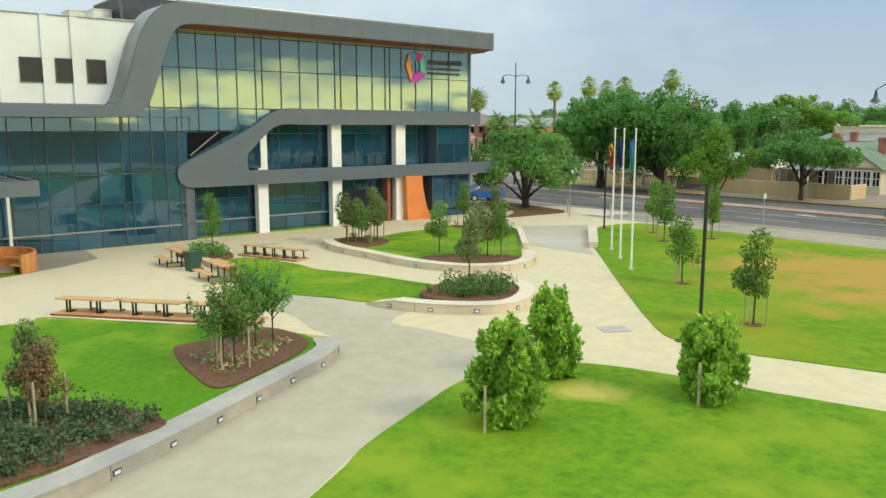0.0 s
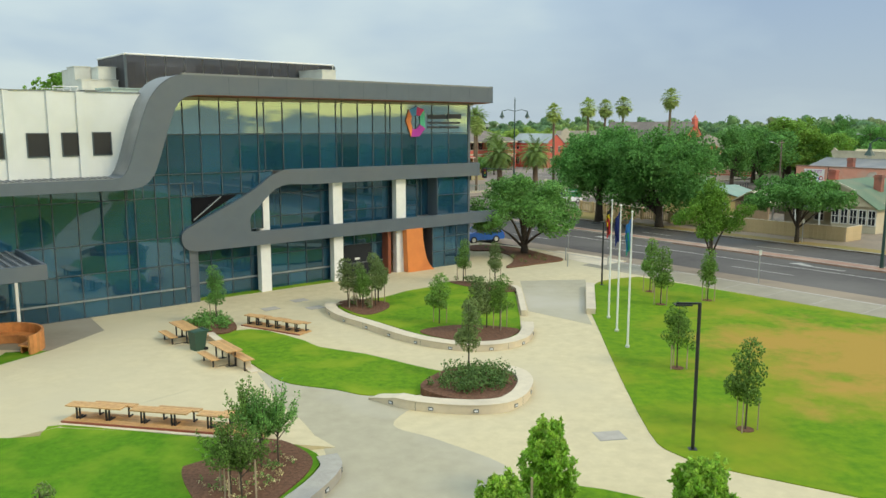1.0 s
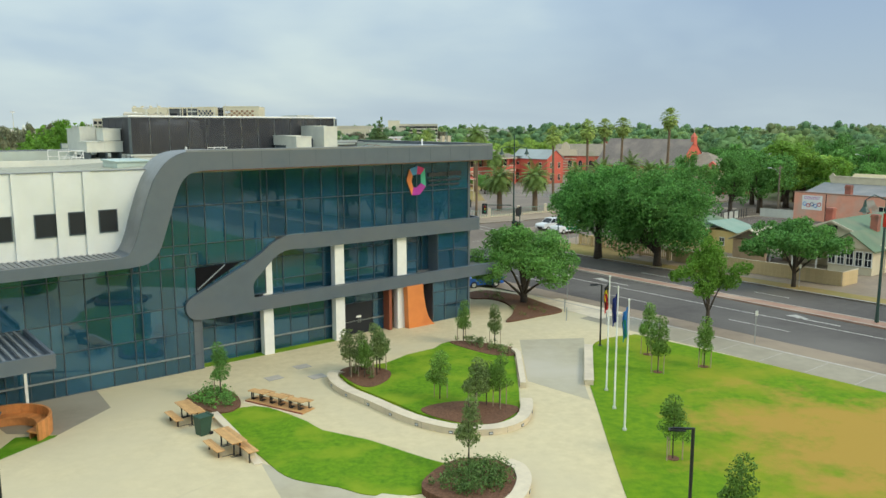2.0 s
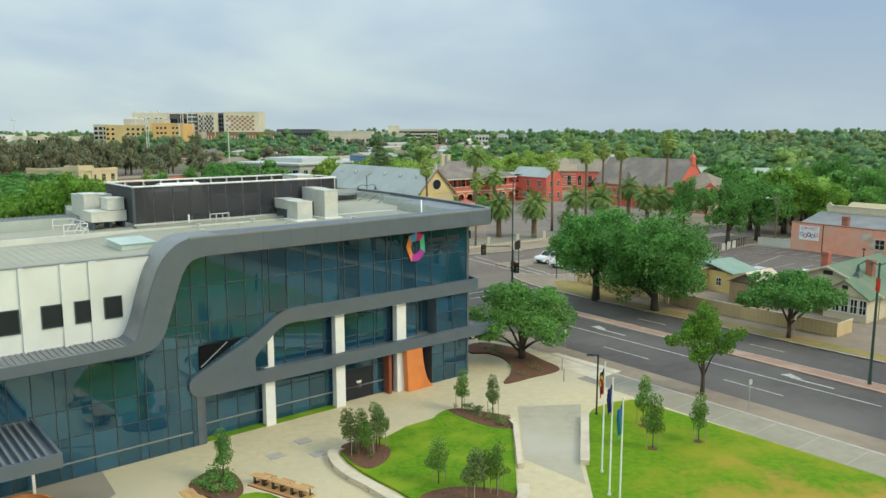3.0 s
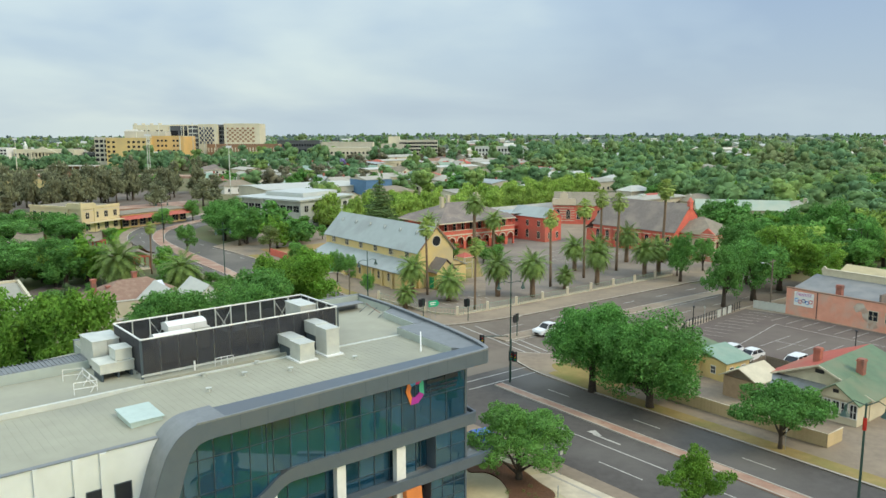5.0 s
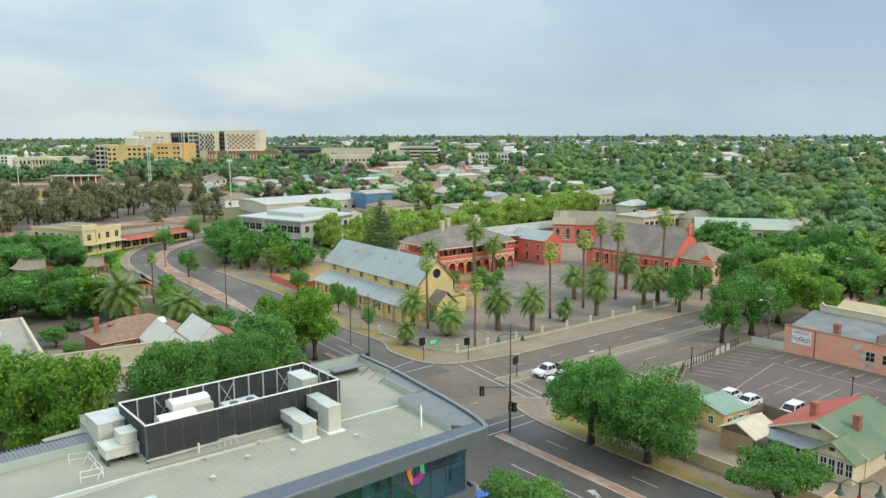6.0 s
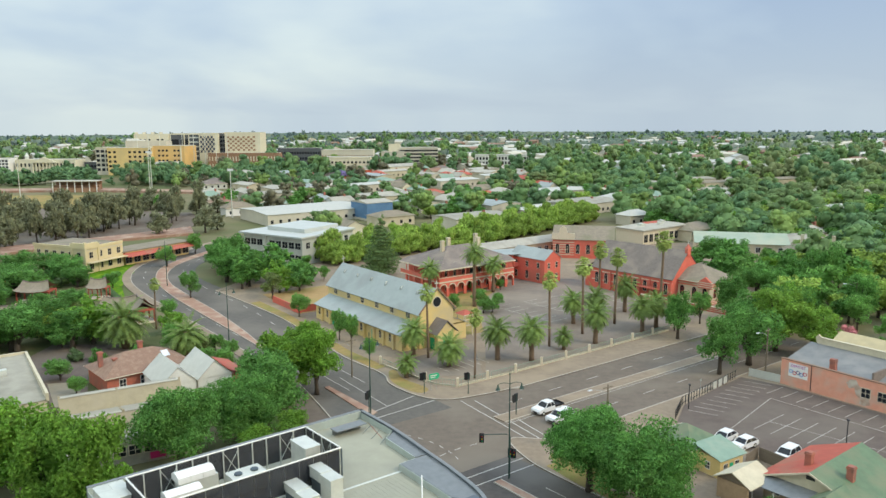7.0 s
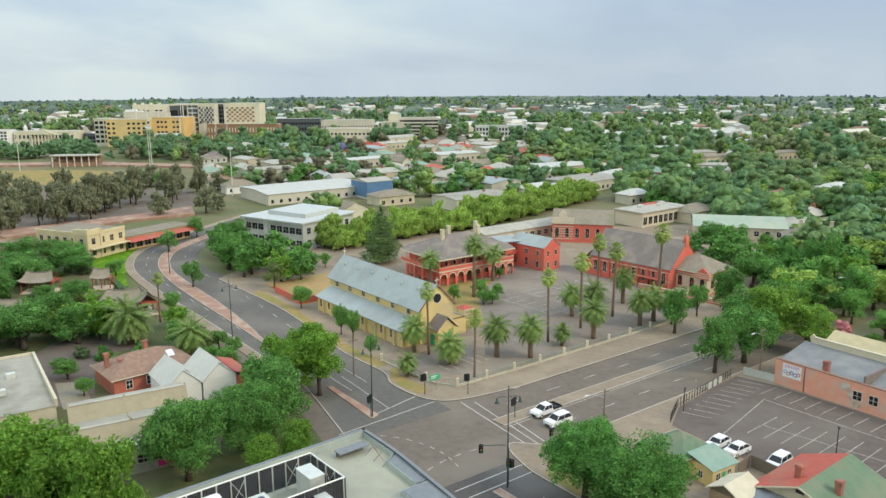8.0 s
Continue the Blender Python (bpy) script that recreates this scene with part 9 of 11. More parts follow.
for k in range(3):
    a = Vector((44.6, 123.8)).lerp(Vector((48.6, 127.8)), k / 3)
    part("panel", Geo().slab(a.x + 0.4, a.y + 0.4, 0.3, 1.5, 1.2, 0.05, 0.78), GALV, t)
t = thing("metal_fence", "pale corrugated metal fence at the car park corner", "fence")
run = [(53.6, 131.0), (58.0, 126.8)]
for x, y, a in along(run, 0.8):
    ob = part("sheet", Geo().box(-0.4, -0.03, 0, 0.4, 0.03, 1.4), GALV, t)
    ob.matrix_local = pose(x, y, 0.1, 0, 0, math.degrees(a))
for x, y in ((38.0, 115.5), (55.0, 101.0)):
    t = thing("lot_lamp", "short black lamp post in the car park", "lamp", pose(x, y, 0.15), "car park lamps")
    part("pole", Geo().tube([(0, 0, 0), (0, 0, 4.0)], 0.07, 8), BLACK, t)
    part("lamp_head", Geo().box(-0.1, -0.25, 3.85, 0.1, 0.25, 4.05), BLACK, t)
# school fence with pale pillars
t = thing("school_fence", "pale green steel school fence with rendered pillars", "fence")
run = [(-11.4, 138.5), (-7.4, 133.6), (-1.2, 127.2), (2.4, 126.0), (13.0, 133.6), (36.0, 151.4), (48.0, 160.6)]
for x, y, a in along(run, 0.5):
    part("picket", Geo().box(x - 0.03, y - 0.03, 0.1, x + 0.03, y + 0.03, 1.35), TEALROOF, t)
for x, y, a in along(run, 6.4):
    part("pillar", Geo().box(x - 0.22, y - 0.22, 0.1, x + 0.22, y + 0.22, 1.7), TRIM, t)
for z in (0.35, 1.3):
    part("rail", Geo().strip(run, offset(run, 0.05), z, z + 0.06), TEALROOF, t)
part("base_wall", Geo().strip(run, offset(run, 0.2), 0.1, 0.45), TRIM, t)
t = thing("brick_wall", "red brick boundary wall behind the church", "wall")
run = [(-24.5, 183.5), (-33.5, 177.0), (-41.5, 188.0)]
part("wall_body", Geo().strip(run, offset(run, 0.25), 0.1, 1.7), BRICK, t)
part("wall_body", Geo().strip([(-24.0, 184.0), (-12, 201)], [(-23.8, 183.8), (-11.8, 200.8)], 0.1, 1.8), BRICK, t)
# trees in the school grounds, streets and gardens
def date_palm(x, y, h, label, s=1.12):
    palm(DATE[int(x) % 2], x, y, label, s, (h - 1.9 * s) / (4.6 * s), x)


for x, y, h in ((-5.6, 143.6, 7.0), (1.2, 137.2, 5.9), (10.2, 140.8, 7.8), (16.5, 140.2, 8.0), (30.4, 151.2, 8.0), (41.8, 159.5, 7.6), (45.5, 162.5, 7.4), (28.5, 166.4, 7.2), (34.0, 169.5, 7.0), (42.0, 176.5, 8.2)):
    date_palm(x, y, h, "date palm with an arching green crown and bare trunk")
for x, y in ((23.5, 147.1), (-6.3, 131.1)):
    palm(SHORTDATE, x, y, "short stout date palm with green crown", 0.95, None, x)
for x, y, h in ((-3.1, 189.8, 9.4), (7.5, 182.4, 14.1), (13.0, 197.9, 9.0)):
    date_palm(x, y, h, "tall date palm with a dark trunk before the school", 1.05)
for x, y, s in ((-2.7, 142.2, 1.0), (21.0, 149.4, 1.05), (36.0, 176.5, 1.16), (37.4, 166.0, 1.18), (50.0, 176.0, 1.33), (29.0, 158.0, 1.14)):
    palm(FANP[int(x) % 2], x, y, "tall thin fan palm with a small ragged crown", s, None, x, "fan palms")
palm(FANP[0], 5.6, 130.6, "thin fan palm with a small dry crown", 0.86, None, 1.0, "fan palms")
palm(DATE[1], -62.5, 149.5, "broad date palm in a garden", 1.75, 0.7, 2.0)
palm(DATE[0], -47.3, 140.0, "olive-green date palm in a garden", 1.3, 0.9, 1.0)
palm(FANP[1], -61.5, 163.5, "tall fan palm beside the boulevard", 0.78, None, 1.0, "fan palms")

TL = "leafy green street tree"
for k, (m_, x, y, s, sz) in enumerate((
        (DARKELM[0], -33.5, 94.5, 1.05, 1.07), (DARKELM[1], -27.3, 103.0, 0.85, 0.93), (ELM[0], -25.0, 107.5, 1.25, 1.15), (ELM[1], -27.0, 114.5, 1.1, 1.1),
        (ELM[1], -82.0, 146.0, 1.35, 0.95), (ELM[0], -73.0, 149.5, 1.1, 0.9), (ELM[0], -64.5, 225.0, 1.0, 1.0), (ELM[1], -59.5, 221.0, 0.9, 0.95),
        (ELM[0], -59.5, 212.0, 1.15, 1.1), (ELM[1], -64.5, 238.0, 1.1, 1.0), (ELM[0], -53.0, 203.0, 0.8, 0.8), (ELM[1], -55.0, 92.5, 1.15, 0.85), (ELM[0], -60.0, 84.0, 1.2, 0.85), (ELM[1], -63.0, 92.0, 1.2, 0.85), (ELM[1], -84.0, 147.7, 1.3, 1.0), (ELM[0], -80.0, 155.0, 1.2, 1.0), (ELM[0], -109.5, 184.0, 1.2, 0.8), (ELM[1], -108.0, 195.0, 1.4, 0.8), (ELM[0], -112.0, 221.0, 1.3, 0.75), (ELM[1], -120.5, 219.6, 1.3, 0.8), (ELM[0], -106.0, 178.0, 1.3, 0.85), (ELM[1], -87.6, 180.5, 0.8, 0.55), (ELM[0], -71.5, 158.0, 0.8, 0.7), (ELM[1], -97.8, 206.0, 0.9, 0.6), (ELM[0], -112.0, 168.0, 1.4, 0.9), (ELM[0], -92.0, 150.0, 1.2, 0.9), (ELM[1], -103.5, 157.0, 1.2, 0.9), (ELM[0], -104.0, 214.0, 1.3, 0.8), (ELM[1], -115.0, 208.0, 1.2, 0.7))):
    plant_tree("shade_tree", m_, x, y, 0.1, "large dark green shade tree", k * 1.3, s, sz, group="shade trees")
for k, (x, y, s, sz) in enumerate(((-26.0, 121.5, 1.3, 1.15), (-20.6, 123.0, 1.2, 1.1), (-23.5, 128.5, 1.2, 1.15), (-19.8, 97.5, 0.85, 0.66), (-23.5, 94.5, 0.8, 0.62), (-47.8, 84.5, 1.5, 1.3), (-53.0, 80.0, 1.3, 1.2), (-36.0, 75.5, 1.3, 1.5), (-41.5, 78.5, 1.25, 1.46))):
    plant_tree("plane_tree", PLANE[k % 2], x, y, 0.1, "bright green plane tree", k * 1.1, s, sz, group="plane trees")
for k, (x, y, s, sz) in enumerate(((-63.5, 193.0, 0.95, 1.0), (-39.4, 136.1, 0.80, 0.55), (-43.8, 146.0, 0.75, 0.60), (-47.1, 141.6, 0.85, 0.65), (-66.2, 130.4, 0.85, 0.50), (-84.0, 235.0, 1.1, 1.0), (-82.5, 258.0, 1.0, 1.0), (-53.0, 208.0, 0.95, 0.95), (-32.6, 173.6, 0.85, 0.85), (-49.5, 231.0, 0.8, 0.9), (-61.0, 170.0, 0.8, 0.7), (-88.0, 205.0, 0.9, 0.7), (-83.0, 164.0, 1.0, 0.8), (-93.0, 177.0, 1.1, 0.7), (-21.0, 154.6, 0.62, 1.0), (-18.2, 151.6, 0.6, 0.9), (-13.6, 141.0, 0.55, 0.6), (-43.0, 137.0, 0.7, 0.6), (-39.5, 141.0, 0.6, 0.6), (-52.0, 147.0, 0.9, 0.8), (-45.5, 131.5, 0.5, 0.5), (11.5, 176.5, 0.62, 0.5), (13.0, 181.5, 0.6, 0.5), (48.8, 160.2, 0.8, 1.0), (56.0, 166.0, 0.85, 1.05), (63.5, 170.5, 0.85, 1.0), (9.0, 184.0, 0.8, 0.6), (9.4, 176.0, 0.75, 0.5), (2.6, 178.0, 0.6, 0.6), (-60.0, 123.0, 0.6, 0.5), (7.6, 199.0, 0.5, 0.4), (15, 200.5, 0.5, 0.4), (-40, 218, 0.7, 0.7), (-33, 214, 0.6, 0.6))):
    plant_tree("garden_tree", GARDEN[k % 3], x, y, 0.1, "round leafy green tree", k * 0.9, s, sz, group="garden trees")
plant_tree("gum_tree", OLIVE[0], -42.5, 191.5, 0.1, "olive-brown bushy tree behind the wall", 0.3, 0.9, 0.75)
plant_tree("gum_tree", OLIVE[1], -46.8, 144.0, 0.1, "yellowish olive bushy tree", 1.3, 0.9, 0.6)
for k, (m_, x, y, s, sz) in enumerate(((ELM[0], 47.7, 154.3, 0.72, 1.08), (ELM[1], 55.7, 137.4, 1.2, 1.15), (LIMET, 64.0, 146.0, 1.7, 1.3), (ELM[0], 48.6, 132.4, 0.85, 1.15), (LIMET, 70.0, 141.5, 1.2, 1.0), (ELM[0], 60.0, 152.0, 1.0, 1.1), (ELM[1], 71.0, 158.0, 1.1, 1.1), (ELM[1], 63.9, 169.7, 0.8, 1.1), (ELM[0], 95.7, 192.8, 1.1, 1.4), (ELM[1], 90.4, 165.3, 0.8, 1.2), (ELM[0], 89.2, 194.6, 0.9, 1.1), (ELM[1], 81.0, 232.0, 1.1, 0.95), (ELM[0], 88.0, 229.0, 0.9, 0.9), (GARDEN[1], 95.0, 226.0, 1.0, 0.9),  (PLANE[0], 75.0, 163.0, 1.2, 0.95), (PLANE[1], 68.5, 158.0, 1.0, 0.85), (ELM[1], 73.0, 150.0, 0.75, 0.75), (ELM[0], 80.0, 172.0, 0.9, 0.85), (GARDEN[1], 87.0, 160.0, 1.1, 1.1), (GARDEN[2], 89.0, 150.5, 1.2, 0.9), (GARDEN[0], 95.0, 146.0, 1.2, 0.9), (ELM[1], 77.5, 190.0, 0.9, 0.85), (PLANE[1], 88.0, 208.0, 0.9, 0.7), (ELM[0], 84.0, 184.0, 0.9, 0.8), (ELM[1], 92.0, 196.0, 1.0, 0.8), (GARDEN[0], 101.0, 185.0, 1.2, 1.0), (ELM[0], 106.0, 176.0, 0.9, 0.8))):
    plant_tree("street_tree", m_, x, y, 0.1, TL, k * 1.7, s, sz, group="street trees")
rng = np.random.default_rng(3)
lob = crown_lobes(rng, 2.2, 2.8, 0.4, 10)
g = Geo()
core(g, lob, 0.7)
leaf_cloud(g, rng, lob, 1500, 0.28)
t = thing("oleander", "round pink-flowering oleander bush", "shrub", pose(80.5, 151.5, 0.1))
part("foliage", g, FLOWER, t)
part("stem", Geo().tube([(0, 0, 0), (0, 0, 1.2)], [0.1, 0.06], 6), BARK, t)
# tall layered conifer
rng = np.random.default_rng(8)
g = Geo()
lob = [(rng.normal(0, 0.3), rng.normal(0, 0.3), 1.6 + 0.92 * k, 5.0 * (1 - (k / 17) ** 1.3) * rng.uniform(0.8, 1.1), 5.0 * (1 - (k / 17) ** 1.3) * rng.uniform(0.8, 1.1), 0.55) for k in range(17)]
core(g, lob, 0.6)
leaf_cloud(g, rng, lob, 7000, 0.42, 0.3)
t = thing("conifer", "tall tiered dark green conifer", "tree", Matrix.LocRotScale((-17.5, 219.5, 0.1), None, (1.25, 1.25, 1.05)))
part("crown", g, LEAF_PINE, t)
part("trunk", Geo().tube([(0, 0, 0), (0, 0, 15)], [0.4, 0.08], 8), BARK, t)
willows = smooth_line([(-33, 236), (-20, 248), (-6, 260), (9, 270), (25, 287), (44, 312), (64, 335)], 8)
for k, (x, y, a) in enumerate(along(willows, 4.2)):
    plant_tree("willow", WILLOW[0], x, y, 0.0, "light green weeping willow in a dense row", k * 1.3, 1.2 + 0.4 * math.sin(k * 2.1), 1.05 + 0.35 * math.sin(k * 3.7), group="willow row")
    plant_tree("willow", WILLOW[0], x - 6 * math.sin(a) + math.sin(k * 5.0), y + 6 * math.cos(a), 0.0, "light green weeping willow in a dense row", k * 0.7, 1.2 + 0.4 * math.sin(k * 2.7), 1.15 + 0.4 * math.sin(k * 1.9), group="willow row")

SKYLITE = mat("white_tin_roof", (0.52, 0.51, 0.45), (0.45, 0.44, 0.385), 0.55, scale=0.6, c3=(0.45, 0.45, 0.40), big_scale=0.25)
TINGREY = mat("weathered_tin_roof", (0.36, 0.335, 0.265), (0.29, 0.27, 0.215), 0.65, scale=0.6, c3=(0.24, 0.22, 0.17), big_scale=0.2)
# west block: brick house, saw-tooth workshop, gabled sheds, white-roofed store
t = thing("brick_house", "red brick house with brown tiled hip roof", "house", pose(-52.4, 130.4, 0.1, 0, 0, 42))
walls(t, 14.0, 9.0, 3.0, DULLBRICK)
rf = hip_roof(t, 14.0, 9.0, 3.0, 2.6, OLDTILE, 0.6)
for x, y in ((-6.2, 0.5), (1.4, 2.8), (-4.2, -0.6)):
    chimney(rf, x, y, 3.6, 6.2 if y > 0 else 5.0)
part("skylight", Geo().add([(3.2, -2.9, 4.25), (4.4, -2.9, 4.25), (4.4, -1.5, 4.98), (3.2, -1.5, 4.98)], [(0, 1, 2, 3)]), LIGHTW, t)
for x in (-4.5, -1.0, 2.6):
    win(t, x, -4.52, 0.9, 1.0, 1.4, "-y", WHITE)
t = thing("stepped_workshop", "cream saw-tooth workshop with three stepped pale roofs", "building", pose(-46.6, 106.4, 0.1, 0, 0, 30))
X0, X1, XM = -7.0, 9.0, 0.4
DULLCREAM = mat("weathered_cream_wall", (0.37, 0.315, 0.205), (0.30, 0.255, 0.165), 0.85, scale=1.0, c3=(0.34, 0.29, 0.20), big_scale=0.3)
part("rear_wall", Geo().box(X0, 0.0, 0, X1, 3.0, 5.6), DULLCREAM, t)
part("rear_roof", Geo().add([(X0, 0.0, 6.85), (X1, 0.0, 6.85), (X1, 3.2, 6.1), (X0, 3.2, 6.1), (X0, 3.2, 5.5), (X1, 3.2, 5.5)], [(0, 1, 2, 3), (3, 2, 5, 4)]), TINGREY, t)
for k in range(3):
    yk, zk = -5.6 * k, 6.8 - 1.4 * k
    for a_, b_ in ((X0, XM - 0.15), (XM + 0.15, X1)):
        if k < 2:
            part("saw_tooth_face", Geo().add([(a_, yk, zk), (b_, yk, zk), (b_, yk - 1.5, zk - 2.0), (a_, yk - 1.5, zk - 2.0)], [(0, 3, 2, 1)]), DULLCREAM, t)
            part("saw_tooth_roof", Geo().add([(a_, yk - 1.5, zk - 2.0), (b_, yk - 1.5, zk - 2.0), (b_, yk - 5.6, zk - 1.4), (a_, yk - 5.6, zk - 1.4)], [(0, 3, 2, 1)]), TINGREY, t)
        part("ridge_flashing", Geo().box(a_, yk - 0.12, zk - 0.08, b_, yk + 0.5, zk + 0.06), TINWHITE, t)
    if k < 2:
        for x in (X0, XM, X1):
            part("end_parapet", Geo().prism([(yk + 0.2, zk + 0.3), (yk - 1.6, zk - 2.0), (yk - 5.7, zk - 1.1), (yk - 5.7, 0), (yk + 0.2, 0)], 0, 0.3).mesh("end_parapet", DULLCREAM), None, t).matrix_local = Matrix(((0, 0, 1, x - 0.15), (1, 0, 0, 0), (0, 1, 0, 0), (0, 0, 0, 1)))
part("front_wall", Geo().box(X0, -11.5, 0, X1, -11.2, 4.0), GREYC, t, "grey-brown rendered front wall")
part("front_body", Geo().box(X0, -11.2, 0, X1, 0, 3.0), DULLCREAM, t)
for k in range(4):
    win(t, -3.0 + 1.9 * k, -11.52, 1.5, 1.5, 1.2, "-y", TRIM)
part("sign_panel", Geo().box(2.6, -11.62, 0.4, 4.6, -11.52, 1.3), LOGO1, t, "small red wall sign")
part("side_shed_wall", Geo().box(-9.8, -14.0, 0, -7.2, -3.0, 2.9), GREYC, t)
part("side_shed_roof", Geo().add([(-10.0, -14.2, 3.0), (-7.2, -14.2, 3.5), (-7.2, -2.8, 3.5), (-10.0, -2.8, 3.0), (-10.0, -14.2, 2.9), (-7.2, -14.2, 2.9)], [(0, 1, 2, 3), (0, 4, 5, 1)]), TINWHITE, t)
for x, y, red in ((-44.4, 122.6, False), (-39.6, 126.0, True)):
    t = thing("tin_shed", "white tin-roofed gabled shed with a red side roof" if red else "white tin-roofed gabled shed", "shed", pose(x, y, 0.1, 0, 0, -54), "gabled sheds")
    walls(t, 9.0, 5.6, 3.4, WHITE)
    gable_roof(t, 9.0, 5.6, 3.4, 2.6, SKYLITE, 0.25, gable=WHITE)
    part("roof_light", Geo().add([(1.0, 1.2, 5.05), (3.0, 1.2, 5.05), (3.0, 1.7, 4.6), (1.0, 1.7, 4.6)], [(0, 1, 2, 3)]), WINDOW, t)
    if red:
        part("side_roof", Geo().add([(-4.6, 2.6, 3.9), (4.6, 2.6, 3.9), (4.6, 5.6, 2.9), (-4.6, 5.6, 2.9), (-4.6, 5.6, 2.75), (4.6, 5.6, 2.75)], [(0, 1, 2, 3), (3, 2, 5, 4)]), REDROOF, t, "red painted lean-to roof")
        part("side_wall", Geo().box(-4.4, 2.8, 0, 4.4, 5.3, 2.8), BRICK, t)
t = thing("store_building", "large store with a white low-pitched metal roof", "building", pose(-71.6, 113.6, 0.1, 0, 0, 34))
walls(t, 18.0, 24.6, 4.6, CREAM2)
part("roof", Geo().add([(-9.2, -12.5, 4.7), (9.2, -12.5, 4.7), (9.2, 12.5, 5.3), (-9.2, 12.5, 5.3)], [(0, 1, 2, 3)]), TINGREY, t, "dull white metal roof sheets")
part("parapet", Geo().box(8.9, -12.5, 4.5, 9.3, 12.5, 5.7).box(-9.3, 12.2, 4.5, 8.9, 12.5, 5.7), CREAM2, t)
for x, y in ((2, -5), (4, 2)):
    part("roof_unit", Geo().box(x, y, 5.0, x + 1.3, y + 1.1, 5.9), GALV, t)
# pavilion roofs of the garden, with upturned eaves
def pavilion(x, y, turn, L, W):
    t = thing("garden_pavilion", "grey curved-roof garden pavilion on red posts", "pavilion", pose(x, y, 0.1, 0, 0, turn), "garden pavilions")
    for sx in (-L / 2 + 0.4, 0, L / 2 - 0.4):
        for sy in (-W / 2 + 0.3, W / 2 - 0.3):
            part("post", Geo().box(sx - 0.13, sy - 0.13, 0, sx + 0.13, sy + 0.13, 2.9), REDROOF, t)
    n = 8
    g = Geo()
    rows = []
    for j in range(5):
        f = j / 4
        z = 4.9 - 1.9 * (1 - (1 - f) ** 1.7)
        row = []
        for sgn in (-1, 1):
            for i in range(n + 1):
                u = -1 + 2 * i / n
                lift = 0.7 * f * f * abs(u) ** 3 + 0.5 * (1 - f) * abs(u) ** 3
                row.append((u * (L / 2 * (0.72 + 0.34 * f)), sgn * f * (W / 2 + 0.7), z + lift))
        rows.append(row)
    m_ = n + 1
    vs = [p for r in rows for p in r]
    fs = []
    for j in range(4):
        for side in (0, m_):
            for i in range(n):
                a_ = j * 2 * m_ + side + i
                fs.append((a_, a_ + 1, a_ + 1 + 2 * m_, a_ + 2 * m_))
    part("roof", g.add(vs, fs), SLATE2, t, "dull brown tiled roof with upturned eaves", True)
    part("ridge", Geo().tube([(-L * 0.36, 0, 5.45), (-L * 0.2, 0, 5.0), (0, 0, 4.95), (L * 0.2, 0, 5.0), (L * 0.36, 0, 5.45)], 0.14, 6), SLATE, t)
    part("beam", Geo().box(-L / 2 + 0.3, -W / 2 + 0.2, 2.7, L / 2 - 0.3, W / 2 - 0.2, 2.95), REDROOF, t)
    part("plinth", Geo().box(-L / 2, -W / 2, 0, L / 2, W / 2, 0.25), TRIM, t)


pavilion(-100.3, 189.4, 5, 8.4, 5.0)
pavilion(-72.6, 172.2, 12, 9.5, 5.0)
pavilion(-67.6, 171.4, -52, 8.0, 4.0)
pavilion(-86.2, 192.6, 10, 5.0, 4.0)
pavilion(-94.2, 164.6, 8, 9.0, 5.0)
t = thing("garden_wall", "long low pale wall with tiled capping", "wall", pose(-81.0, 167.5, 0.1, 0, 0, 14))
part("wall_body", Geo().box(-6, -0.2, 0, 6, 0.2, 2.0), TRIM, t)
part("capping", Geo().box(-6.2, -0.6, 2.0, 6.2, 0.6, 2.25), SLATE2, t)
struct("ground_garden_lawn", Geo().prism([(-104.5, 229.5), (-97.5, 239.5), (-94.0, 238.0), (-90.6, 226), (-86.5, 207), (-80.5, 194), (-85, 195.5), (-92, 207), (-100, 217)], 0, 0.13), GRASS2, "green park lawn beside the boulevard", "lawn")


struct("pavement_drive", Geo().prism([(-78.6, 143.3), (-78.1, 152.1), (-64.5, 151.9), (-59.6, 146.5), (-66.3, 143.1), (-62.7, 133.2), (-56.2, 118.4), (-62.0, 118.4)], 0.0, 0.125), LOTASPH, "dark asphalt drive beside the brick house", "pavement")
struct("ground_earth_yard", Geo().prism([(-67.6, 128.5), (-63.3, 129.4), (-56.2, 118.4), (-60.9, 117.4)], 0.0, 0.14), PATHD, "bare brown earth yard beside the drive", "ground")


# planting round the pavilions
def bush_meshes(seed, leaf, R, H):
    rng = np.random.default_rng(seed)
    lobes = crown_lobes(rng, R, H, 0.15, 9)
    g = Geo()
    core(g, lobes, 0.72)
    leaf_cloud(g, rng, lobes, 900, 0.24)
    return g.mesh("bush_foliage", leaf), Geo().tube([(0, 0, -0.05), (0, 0, H * 0.5)], [0.1, 0.05], 6).mesh("bush_stem", BARK)


BUSH = [bush_meshes(300, LEAF_MID, 1.5, 1.9), bush_meshes(301, LEAF_DARK, 1.7, 2.2), bush_meshes(302, LEAF_OLIVE, 1.4, 1.8), bush_meshes(303, LEAF_SHADE, 1.5, 1.7)]
BUSHL = ("rounded mid-green leafy garden bush", "dense dark green garden bush", "loose grey green garden bush", "low dark evergreen garden bush")


def garden_bush(x, y, k, s):
    t = thing("garden_bush", BUSHL[k], "shrub", Matrix.LocRotScale((x, y, 0.1), Euler((0, 0, x + y)), (s, s, s * 0.95)), "garden bushes")
    part("foliage", BUSH[k][0], None, t)
    part("stem", BUSH[k][1], None, t)


rngb = np.random.default_rng(44)
PAVS = ((-100.3, 189.4), (-72.6, 172.2), (-67.6, 171.4), (-86.2, 192.6), (-94.2, 164.6))
put = 0
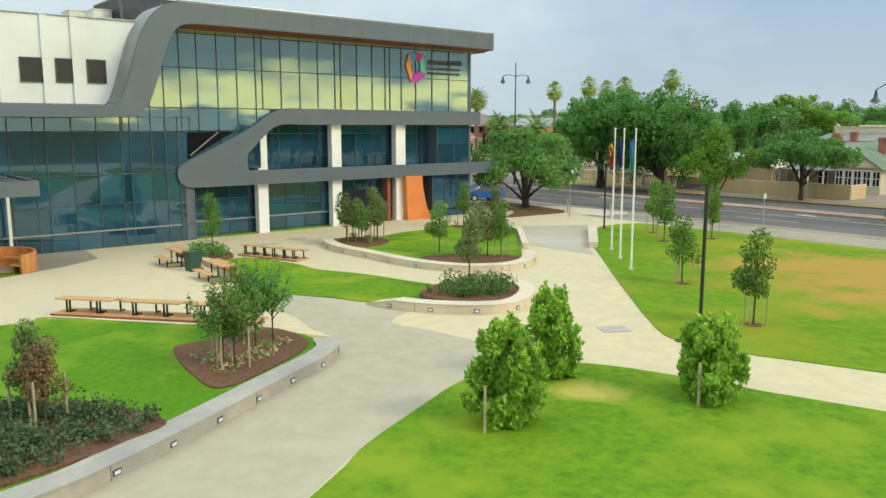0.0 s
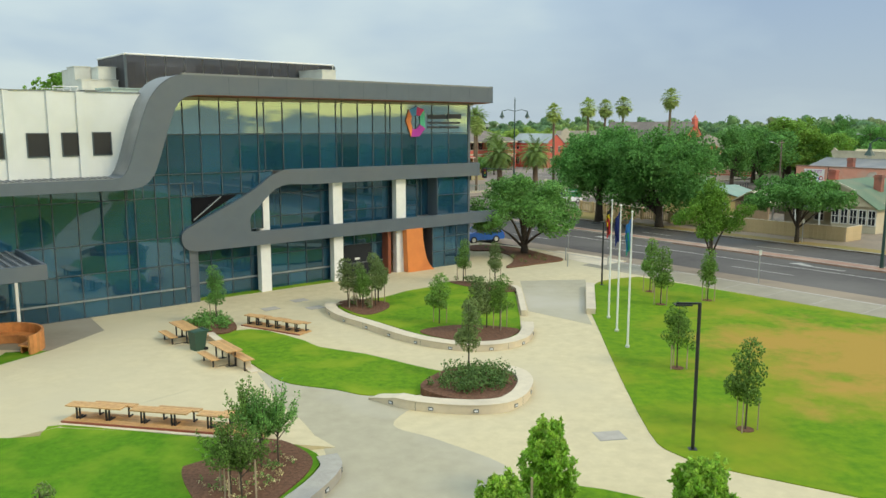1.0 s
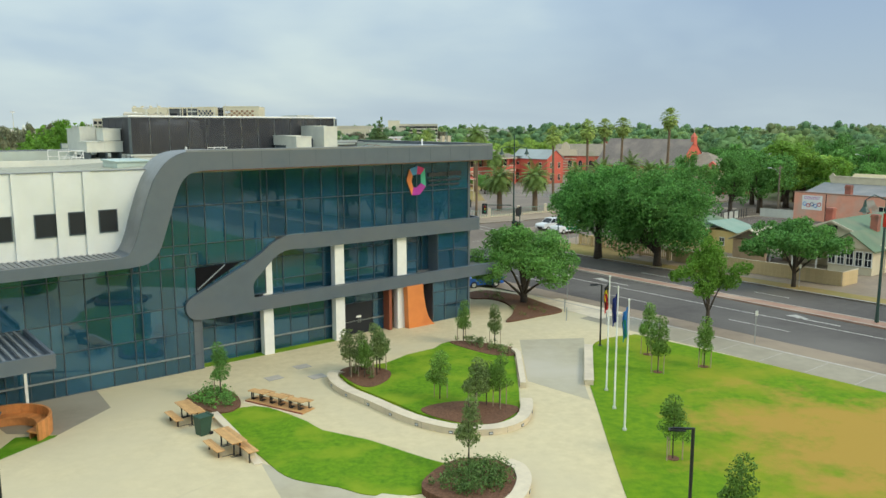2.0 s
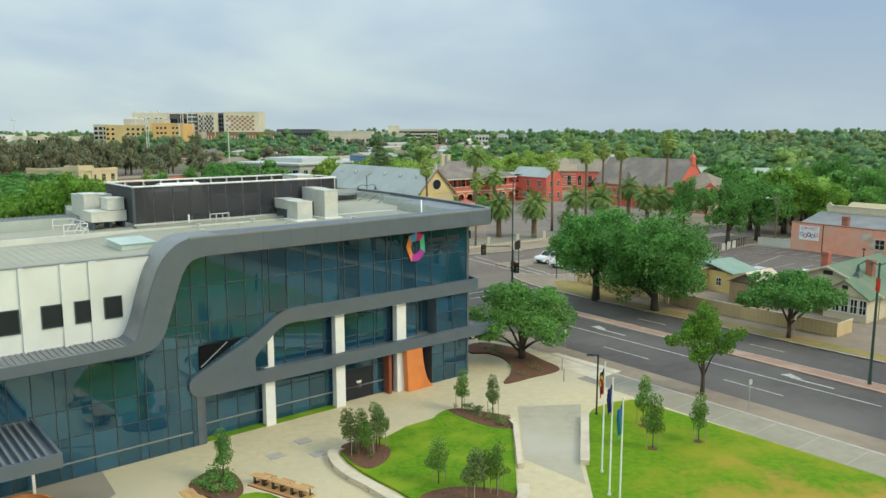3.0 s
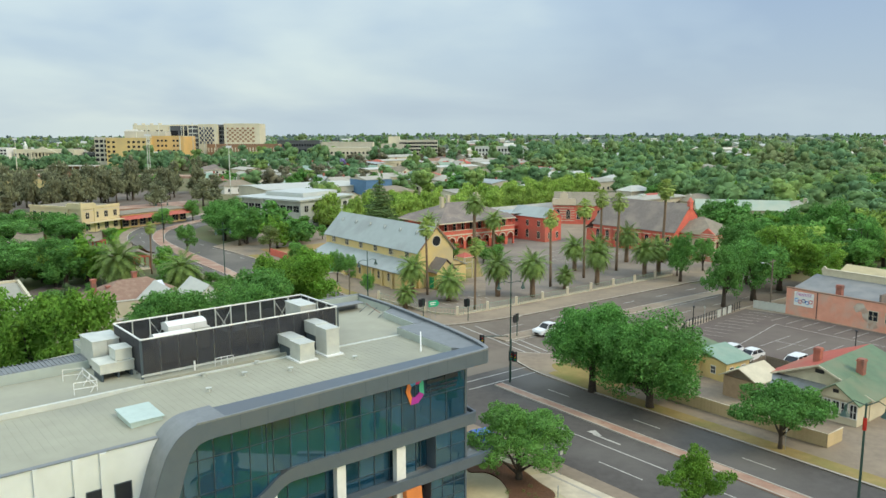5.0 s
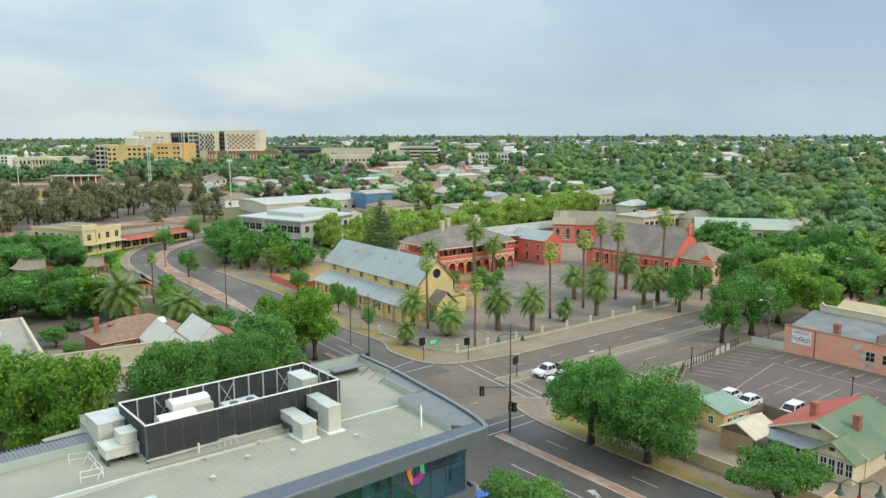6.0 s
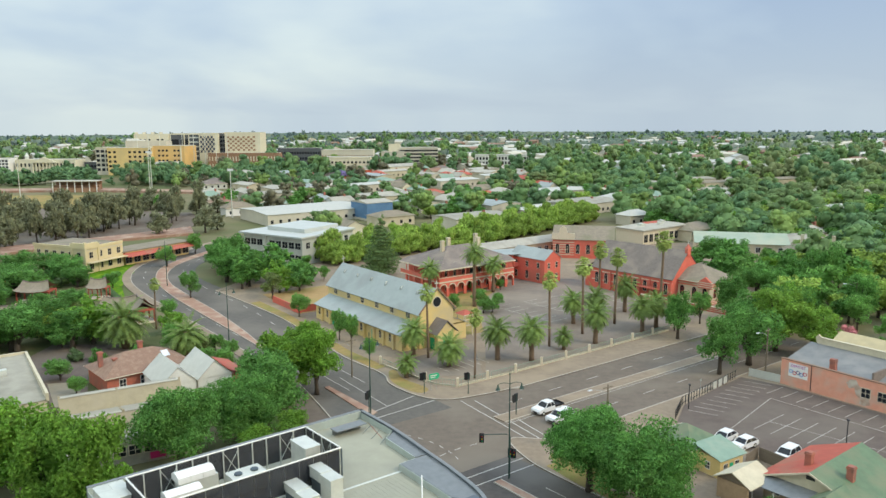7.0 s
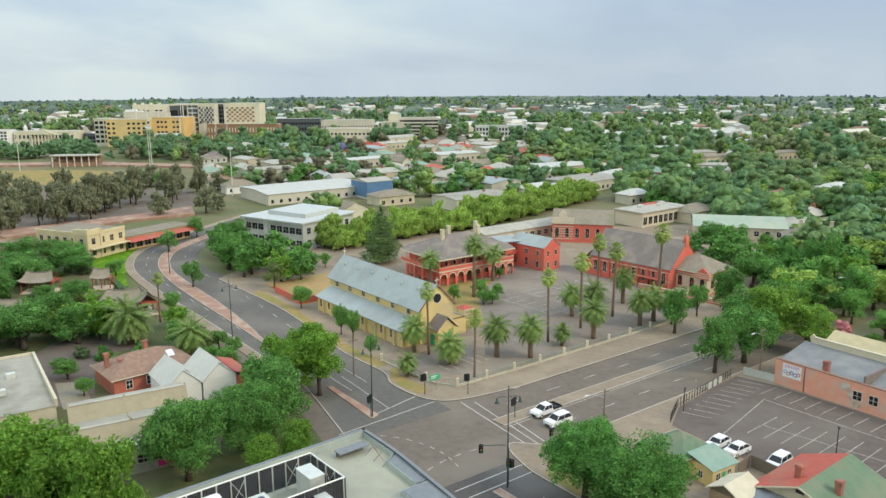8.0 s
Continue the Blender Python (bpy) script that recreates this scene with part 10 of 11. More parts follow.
while put < 60:
    y = rngb.uniform(152, 216)
    x = rngb.uniform(-116, -70 - 0.42 * (y - 168) if y > 168 else -70)
    if any(math.hypot(x - a, y - b) < 6.5 for a, b in PAVS) or (y > 193 and x > -100 + 0.0 * y and x > -0.9 * (y - 193) - 86 and x > -95):
        continue
    garden_bush(x, y, int(rngb.integers(0, 4)), rngb.uniform(0.8, 1.5))
    put += 1
for x, y, k, s in ((-60.5, 137.0, 0, 1.0), (-64.0, 140.5, 1, 1.2), (-68.5, 141.5, 3, 1.2), (-58.0, 143.0, 1, 1.1), (-56.0, 141.5, 2, 1.1), (-43.2, 138.5, 1, 1.0), (-41.0, 134.0, 0, 1.1), (-70.5, 136.0, 1, 0.9),
                   (66.5, 127.0, 0, 0.9), (68.8, 128.8, 1, 0.9), (64.3, 128.6, 0, 0.8), (85.0, 147.0, 0, 1.2), (90.5, 143.5, 1, 1.2)):
    garden_bush(x, y, k, s)
# clipped hedge, tapered and rough
g = Geo()
hl = smooth_line([(-71, 179), (-78, 188), (-88, 203)], 8)
g.strip(hl, offset(hl, 1.6), 0, 0.9)
hedge_core = g
t = thing("clipped_hedge", "long clipped dark green hedge in the garden", "hedge")
part("hedge_body", hedge_core, LEAF_SHADE, t)
g = Geo()
leaf_cloud(g, np.random.default_rng(45), [(x, y, 0.6, 1.1, 1.1, 0.55) for x, y, a in along(offset(hl, 0.8), 0.9)], 2600, 0.2)
part("foliage", g, LEAF_DARK, t)


# ======== town beyond ========
def wide_block(name, label, x0, x1, y, depth, h, wall, cols, rows, z0=1.5, zh=1.6, frac=0.55, wmat=WINDOW, turn=0.0, category="building", parapet=True, skip=None, base=0.0):
    """A large far building with its windows let into the front and one side."""
    W = x1 - x0
    t = thing(name, label, category, pose((x0 + x1) / 2, y, base, 0, 0, turn))
    part("wall", Geo().box(-W / 2, 0, 0, W / 2, depth, h), wall, t)
    part("roof", Geo().box(-W / 2 + 0.6, 0.6, h, W / 2 - 0.6, depth - 0.6, h + 0.3), TINWHITE, t)
    if parapet:
        part("parapet", Geo().box(-W / 2 - 0.15, -0.15, h - 0.4, W / 2 + 0.15, 0.2, h + 0.6), wall, t)
    cw, rh = W / cols, (h - z0) / rows
    me = Geo().box(-cw * frac / 2, -0.12, 0, cw * frac / 2, 0.1, min(zh, rh * 0.6)).mesh("window", wmat)
    for i in range(cols):
        for j in range(rows):
            if skip and skip(i, j):
                continue
            o = part("window", me, None, t)
            o.location = (-W / 2 + (i + 0.5) * cw, 0, z0 + j * rh)
    return t


OCHRE = mat("ochre_render", (0.72, 0.53, 0.23), (0.64, 0.47, 0.20), 0.8, scale=0.15, c3=(0.55, 0.42, 0.22), big_scale=0.05)
PALEW = mat("pale_render", (0.62, 0.57, 0.46), (0.54, 0.50, 0.40), 0.8, scale=0.2, c3=(0.50, 0.46, 0.37), big_scale=0.06)
WARMW = mat("warm_white_render", (0.68, 0.63, 0.47), (0.60, 0.55, 0.41), 0.8, scale=0.2)
DGREY = mat("dark_grey_panel", (0.10, 0.11, 0.12), (0.08, 0.085, 0.095), 0.6, scale=0.3)
BROWNP = mat("brown_panel", (0.33, 0.19, 0.11), (0.26, 0.15, 0.09), 0.7, scale=0.3)
NAVYP = mat("navy_panel", (0.05, 0.06, 0.10), (0.04, 0.05, 0.08), 0.5, scale=0.5)
ORANGER = mat("orange_render", (0.72, 0.46, 0.17), (0.64, 0.41, 0.15), 0.8, scale=0.15, c3=(0.58, 0.40, 0.20), big_scale=0.05)
t = wide_block("hospital_wing", "ochre rendered hospital wing with window rows", -263, -228, 620, 24, 20.6, OCHRE, 9, 5, 2.5, 1.7, 0.5, turn=2, skip=lambda i, j: i in (2, 3, 8))
part("stair_shaft", Geo().box(14.6, -0.9, 0, 16.8, 4.0, 21.8), WARMW, t)
for j in range(5):
    part("stair_window", Geo().box(15.0, -1.0, 2.5 + 3.8 * j, 16.4, -0.85, 4.3 + 3.8 * j), WINDOW, t)
t = wide_block("hospital_wing", "orange rendered hospital wing with window rows", -228, -203, 622, 26, 22.0, ORANGER, 8, 5, 2.5, 1.5, 0.55, turn=-3, skip=lambda i, j: i in (0, 4, 7))
part("corner_pier", Geo().box(9.2, -0.6, 0, 10.2, 0.1, 22.4), WARMW, t)
wide_block("hospital_stair", "pale hospital stair block with wide windows", -274, -263, 624, 20, 21, PALEW, 3, 5, 3, 2.4, 0.7)
t = wide_block("hospital_rooms", "beige flat-roofed hospital block with roof plant", -258, -225, 644, 14, 25.4, PALEW, 2, 1, 2, 1.6, 0.3)
for x0, x1, h in ((-15.5, -9, 27.4), (-8, -3.5, 26.6)):
    part("roof_plant", Geo().box(x0 - 1.5, 4, 25.4, x1, 9, h), WHITE, t)
t = wide_block("hospital_tower", "pale upper hospital block with dark recessed bays", -257, -228, 660, 22, 30.5, WARMW, 8, 1, 25, 1.8, 0.55, skip=lambda i, j: i in (0, 4, 7))
for x in (-13.6, -7, 0, 7):
    part("roof_fin", Geo().box(x, -0.3, 30.5, x + 0.5, 6, 32.4), WARMW, t)
t = wide_block("hospital_glass_block", "grey glazed hospital block in a pale frame", -227.5, -204, 662, 20, 31, DGREY, 3, 2, 8, 7.5, 0.8, parapet=False, skip=lambda i, j: i == 2)
part("frame_top", Geo().box(-12, -0.6, 30.2, 12, 0.3, 31.2), WARMW, t)
for x in (-12.0, -0.4, 3.4):
    part("frame_post", Geo().box(x, -0.6, 0, x + 0.8, 0.3, 30.2), WARMW, t)
for j in range(7):
    part("floor_band", Geo().box(4.2, -0.6, 4.5 + 3.8 * j, 11.7, 0.3, 5.6 + 3.8 * j), GALV, t)
t = wide_block("hospital_tower", "pale hospital block with dark chequered panels", -203, -187, 660, 22, 31, WARMW, 2, 1, 2, 1.6, 0.3)
me = Geo().box(-0.7, -0.3, 0, 0.7, -0.02, 1.9).mesh("chequer_panel", NAVYP)
for i in range(8):
    for j in range(7):
        if (i + j) % 2 == 0:
            part("chequer_panel", me, None, t).location = (-6.2 + 1.5 * i, 0, 15.5 + 1.95 * j)
t = wide_block("hospital_tower", "pale hospital block with dark chequered panels", -181.5, -152.0, 660, 22, 31.5, WARMW, 2, 1, 2, 1.6, 0.3)
me = Geo().box(-0.95, -0.3, 0, 0.95, -0.02, 1.5).mesh("chequer_panel", BROWNP)
for i in range(11):
    for j in range(7):
        if (i + j) % 2 == 0:
            part("chequer_panel", me, None, t).location = (-12.0 + 2.15 * i, 0, 16.8 + 1.75 * j)
wide_block("hospital_link", "dark glazed link between hospital blocks", -187, -181.5, 664, 16, 30.5, DGREY, 2, 8, 3, 2.2, 0.8)
wide_block("hospital_podium", "brown panelled hospital podium", -192.5, -134.5, 648, 14, 15.0, BROWNP, 24, 2, 3, 4.0, 0.35, WARMW)
t = wide_block("hospital_entrance", "white low entrance building with banded storeys", -223, -205, 604, 14, 10.4, WHITE, 5, 3, 1.2, 1.3, 0.8)
for k in range(9):
    part("roof_mast", Geo().tube([(-250 + 239.5 - 20 + 9 * k, 30, 8), (-250 + 239.5 - 20 + 9 * k, 30, 31 + (k % 3))], 0.25, 5), GALV, t)
t = wide_block("civic_building", "long cream classical building with columns", -335, -288, 618, 18, 12, WARMW, 15, 2, 1.8, 2.6, 0.4)
for k in range(8):
    part("column", Geo().tube([(-9 + 2.6 * k, -1.4, 1), (-9 + 2.6 * k, -1.4, 9.5)], 0.45, 8), WARMW, t)
part("pediment", Geo().prism([(-11, 10), (11, 10), (0, 14.5)], -2.0, -0.3, "y"), WARMW, t)
part("cupola", Geo().tube([(-17, 6, 12), (-17, 6, 15), (-17, 6, 17.5)], [1.6, 1.6, 0.2], 10), GALV, t)
wide_block("glazed_office", "pale gridded office block", -356, -337, 612, 14, 13.5, WHITE, 7, 5, 1.5, 1.8, 0.65)
wide_block("dark_office", "long dark glazed building", -287, -268, 632, 14, 9, DGREY, 8, 2, 1.5, 2.0, 0.8)
wide_block("dark_office", "long dark grey building", -144, -107, 690, 16, 17, DGREY, 16, 3, 3, 2.0, 0.7)
wide_block("clinic_building", "white building with brown slatted panels", -106, -61, 690, 18, 15.5, PALEW, 18, 1, 5, 7.5, 0.4, BROWNP)
wide_block("cream_office", "cream flat-roofed office with small windows", -94.6, -57, 618, 18, 12.8, WARMW, 12, 2, 4.0, 1.5, 0.5, turn=-4)
wide_block("brown_office", "office with tall brown panels", -53.5, -34, 688, 16, 14, PALEW, 3, 1, 2, 9.0, 0.8, BROWNP)
wide_block("white_office", "white banded office block", -38, -4.5, 694, 18, 17, PALEW, 14, 5, 2, 1.6, 0.9)
wide_block("grey_flats", "pale grey gridded flats", 27, 69, 652, 14, 12.5, GALV, 16, 3, 1.5, 2.2, 0.55)
wide_block("stair_tower", "tall cream stair tower", -48, -38, 700, 8, 20, WARMW, 2, 2, 3, 1.2, 0.3)
# white two-storey school building
GREYREND = mat("pale_grey_render", (0.60, 0.61, 0.55), (0.53, 0.54, 0.49), 0.75, scale=0.3, c3=(0.40, 0.42, 0.38), big_scale=0.1)
SKYLW = mat("white_sheet_roof", (0.50, 0.52, 0.49), (0.44, 0.46, 0.43), 0.5, scale=0.4, c3=(0.48, 0.50, 0.48), big_scale=0.12)
t = thing("white_school", "white two-storey modern building with a broad flat roof", "building", pose(-46.5, 251.5, 0.1, 0, 0, -33))
walls(t, 25.0, 24.0, 8.4, GREYREND)
part("roof", Geo().box(-13.6, -13.2, 8.4, 13.4, 12.4, 8.9), SKYLW, t, "white overhanging flat roof")
part("upper_roof", Geo().box(-8, -6, 8.9, 8, 10, 10.2), SKYLW, t)
for k in range(9):
    if k != 3:
        win(t, -10.8 + 2.7 * k, -12.02, 5.0, 2.2, 1.9, "-y", GALV)
        win(t, -10.8 + 2.7 * k, -12.02, 1.2, 2.2, 1.9, "-y", GALV)
for k in range(6):
    win(t, 12.52, -9.5 + 3.6 * k, 5.0, 1.6, 1.9, "+x", GALV)
    win(t, 12.52, -9.5 + 3.6 * k, 1.2, 1.6, 1.9, "+x", GALV)
part("fin", Geo().box(-3.6, -12.6, 0, -2.2, -12.0, 8.4), GALV, t)
struct("ground_white_school", Geo().prism([(-70, 232), (-45, 215), (-18, 250), (-46, 286)], 0, 0.135), FOOT, "bare ground round the white building", "yard")
# art deco block with shop wing
DECO = mat("cream_yellow_render", (0.70, 0.58, 0.34), (0.62, 0.51, 0.29), 0.8, scale=0.3, c3=(0.58, 0.48, 0.30), big_scale=0.1)
t = thing("deco_building", "cream art deco building with stepped parapet", "building", pose(-110.2, 234.6, 0.1, 0, 0, -24))
walls(t, 21.0, 14.0, 7.4, DECO)
part("parapet", Geo().box(-10.7, -7.2, 7.2, 10.7, -6.8, 7.9).box(5.5, -7.3, 7.2, 10.8, -6.7, 8.9).box(10.3, -7.2, 7.2, 10.7, 7, 7.9).box(10.25, -7.25, 7.2, 10.8, -2.5, 8.9), DECO, t)
part("pier", Geo().box(4.8, -7.3, 0, 5.5, -6.9, 8.6).box(10.2, -7.35, 0, 10.85, -6.7, 9.2).box(10.4, -2.6, 0, 10.8, -1.9, 8.6), DECO, t)
part("street_canopy", Geo().box(10.6, -7.0, 3.1, 12.6, 7.0, 3.35), DECO, t)
part("roof", Geo().box(-10.3, -6.7, 7.4, 10.3, 6.9, 7.5), SLATE2, t)
part("string_course", Geo().box(-10.6, -7.1, 3.6, 10.6, -6.98, 3.9).box(10.48, -7.0, 6.6, 10.6, 7.0, 6.85), TRIM, t)
for k in range(6):
    win(t, -8.5 + 3.3 * k, -7.02, 4.4, 1.3, 1.7, "-y", TRIM)
    win(t, -8.5 + 3.3 * k, -7.02, 1.0, 1.6, 2.0, "-y", TRIM)
for k in range(4):
    win(t, 10.52, -5 + 3.4 * k, 4.4, 1.2, 1.7, "+x", TRIM)
    win(t, 10.52, -5 + 3.4 * k, 1.0, 1.4, 2.0, "+x", TRIM)
t = thing("shop_row", "row of low shops with a red awning roof", "shops", pose(-94.8, 250.0, 0.1, 0, 0, 58))
walls(t, 24.0, 9.0, 4.0, OCHRE)
part("roof", Geo().box(-13.2, -4.7, 4.0, 13.2, 4.7, 4.3), SLATE2, t)
part("awning", Geo().add([(-13.0, -7.4, 2.8), (13.0, -7.4, 2.8), (13.0, -4.5, 3.7), (-13.0, -4.5, 3.7)], [(0, 1, 2, 3)]), REDROOF, t)
for k in range(8):
    win(t, -11 + 3.1 * k, -4.52, 0.5, 2.2, 2.0, "-y", TRIM)
t = thing("shop_row", "low cream shops beside the railway bank", "shops", pose(-128.0, 226.0, 0.1, 0, 0, -25))
walls(t, 18.0, 9.0, 4.0, CREAM2)
part("roof", Geo().box(-9.2, -4.7, 4.0, 9.2, 4.7, 4.4), TERRA, t)
part("fence_wall", Geo().box(-12, -9.0, 0, 12, -8.7, 1.6), BRICK, t)
# blue-walled warehouse
t = thing("blue_warehouse", "warehouse with blue end wall and pale roof", "warehouse", pose(-31.5, 347.0, 0.1, 0, 0, 35))
walls(t, 13.0, 14.0, 7.6, PALEW)
part("blue_wall", Geo().box(-6.62, -7.1, 1.0, -6.5, 7.1, 7.4).box(-6.5, -7.12, 1.0, 6.4, -7.0, 7.4), BLUEW, t)
gable_roof(t, 13.0, 14.0, 7.6, 1.0, TINWHITE, 0.3, gable=PALEW)
# sports oval, grandstand, railway land
struct("ground_oval", Geo().prism([(-232 + 62 * math.cos(k * 0.2618), 424 + 36 * math.sin(k * 0.2618)) for k in range(24)], -0.1, 0.05), VERGE, "dry green sports oval", "oval")
struct("ground_oval_bank", Geo().strip([(-300, 474), (-220, 480), (-140, 462)], [(-300, 490), (-220, 494), (-140, 474)], -0.1, 1.2), REDPAVE, "red earth bank behind the oval", "ground")
t = thing("grandstand", "small white-roofed grandstand by the oval", "grandstand", pose(-224.0, 480.0, 0, 0, 0, 4))
part("roof", Geo().box(-14, -4, 6.4, 14, 5, 6.9), TINWHITE, t)
part("back_wall", Geo().box(-13.8, 4, 0, 13.8, 4.4, 6.4), BROWNP, t)
part("seating", Geo().box(-13.5, -3, 0, 13.5, 4, 2.6).box(-13.5, 0, 2.6, 13.5, 4, 4.2), BROWNP, t)
for k in range(7):
    part("post", Geo().box(-13 + 4.33 * k, -3.4, 0, -12.6 + 4.33 * k, -3.0, 6.4), WHITE, t)
struct("ground_railway", Geo().prism([(-260, 372), (-205, 392), (-120, 372), (-100, 330), (-118, 296), (-150, 262), (-230, 300)], -0.1, 0.04), ASPH2, "grey gravel railway land", "ground")
struct("ground_railway_bank", Geo().prism([(-103, 318), (-96, 300), (-118, 285), (-150, 250), (-160, 262), (-120, 298)], -0.1, 0.9), REDPAVE, "red-brown earth railway bank", "ground")
for x, y, h in ((-163, 440, 26), (-166, 445, 26), (-240, 445, 24), (-95, 352, 22), (-300, 460, 25)):
    t = thing("light_tower", "tall thin floodlight mast", "lamp", pose(x, y, 0), "floodlight masts")
    part("mast", Geo().tube([(0, 0, 0), (0, 0, h)], [0.3, 0.16], 6), GALV, t)
    part("lamp_head", Geo().box(-1.2, -0.2, h - 1.0, 1.2, 0.2, h), LIGHTW, t)

# ordinary houses, shops and sheds of the middle distance
rngh = np.random.default_rng(77)
WALLS = [PALEW, CREAM2, WARMW, BRICK, WHITE, GALV]
ROOFS = [TINWHITE, TINWHITE, TINWHITE, SLATEBLUE, TERRA, REDROOF, SLATE2, TEALROOF, SLATE]
taken = [(-46, 251, 24), (-114, 237, 18), (-94, 252, 18), (-31, 347, 14), (4, 207, 22), (24, 254, 24), (46, 253, 18), (76, 282, 20), (94, 245, 22), (52, 200, 20), (64, 190, 14), (-17, 219, 6), (-224, 425, 66), (-128, 226, 14), (30, 212, 14),
         (-200, 340, 40), (-150, 330, 45), (-120, 330, 30), (-180, 320, 40), (-230, 350, 40), (-12, 164, 22), (18, 160, 40), (40, 185, 25), (-85, 175, 17), (-95, 192, 15), (-78, 190, 13), (-98, 215, 14), (-72, 165, 10), (-60, 140, 14), (-70, 114, 18), (-46, 105, 12), (-38, 120, 10), (80, 123, 16), (-105, 272, 22), (-70, 292, 24), (-128, 262, 20), (-140, 290, 20), (112, 232, 12)]


def clear_of(x, y, r):
    return all((x - a) ** 2 + (y - b) ** 2 > (c + r) ** 2 for a, b, c in taken)


def on_boulevard(x, y):
    return any((x - (a[0] + b[0]) / 2) ** 2 + (y - (a[1] + b[1]) / 2) ** 2 < 15 ** 2 for a, b in zip(bl[::3], br[::3]))


def town_house(x, y, turn, L, W, h, rise, wall, roof, label, gabled):
    t = thing("town_house", label, "house", pose(x, y, 0, 0, 0, turn), "town houses")
    walls(t, L, W, h, wall)
    if gabled:
        gable_roof(t, L, W, h, rise, roof, 0.4, gable=wall)
    else:
        hip_roof(t, L, W, h, rise, roof, 0.5)
    n = max(2, int(L / 3.6))
    for k in range(n):
        x = -L / 2 + (k + 0.5) * L / n
        part("window", Geo().box(x - 0.6, -W / 2 - 0.06, 0.9, x + 0.6, -W / 2 + 0.02, 2.3), WINDOW, t)
    if rngh.random() < 0.4:
        part("chimney", Geo().box(L * 0.2, -0.4, h + rise * 0.3, L * 0.2 + 0.8, 0.4, h + rise + 1.0), CHIMNEY, t)


_W, _G, _R, _B = (SKYLITE, PALEW), (TINGREY, PALEW), (REDROOF, BRICK), (SLATE2, CREAM2)
SHEDS = [(x, y, L, L * 0.62, *m_) for x, y, L, m_ in (
    (44, 403, 26, _W), (63, 434, 32, _W), (66, 372, 36, _G), (42, 348, 17, _W), (56, 351, 20, _W), (51, 519, 18, _R), (88, 399, 17, _W), (12, 321, 28, _G), (34, 546, 24, _W),
    (6, 506, 30, _W), (149, 539, 28, _W), (160, 505, 25, _G), (164, 479, 22, _B), (80, 327, 13, _W), (78, 290, 18, _R), (92, 287, 18, _B), (115, 541, 22, _W), (231, 592, 24, _W),
    (214, 502, 24, _B), (173, 344, 16, _W), (-49, 473, 24, _W), (-61, 350, 50, _W), (-95, 422, 26, _G), (-22, 328, 17, _B))]
LBL = {"white_tin_roof": "white metal roof", "weathered_tin_roof": "grey weathered tin roof", "pale_tin_roof": "pale tin roof", "blue_grey_metal_roof": "blue-grey metal roof", "terracotta_tile": "brown tiled roof", "red_painted_roof": "faded red roof", "mossy_roof": "dull brown roof", "pale_green_tin_roof": "pale green roof", "slate_roof": "dark slate roof"}
# flat-roofed stores and houses that stand clear of the trees
for x, y, L, W, roof, wall in SHEDS:
    taken.append((x, y, L * 0.55))
    taken.append((x * 0.955, y * 0.955, L * 0.5))
    big = L > 19
    town_house(x, y, rngh.choice([38, 30]) + rngh.uniform(-6, 6), L, W, 4.6 if big else 4.0, 0.7 if big else 2.0, wall, roof, ("wide store with a " if big else "house with a ") + LBL[roof.name], big)
made = 0
tries = 0
while made < 190 and tries < 9000:
    tries += 1
    d = 235 * (640 / 235) ** rngh.random()
    b = rngh.uniform(-0.62, 0.62)
    x, y = d * math.sin(b), d * math.cos(b)
    right = x > 0.10 * y
    if right and rngh.random() < 0.9:
        continue
    if x < -0.3 * y or (x < -0.1 * y and d > 470 and rngh.random() < 0.75):
        continue
    big = (not right) and d > 290 and rngh.random() < 0.6
    L = rngh.uniform(18, 34) if big else rngh.uniform(10, 17)
    if not clear_of(x, y, L * 0.62) or on_boulevard(x, y) or (y < 345 and -36 < x < 75):
        continue
    taken.append((x, y, L * 0.5))
    W = L * rngh.uniform(0.55, 0.8)
    h = rngh.uniform(3.6, 6.0) if big else rngh.uniform(3.0, 3.8)
    roof = ROOFS[rngh.integers(0, 4 if big else len(ROOFS))]
    wall = WALLS[rngh.integers(0, 3 if big else len(WALLS))]
    town_house(x, y, rngh.choice([38, -52]) + rngh.uniform(-5, 5), L, W, h, rngh.uniform(0.8, 1.6) if big else rngh.uniform(1.8, 2.8), wall, roof, ("low commercial shed with a " if big else "single-storey house with a ") + LBL[roof.name], big or rngh.random() < 0.4)
    made += 1

# commercial strip among the trees to the east
for k in range(18):
    x, y = 62 + 9.5 * k + rngh.uniform(-5, 5), 385 + 7.0 * (k % 6) + rngh.uniform(-14, 14) + 1.2 * k
    if not clear_of(x, y, 7):
        continue
    L = rngh.uniform(14, 24)
    taken.append((x, y - 4, L * 0.62))
    town_house(x, y, -8 + rngh.uniform(-8, 8), L, L * 0.6, rngh.uniform(3.6, 5.0), 1.0, WALLS[k % 3], ROOFS[k % 4], "low shop building with a pale flat-pitched roof", True)

# roofs past that, too small to part; the trees before them stand low
g1, g2, g3 = Geo(), Geo(), Geo()
GLADES = {}
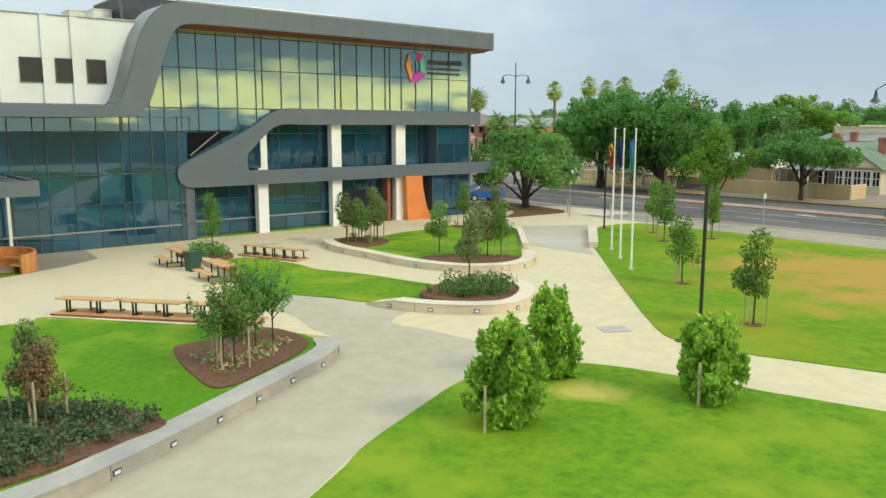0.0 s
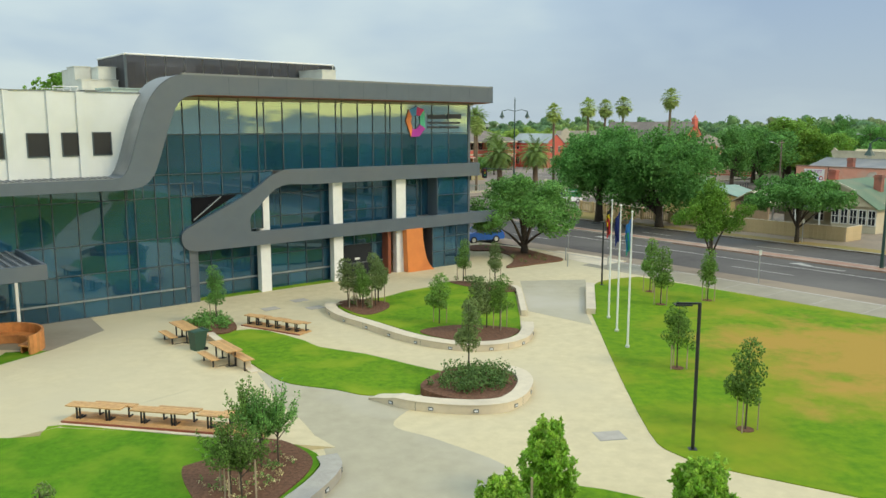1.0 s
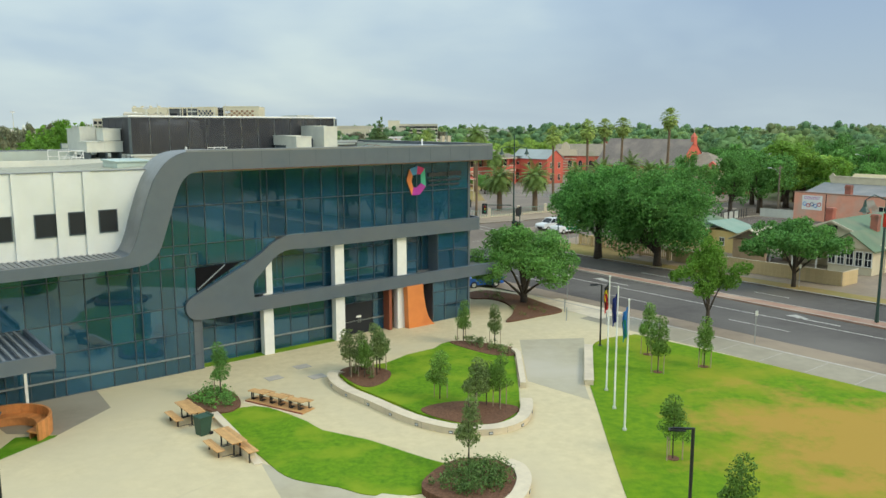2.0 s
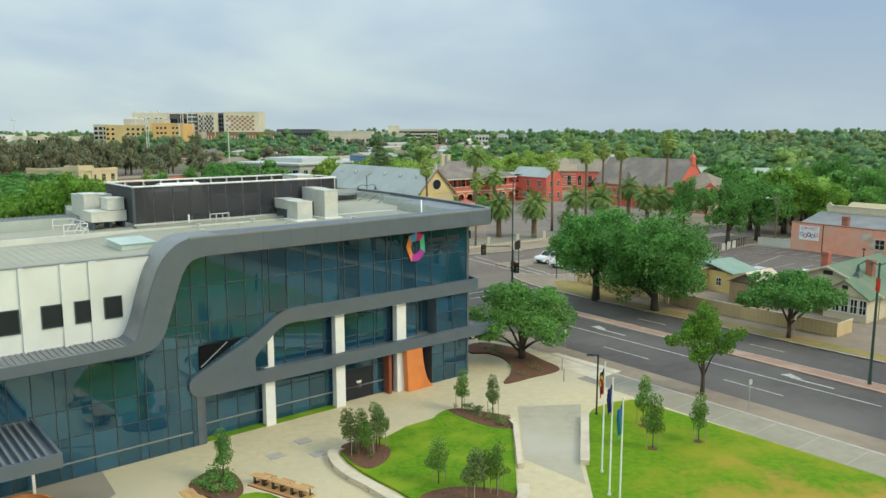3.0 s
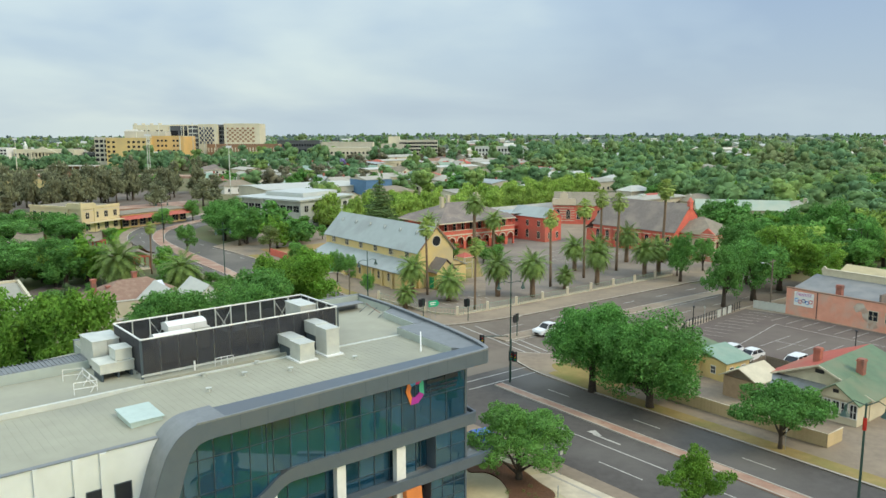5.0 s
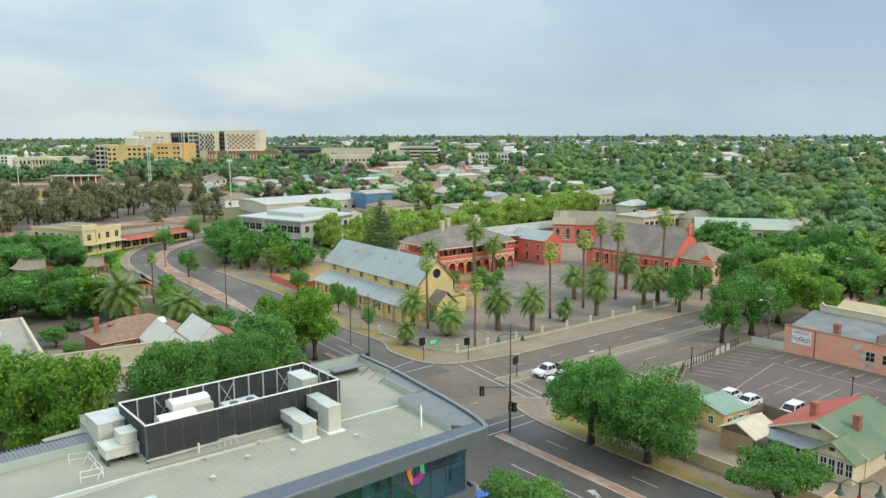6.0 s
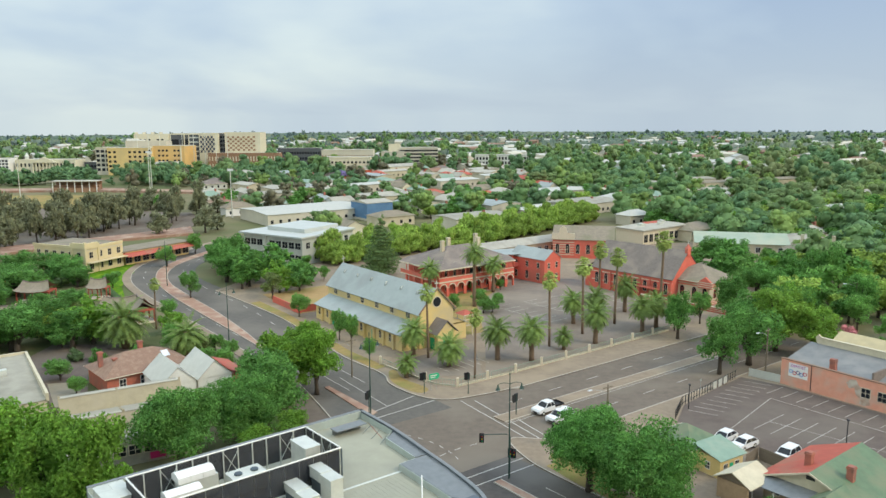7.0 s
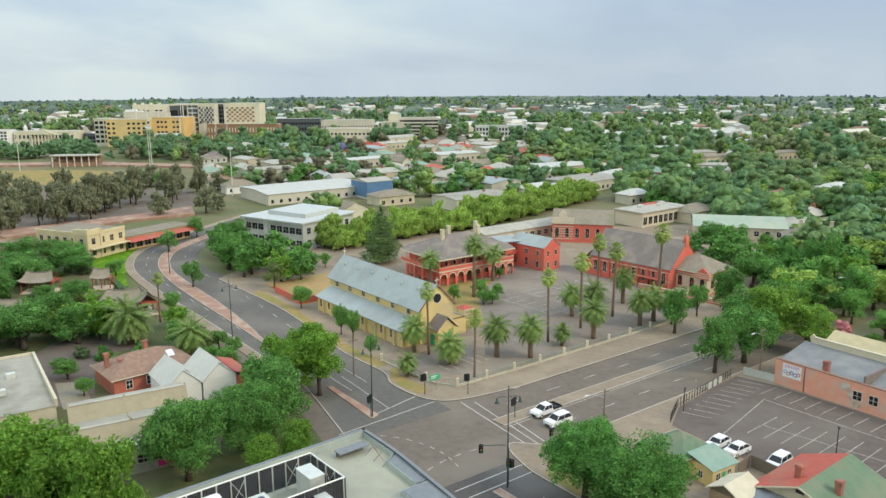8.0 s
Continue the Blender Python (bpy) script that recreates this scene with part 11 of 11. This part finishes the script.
for k in range(470):
    d = 640 * (1650 / 640) ** rngh.random()
    b = rngh.uniform(-0.64, 0.64)
    x, y = d * math.sin(b), d * math.cos(b)
    if d < 720 and (-380 < x < 80):
        continue
    L, W, h = rngh.uniform(12, 30), rngh.uniform(9, 16), rngh.uniform(3.6, 6.5)
    for q in range(0, 7):
        f = 1 - 0.012 * q
        GLADES.setdefault((int(x * f // 16), int(y * f // 16)), True)
    g = (g1, g1, g1, g2, g3)[rngh.integers(0, 5)]
    a = rngh.uniform(0, 3.14)
    gz = fall(math.hypot(x, y - 60))
    g.slab(x, y, gz, gz + h, L, W, a)
    h = gz + h
    c, s = math.cos(a), math.sin(a)
    e = [(x + c * u - s * v, y + s * u + c * v, z) for u, v, z in ((-L / 2, -W / 2, h), (L / 2, -W / 2, h), (L / 2, W / 2, h), (-L / 2, W / 2, h), (-L / 2, 0, h + 1.8), (L / 2, 0, h + 1.8))]
    g.add(e, [(0, 1, 5, 4), (2, 3, 4, 5), (0, 4, 3), (1, 2, 5)])


def glade(x, y):
    return (int(x // 16), int(y // 16)) in GLADES


struct("far_houses", g1, SKYLITE, "pale roofs of far houses", "houses", kind="stuff")
struct("far_houses", g2, PALEW, "cream far houses", "houses", kind="stuff")
struct("far_houses", g3, TERRA, "brown roofs of far houses", "houses", kind="stuff")

LEAF_GUM = mat("gum_leaf", (0.265, 0.28, 0.16), (0.18, 0.19, 0.115), 0.65, scale=0.6, island=0.4, obvar=0.15, spec=0.2, trans=0.4)
# trees of the middle distance, each a thing
MID = []
for k, leaf in enumerate((LEAF_DARK, LEAF_MID, LEAF_DARK, LEAF_GUM, LEAF_BRIGHT, LEAF_WILLOW)):
    MID.append(tree_meshes("town_tree", 200 + k, 4.2, 6.6, 1.8, 0.3, 11, 560, 1.0, leaf, limbs=3, cr=0.82))
ML = ["large dark green town tree", "round mid-green town tree", "dense dark green town tree", "tall grey-green gum tree", "bright green leafy town tree", "light green leafy town tree"]
rngt = np.random.default_rng(99)
put = 0
tries = 0
while put < 300 and tries < 9000:
    tries += 1
    d = 165 * (430 / 165) ** rngt.random()
    b = rngt.uniform(-0.62, 0.64)
    x, y = d * math.sin(b), d * math.cos(b)
    left = x < -0.28 * y
    if x < 0.18 * y and not left and rngt.random() < 0.45:
        continue
    if (y < 345 and -36 < x < 72) or on_boulevard(x, y) or not clear_of(x, y, 2.0):
        continue
    if y < 165 and x > 0 and x < 92:
        continue
    s = rngt.uniform(0.7, 1.3)
    taken.append((x, y, 2.6 * s))
    k = int(rngt.choice([3, 3, 3, 1])) if left and y > 250 else int(rngt.choice([0, 0, 1, 2, 2, 4, 5]))
    plant_tree("town_tree", MID[k][:2], x, y, 0.0, ML[k], rngt.uniform(0, 6.28), s, s * rngt.uniform(0.68, 0.98), group="town trees")
    put += 1
# gum rows by the railway land
for k in range(38):
    x, y = (-250 + 12.0 * (k - 26) + rngt.uniform(-4, 4), 300 + 2.2 * (k - 26) + rngt.uniform(-10, 10)) if k >= 26 else (-150 + 1.6 * k + rngt.uniform(-8, 8), 268 + 4.6 * k + rngt.uniform(-8, 8)) if k < 20 else (-175 + 8 * (k - 20), 300 + rngt.uniform(-12, 12))
    plant_tree("gum_tree", MID[3][:2], x, y, 0.0, "grey-green gum tree by the railway land", rngt.uniform(0, 6.28), rngt.uniform(0.9, 1.3), rngt.uniform(1.45, 2.0), group="gum trees")
t = thing("jacaranda", "lilac-flowering jacaranda among roofs", "tree", pose(-70, 540, 0))
rng = np.random.default_rng(4)
lob = crown_lobes(rng, 5, 6, 2, 9)
g = Geo()
core(g, lob, 0.8)
leaf_cloud(g, rng, lob, 500, 1.0)
part("crown", g, JACAR, t)
part("trunk", Geo().tube([(0, 0, 0), (0, 0, 4)], 0.3, 6), BARK, t)


TEMPL = []
for k in range(6):
    rng = np.random.default_rng(300 + k)
    lob = crown_lobes(rng, 1.0, 1.5, 0.25, 10, 0.62)
    g = Geo()
    core(g, lob, 0.86)
    n_core = len(g.f)
    for x, y, z, a, b, c in [lob[q] for q in rng.choice(len(lob), 250)]:
        d = rng.normal(size=3)
        d[2] = abs(d[2]) * 0.9 - 0.15
        d /= np.linalg.norm(d)
        p = np.array((x + d[0] * a * 0.93, y + d[1] * b * 0.93, z + d[2] * c * 0.93))
        t1 = np.cross(d, rng.normal(size=3))
        t1 /= np.linalg.norm(t1)
        t2 = np.cross(d, t1)
        s = 0.10 * rng.uniform(0.7, 1.3)
        g.add([tuple(p - t1 * s - d * 0.02), tuple(p + t1 * s * 0.8 + d * 0.05), tuple(p + t2 * s * 1.3)], [(0, 1, 2)])
    TEMPL.append((np.array(g.v), g.f, n_core))


def woods(name, n, d0, d1, R, leaf, label, seed, keep, thin=1):
    """Far trees: lumpy crowns of clumps, joined into one sheet of woods."""
    rng = np.random.default_rng(seed)
    V, F = [], []
    k = 0
    done = 0
    while done < n:
        d = d0 * (d1 / d0) ** rng.random()
        b = rng.uniform(-0.66, 0.66)
        x, y = d * math.sin(b), d * math.cos(b)
        if not keep(x, y, rng):
            continue
        done += 1
        vs, fs, nc = TEMPL[rng.integers(0, 6)]
        if thin > 1:
            # far off, every so many faces will do
            fs = fs[:nc] + fs[nc::thin]
        r = R * rng.uniform(0.65, 1.35)
        h = r * rng.uniform(0.85, 1.3) * (0.8 if d < 520 else 1.0)
        a = rng.uniform(0, 6.28)
        c, s_ = math.cos(a), math.sin(a)
        gz = fall(math.hypot(x, y - 60))
        V.append(np.column_stack((x + r * (c * vs[:, 0] - s_ * vs[:, 1]), y + r * (s_ * vs[:, 0] + c * vs[:, 1]), gz + h * vs[:, 2])))
        F += [tuple(i + k for i in f) for f in fs]
        k += len(vs)
    me = bpy.data.meshes.new(name)
    me.from_pydata(np.concatenate(V).tolist(), [], F)
    me.materials.append(leaf)
    me.polygons.foreach_set("use_smooth", [len(f) == 4 for f in F])
    me.update()
    return tagged(new(name, me), label, "woods", "", "stuff")


def keep_mid(x, y, rng):
    if (y < 345 and -40 < x < 75) or not clear_of(x, y, 0.5) or on_boulevard(x, y):
        return False
    if (y < 250 and x < 90) or (x < -0.4 * y and y < 640):
        return False
    if (x < 0.12 * y and y < 700 and rng.random() < 0.72) or (x < -0.25 * y and y < 480):
        return False
    return noise.noise((x * 0.008, y * 0.008, 0)) > -0.42 and not glade(x, y)


# distance haze is mixed into this leaf colour, bluer than nearer trees
LEAF_HILL = mat("far_haze_leaf", (0.125, 0.18, 0.175), (0.09, 0.135, 0.135), 0.8, scale=0.003, island=0.3, c3=(0.15, 0.17, 0.13), big_scale=0.001, spec=0.1)
LEAF_FARB = mat("far_bright_leaf", (0.29, 0.41, 0.13), (0.21, 0.32, 0.105), 0.7, scale=0.03, island=0.28, spec=0.08, trans=0.35)
LEAF_FARD = mat("far_dark_leaf", (0.185, 0.32, 0.15), (0.135, 0.24, 0.12), 0.7, scale=0.03, island=0.28, spec=0.08, trans=0.3)
woods("far_woods", 850, 240, 950, 5.8, LEAF_FAR, "dense green town trees", 1, keep_mid)
woods("far_woods", 330, 240, 900, 5.2, LEAF_FARB, "lighter green town trees", 21, keep_mid)
woods("far_woods", 380, 240, 950, 6.2, LEAF_FARD, "dark green town trees", 22, keep_mid)
woods("far_woods", 220, 260, 1000, 4.6, LEAF_FARO, "grey-brown gum trees", 2, lambda x, y, r: keep_mid(x, y, r) and x < 0.1 * y)
woods("far_woods", 210, 520, 655, 4.6, LEAF_FARD, "belt of dark green trees before the hospital", 23, lambda x, y, r: 520 < y < (598 if x > -275 else 550) and -350 < x < -70)
woods("far_woods", 700, 880, 1700, 6.0, LEAF_FAR, "far green tree belts", 3, lambda x, y, r: noise.noise((x * 0.003, y * 0.003, 3)) > -0.2 and not glade(x, y), 3)
woods("far_woods", 700, 1300, 2300, 5.2, LEAF_HILL, "eucalypt belts towards the horizon, haze-blue in colour", 4, lambda x, y, r: noise.noise((x * 0.0015, y * 0.0015, 3)) > -0.3 and not glade(x, y), 5)
# closed canopy of the plain: lumpy crowns side by side, broken by clearings
rngc = np.random.default_rng(12)
NA, NR = 520, 120
V, F = [], []
ok = []
for i in range(NR):
    d = 820 * (3000 / 820) ** (i / (NR - 1))
    for j in range(NA):
        b = -0.7 + 1.4 * (j + rngc.uniform(-0.35, 0.35)) / (NA - 1)
        dd = d * (1 + rngc.uniform(-0.006, 0.006))
        x, y = dd * math.sin(b), dd * math.cos(b)
        n = noise.noise((x * 0.004, y * 0.004, 7)) + 0.5 * noise.noise((x * 0.013, y * 0.013, 2)) + 0.00012 * (d - 900)
        if glade(x, y):
            n = -1.0
        ok.append(n > 0.02)
        h = (rngc.uniform(1.5, 9.5) + 3 * noise.noise((x * 0.01, y * 0.01, 1))) if n > 0.02 else -1.0
        V.append((x, y, fall(math.hypot(x, y - 60)) + h))
for i in range(NR - 1):
    for j in range(NA - 1):
        q = (i * NA + j, i * NA + j + 1, (i + 1) * NA + j + 1, (i + 1) * NA + j)
        if sum(ok[k] for k in q) >= 1:
            F.append((q[0], q[1], q[2]))
            F.append((q[0], q[2], q[3]))
# haze over the plain put into the canopy colour as a greyer green
LEAF_PLAIN = mat("plain_haze_leaf", (0.13, 0.175, 0.135), (0.09, 0.13, 0.10), 0.85, scale=0.02, c3=(0.17, 0.20, 0.14), big_scale=0.003, spec=0.1)
me = bpy.data.meshes.new("plain_canopy")
me.from_pydata(V, [], F)
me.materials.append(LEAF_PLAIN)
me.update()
tagged(new("plain_woods", me), "unbroken tree cover of the far plain, haze-blue in colour", "woods", "", "stuff")
# trees opposite the campus, out of view but mirrored in its glass
for k in range(9):
    x, y = rd(-12 + 8.0 * k, 71.5)
    plant_tree("street_tree", ELM[k % 2], x, y, 0.1, "large dark green elm on the verge", k * 1.1, 0.9 + 0.05 * (k % 3), 0.85, group="street trees")
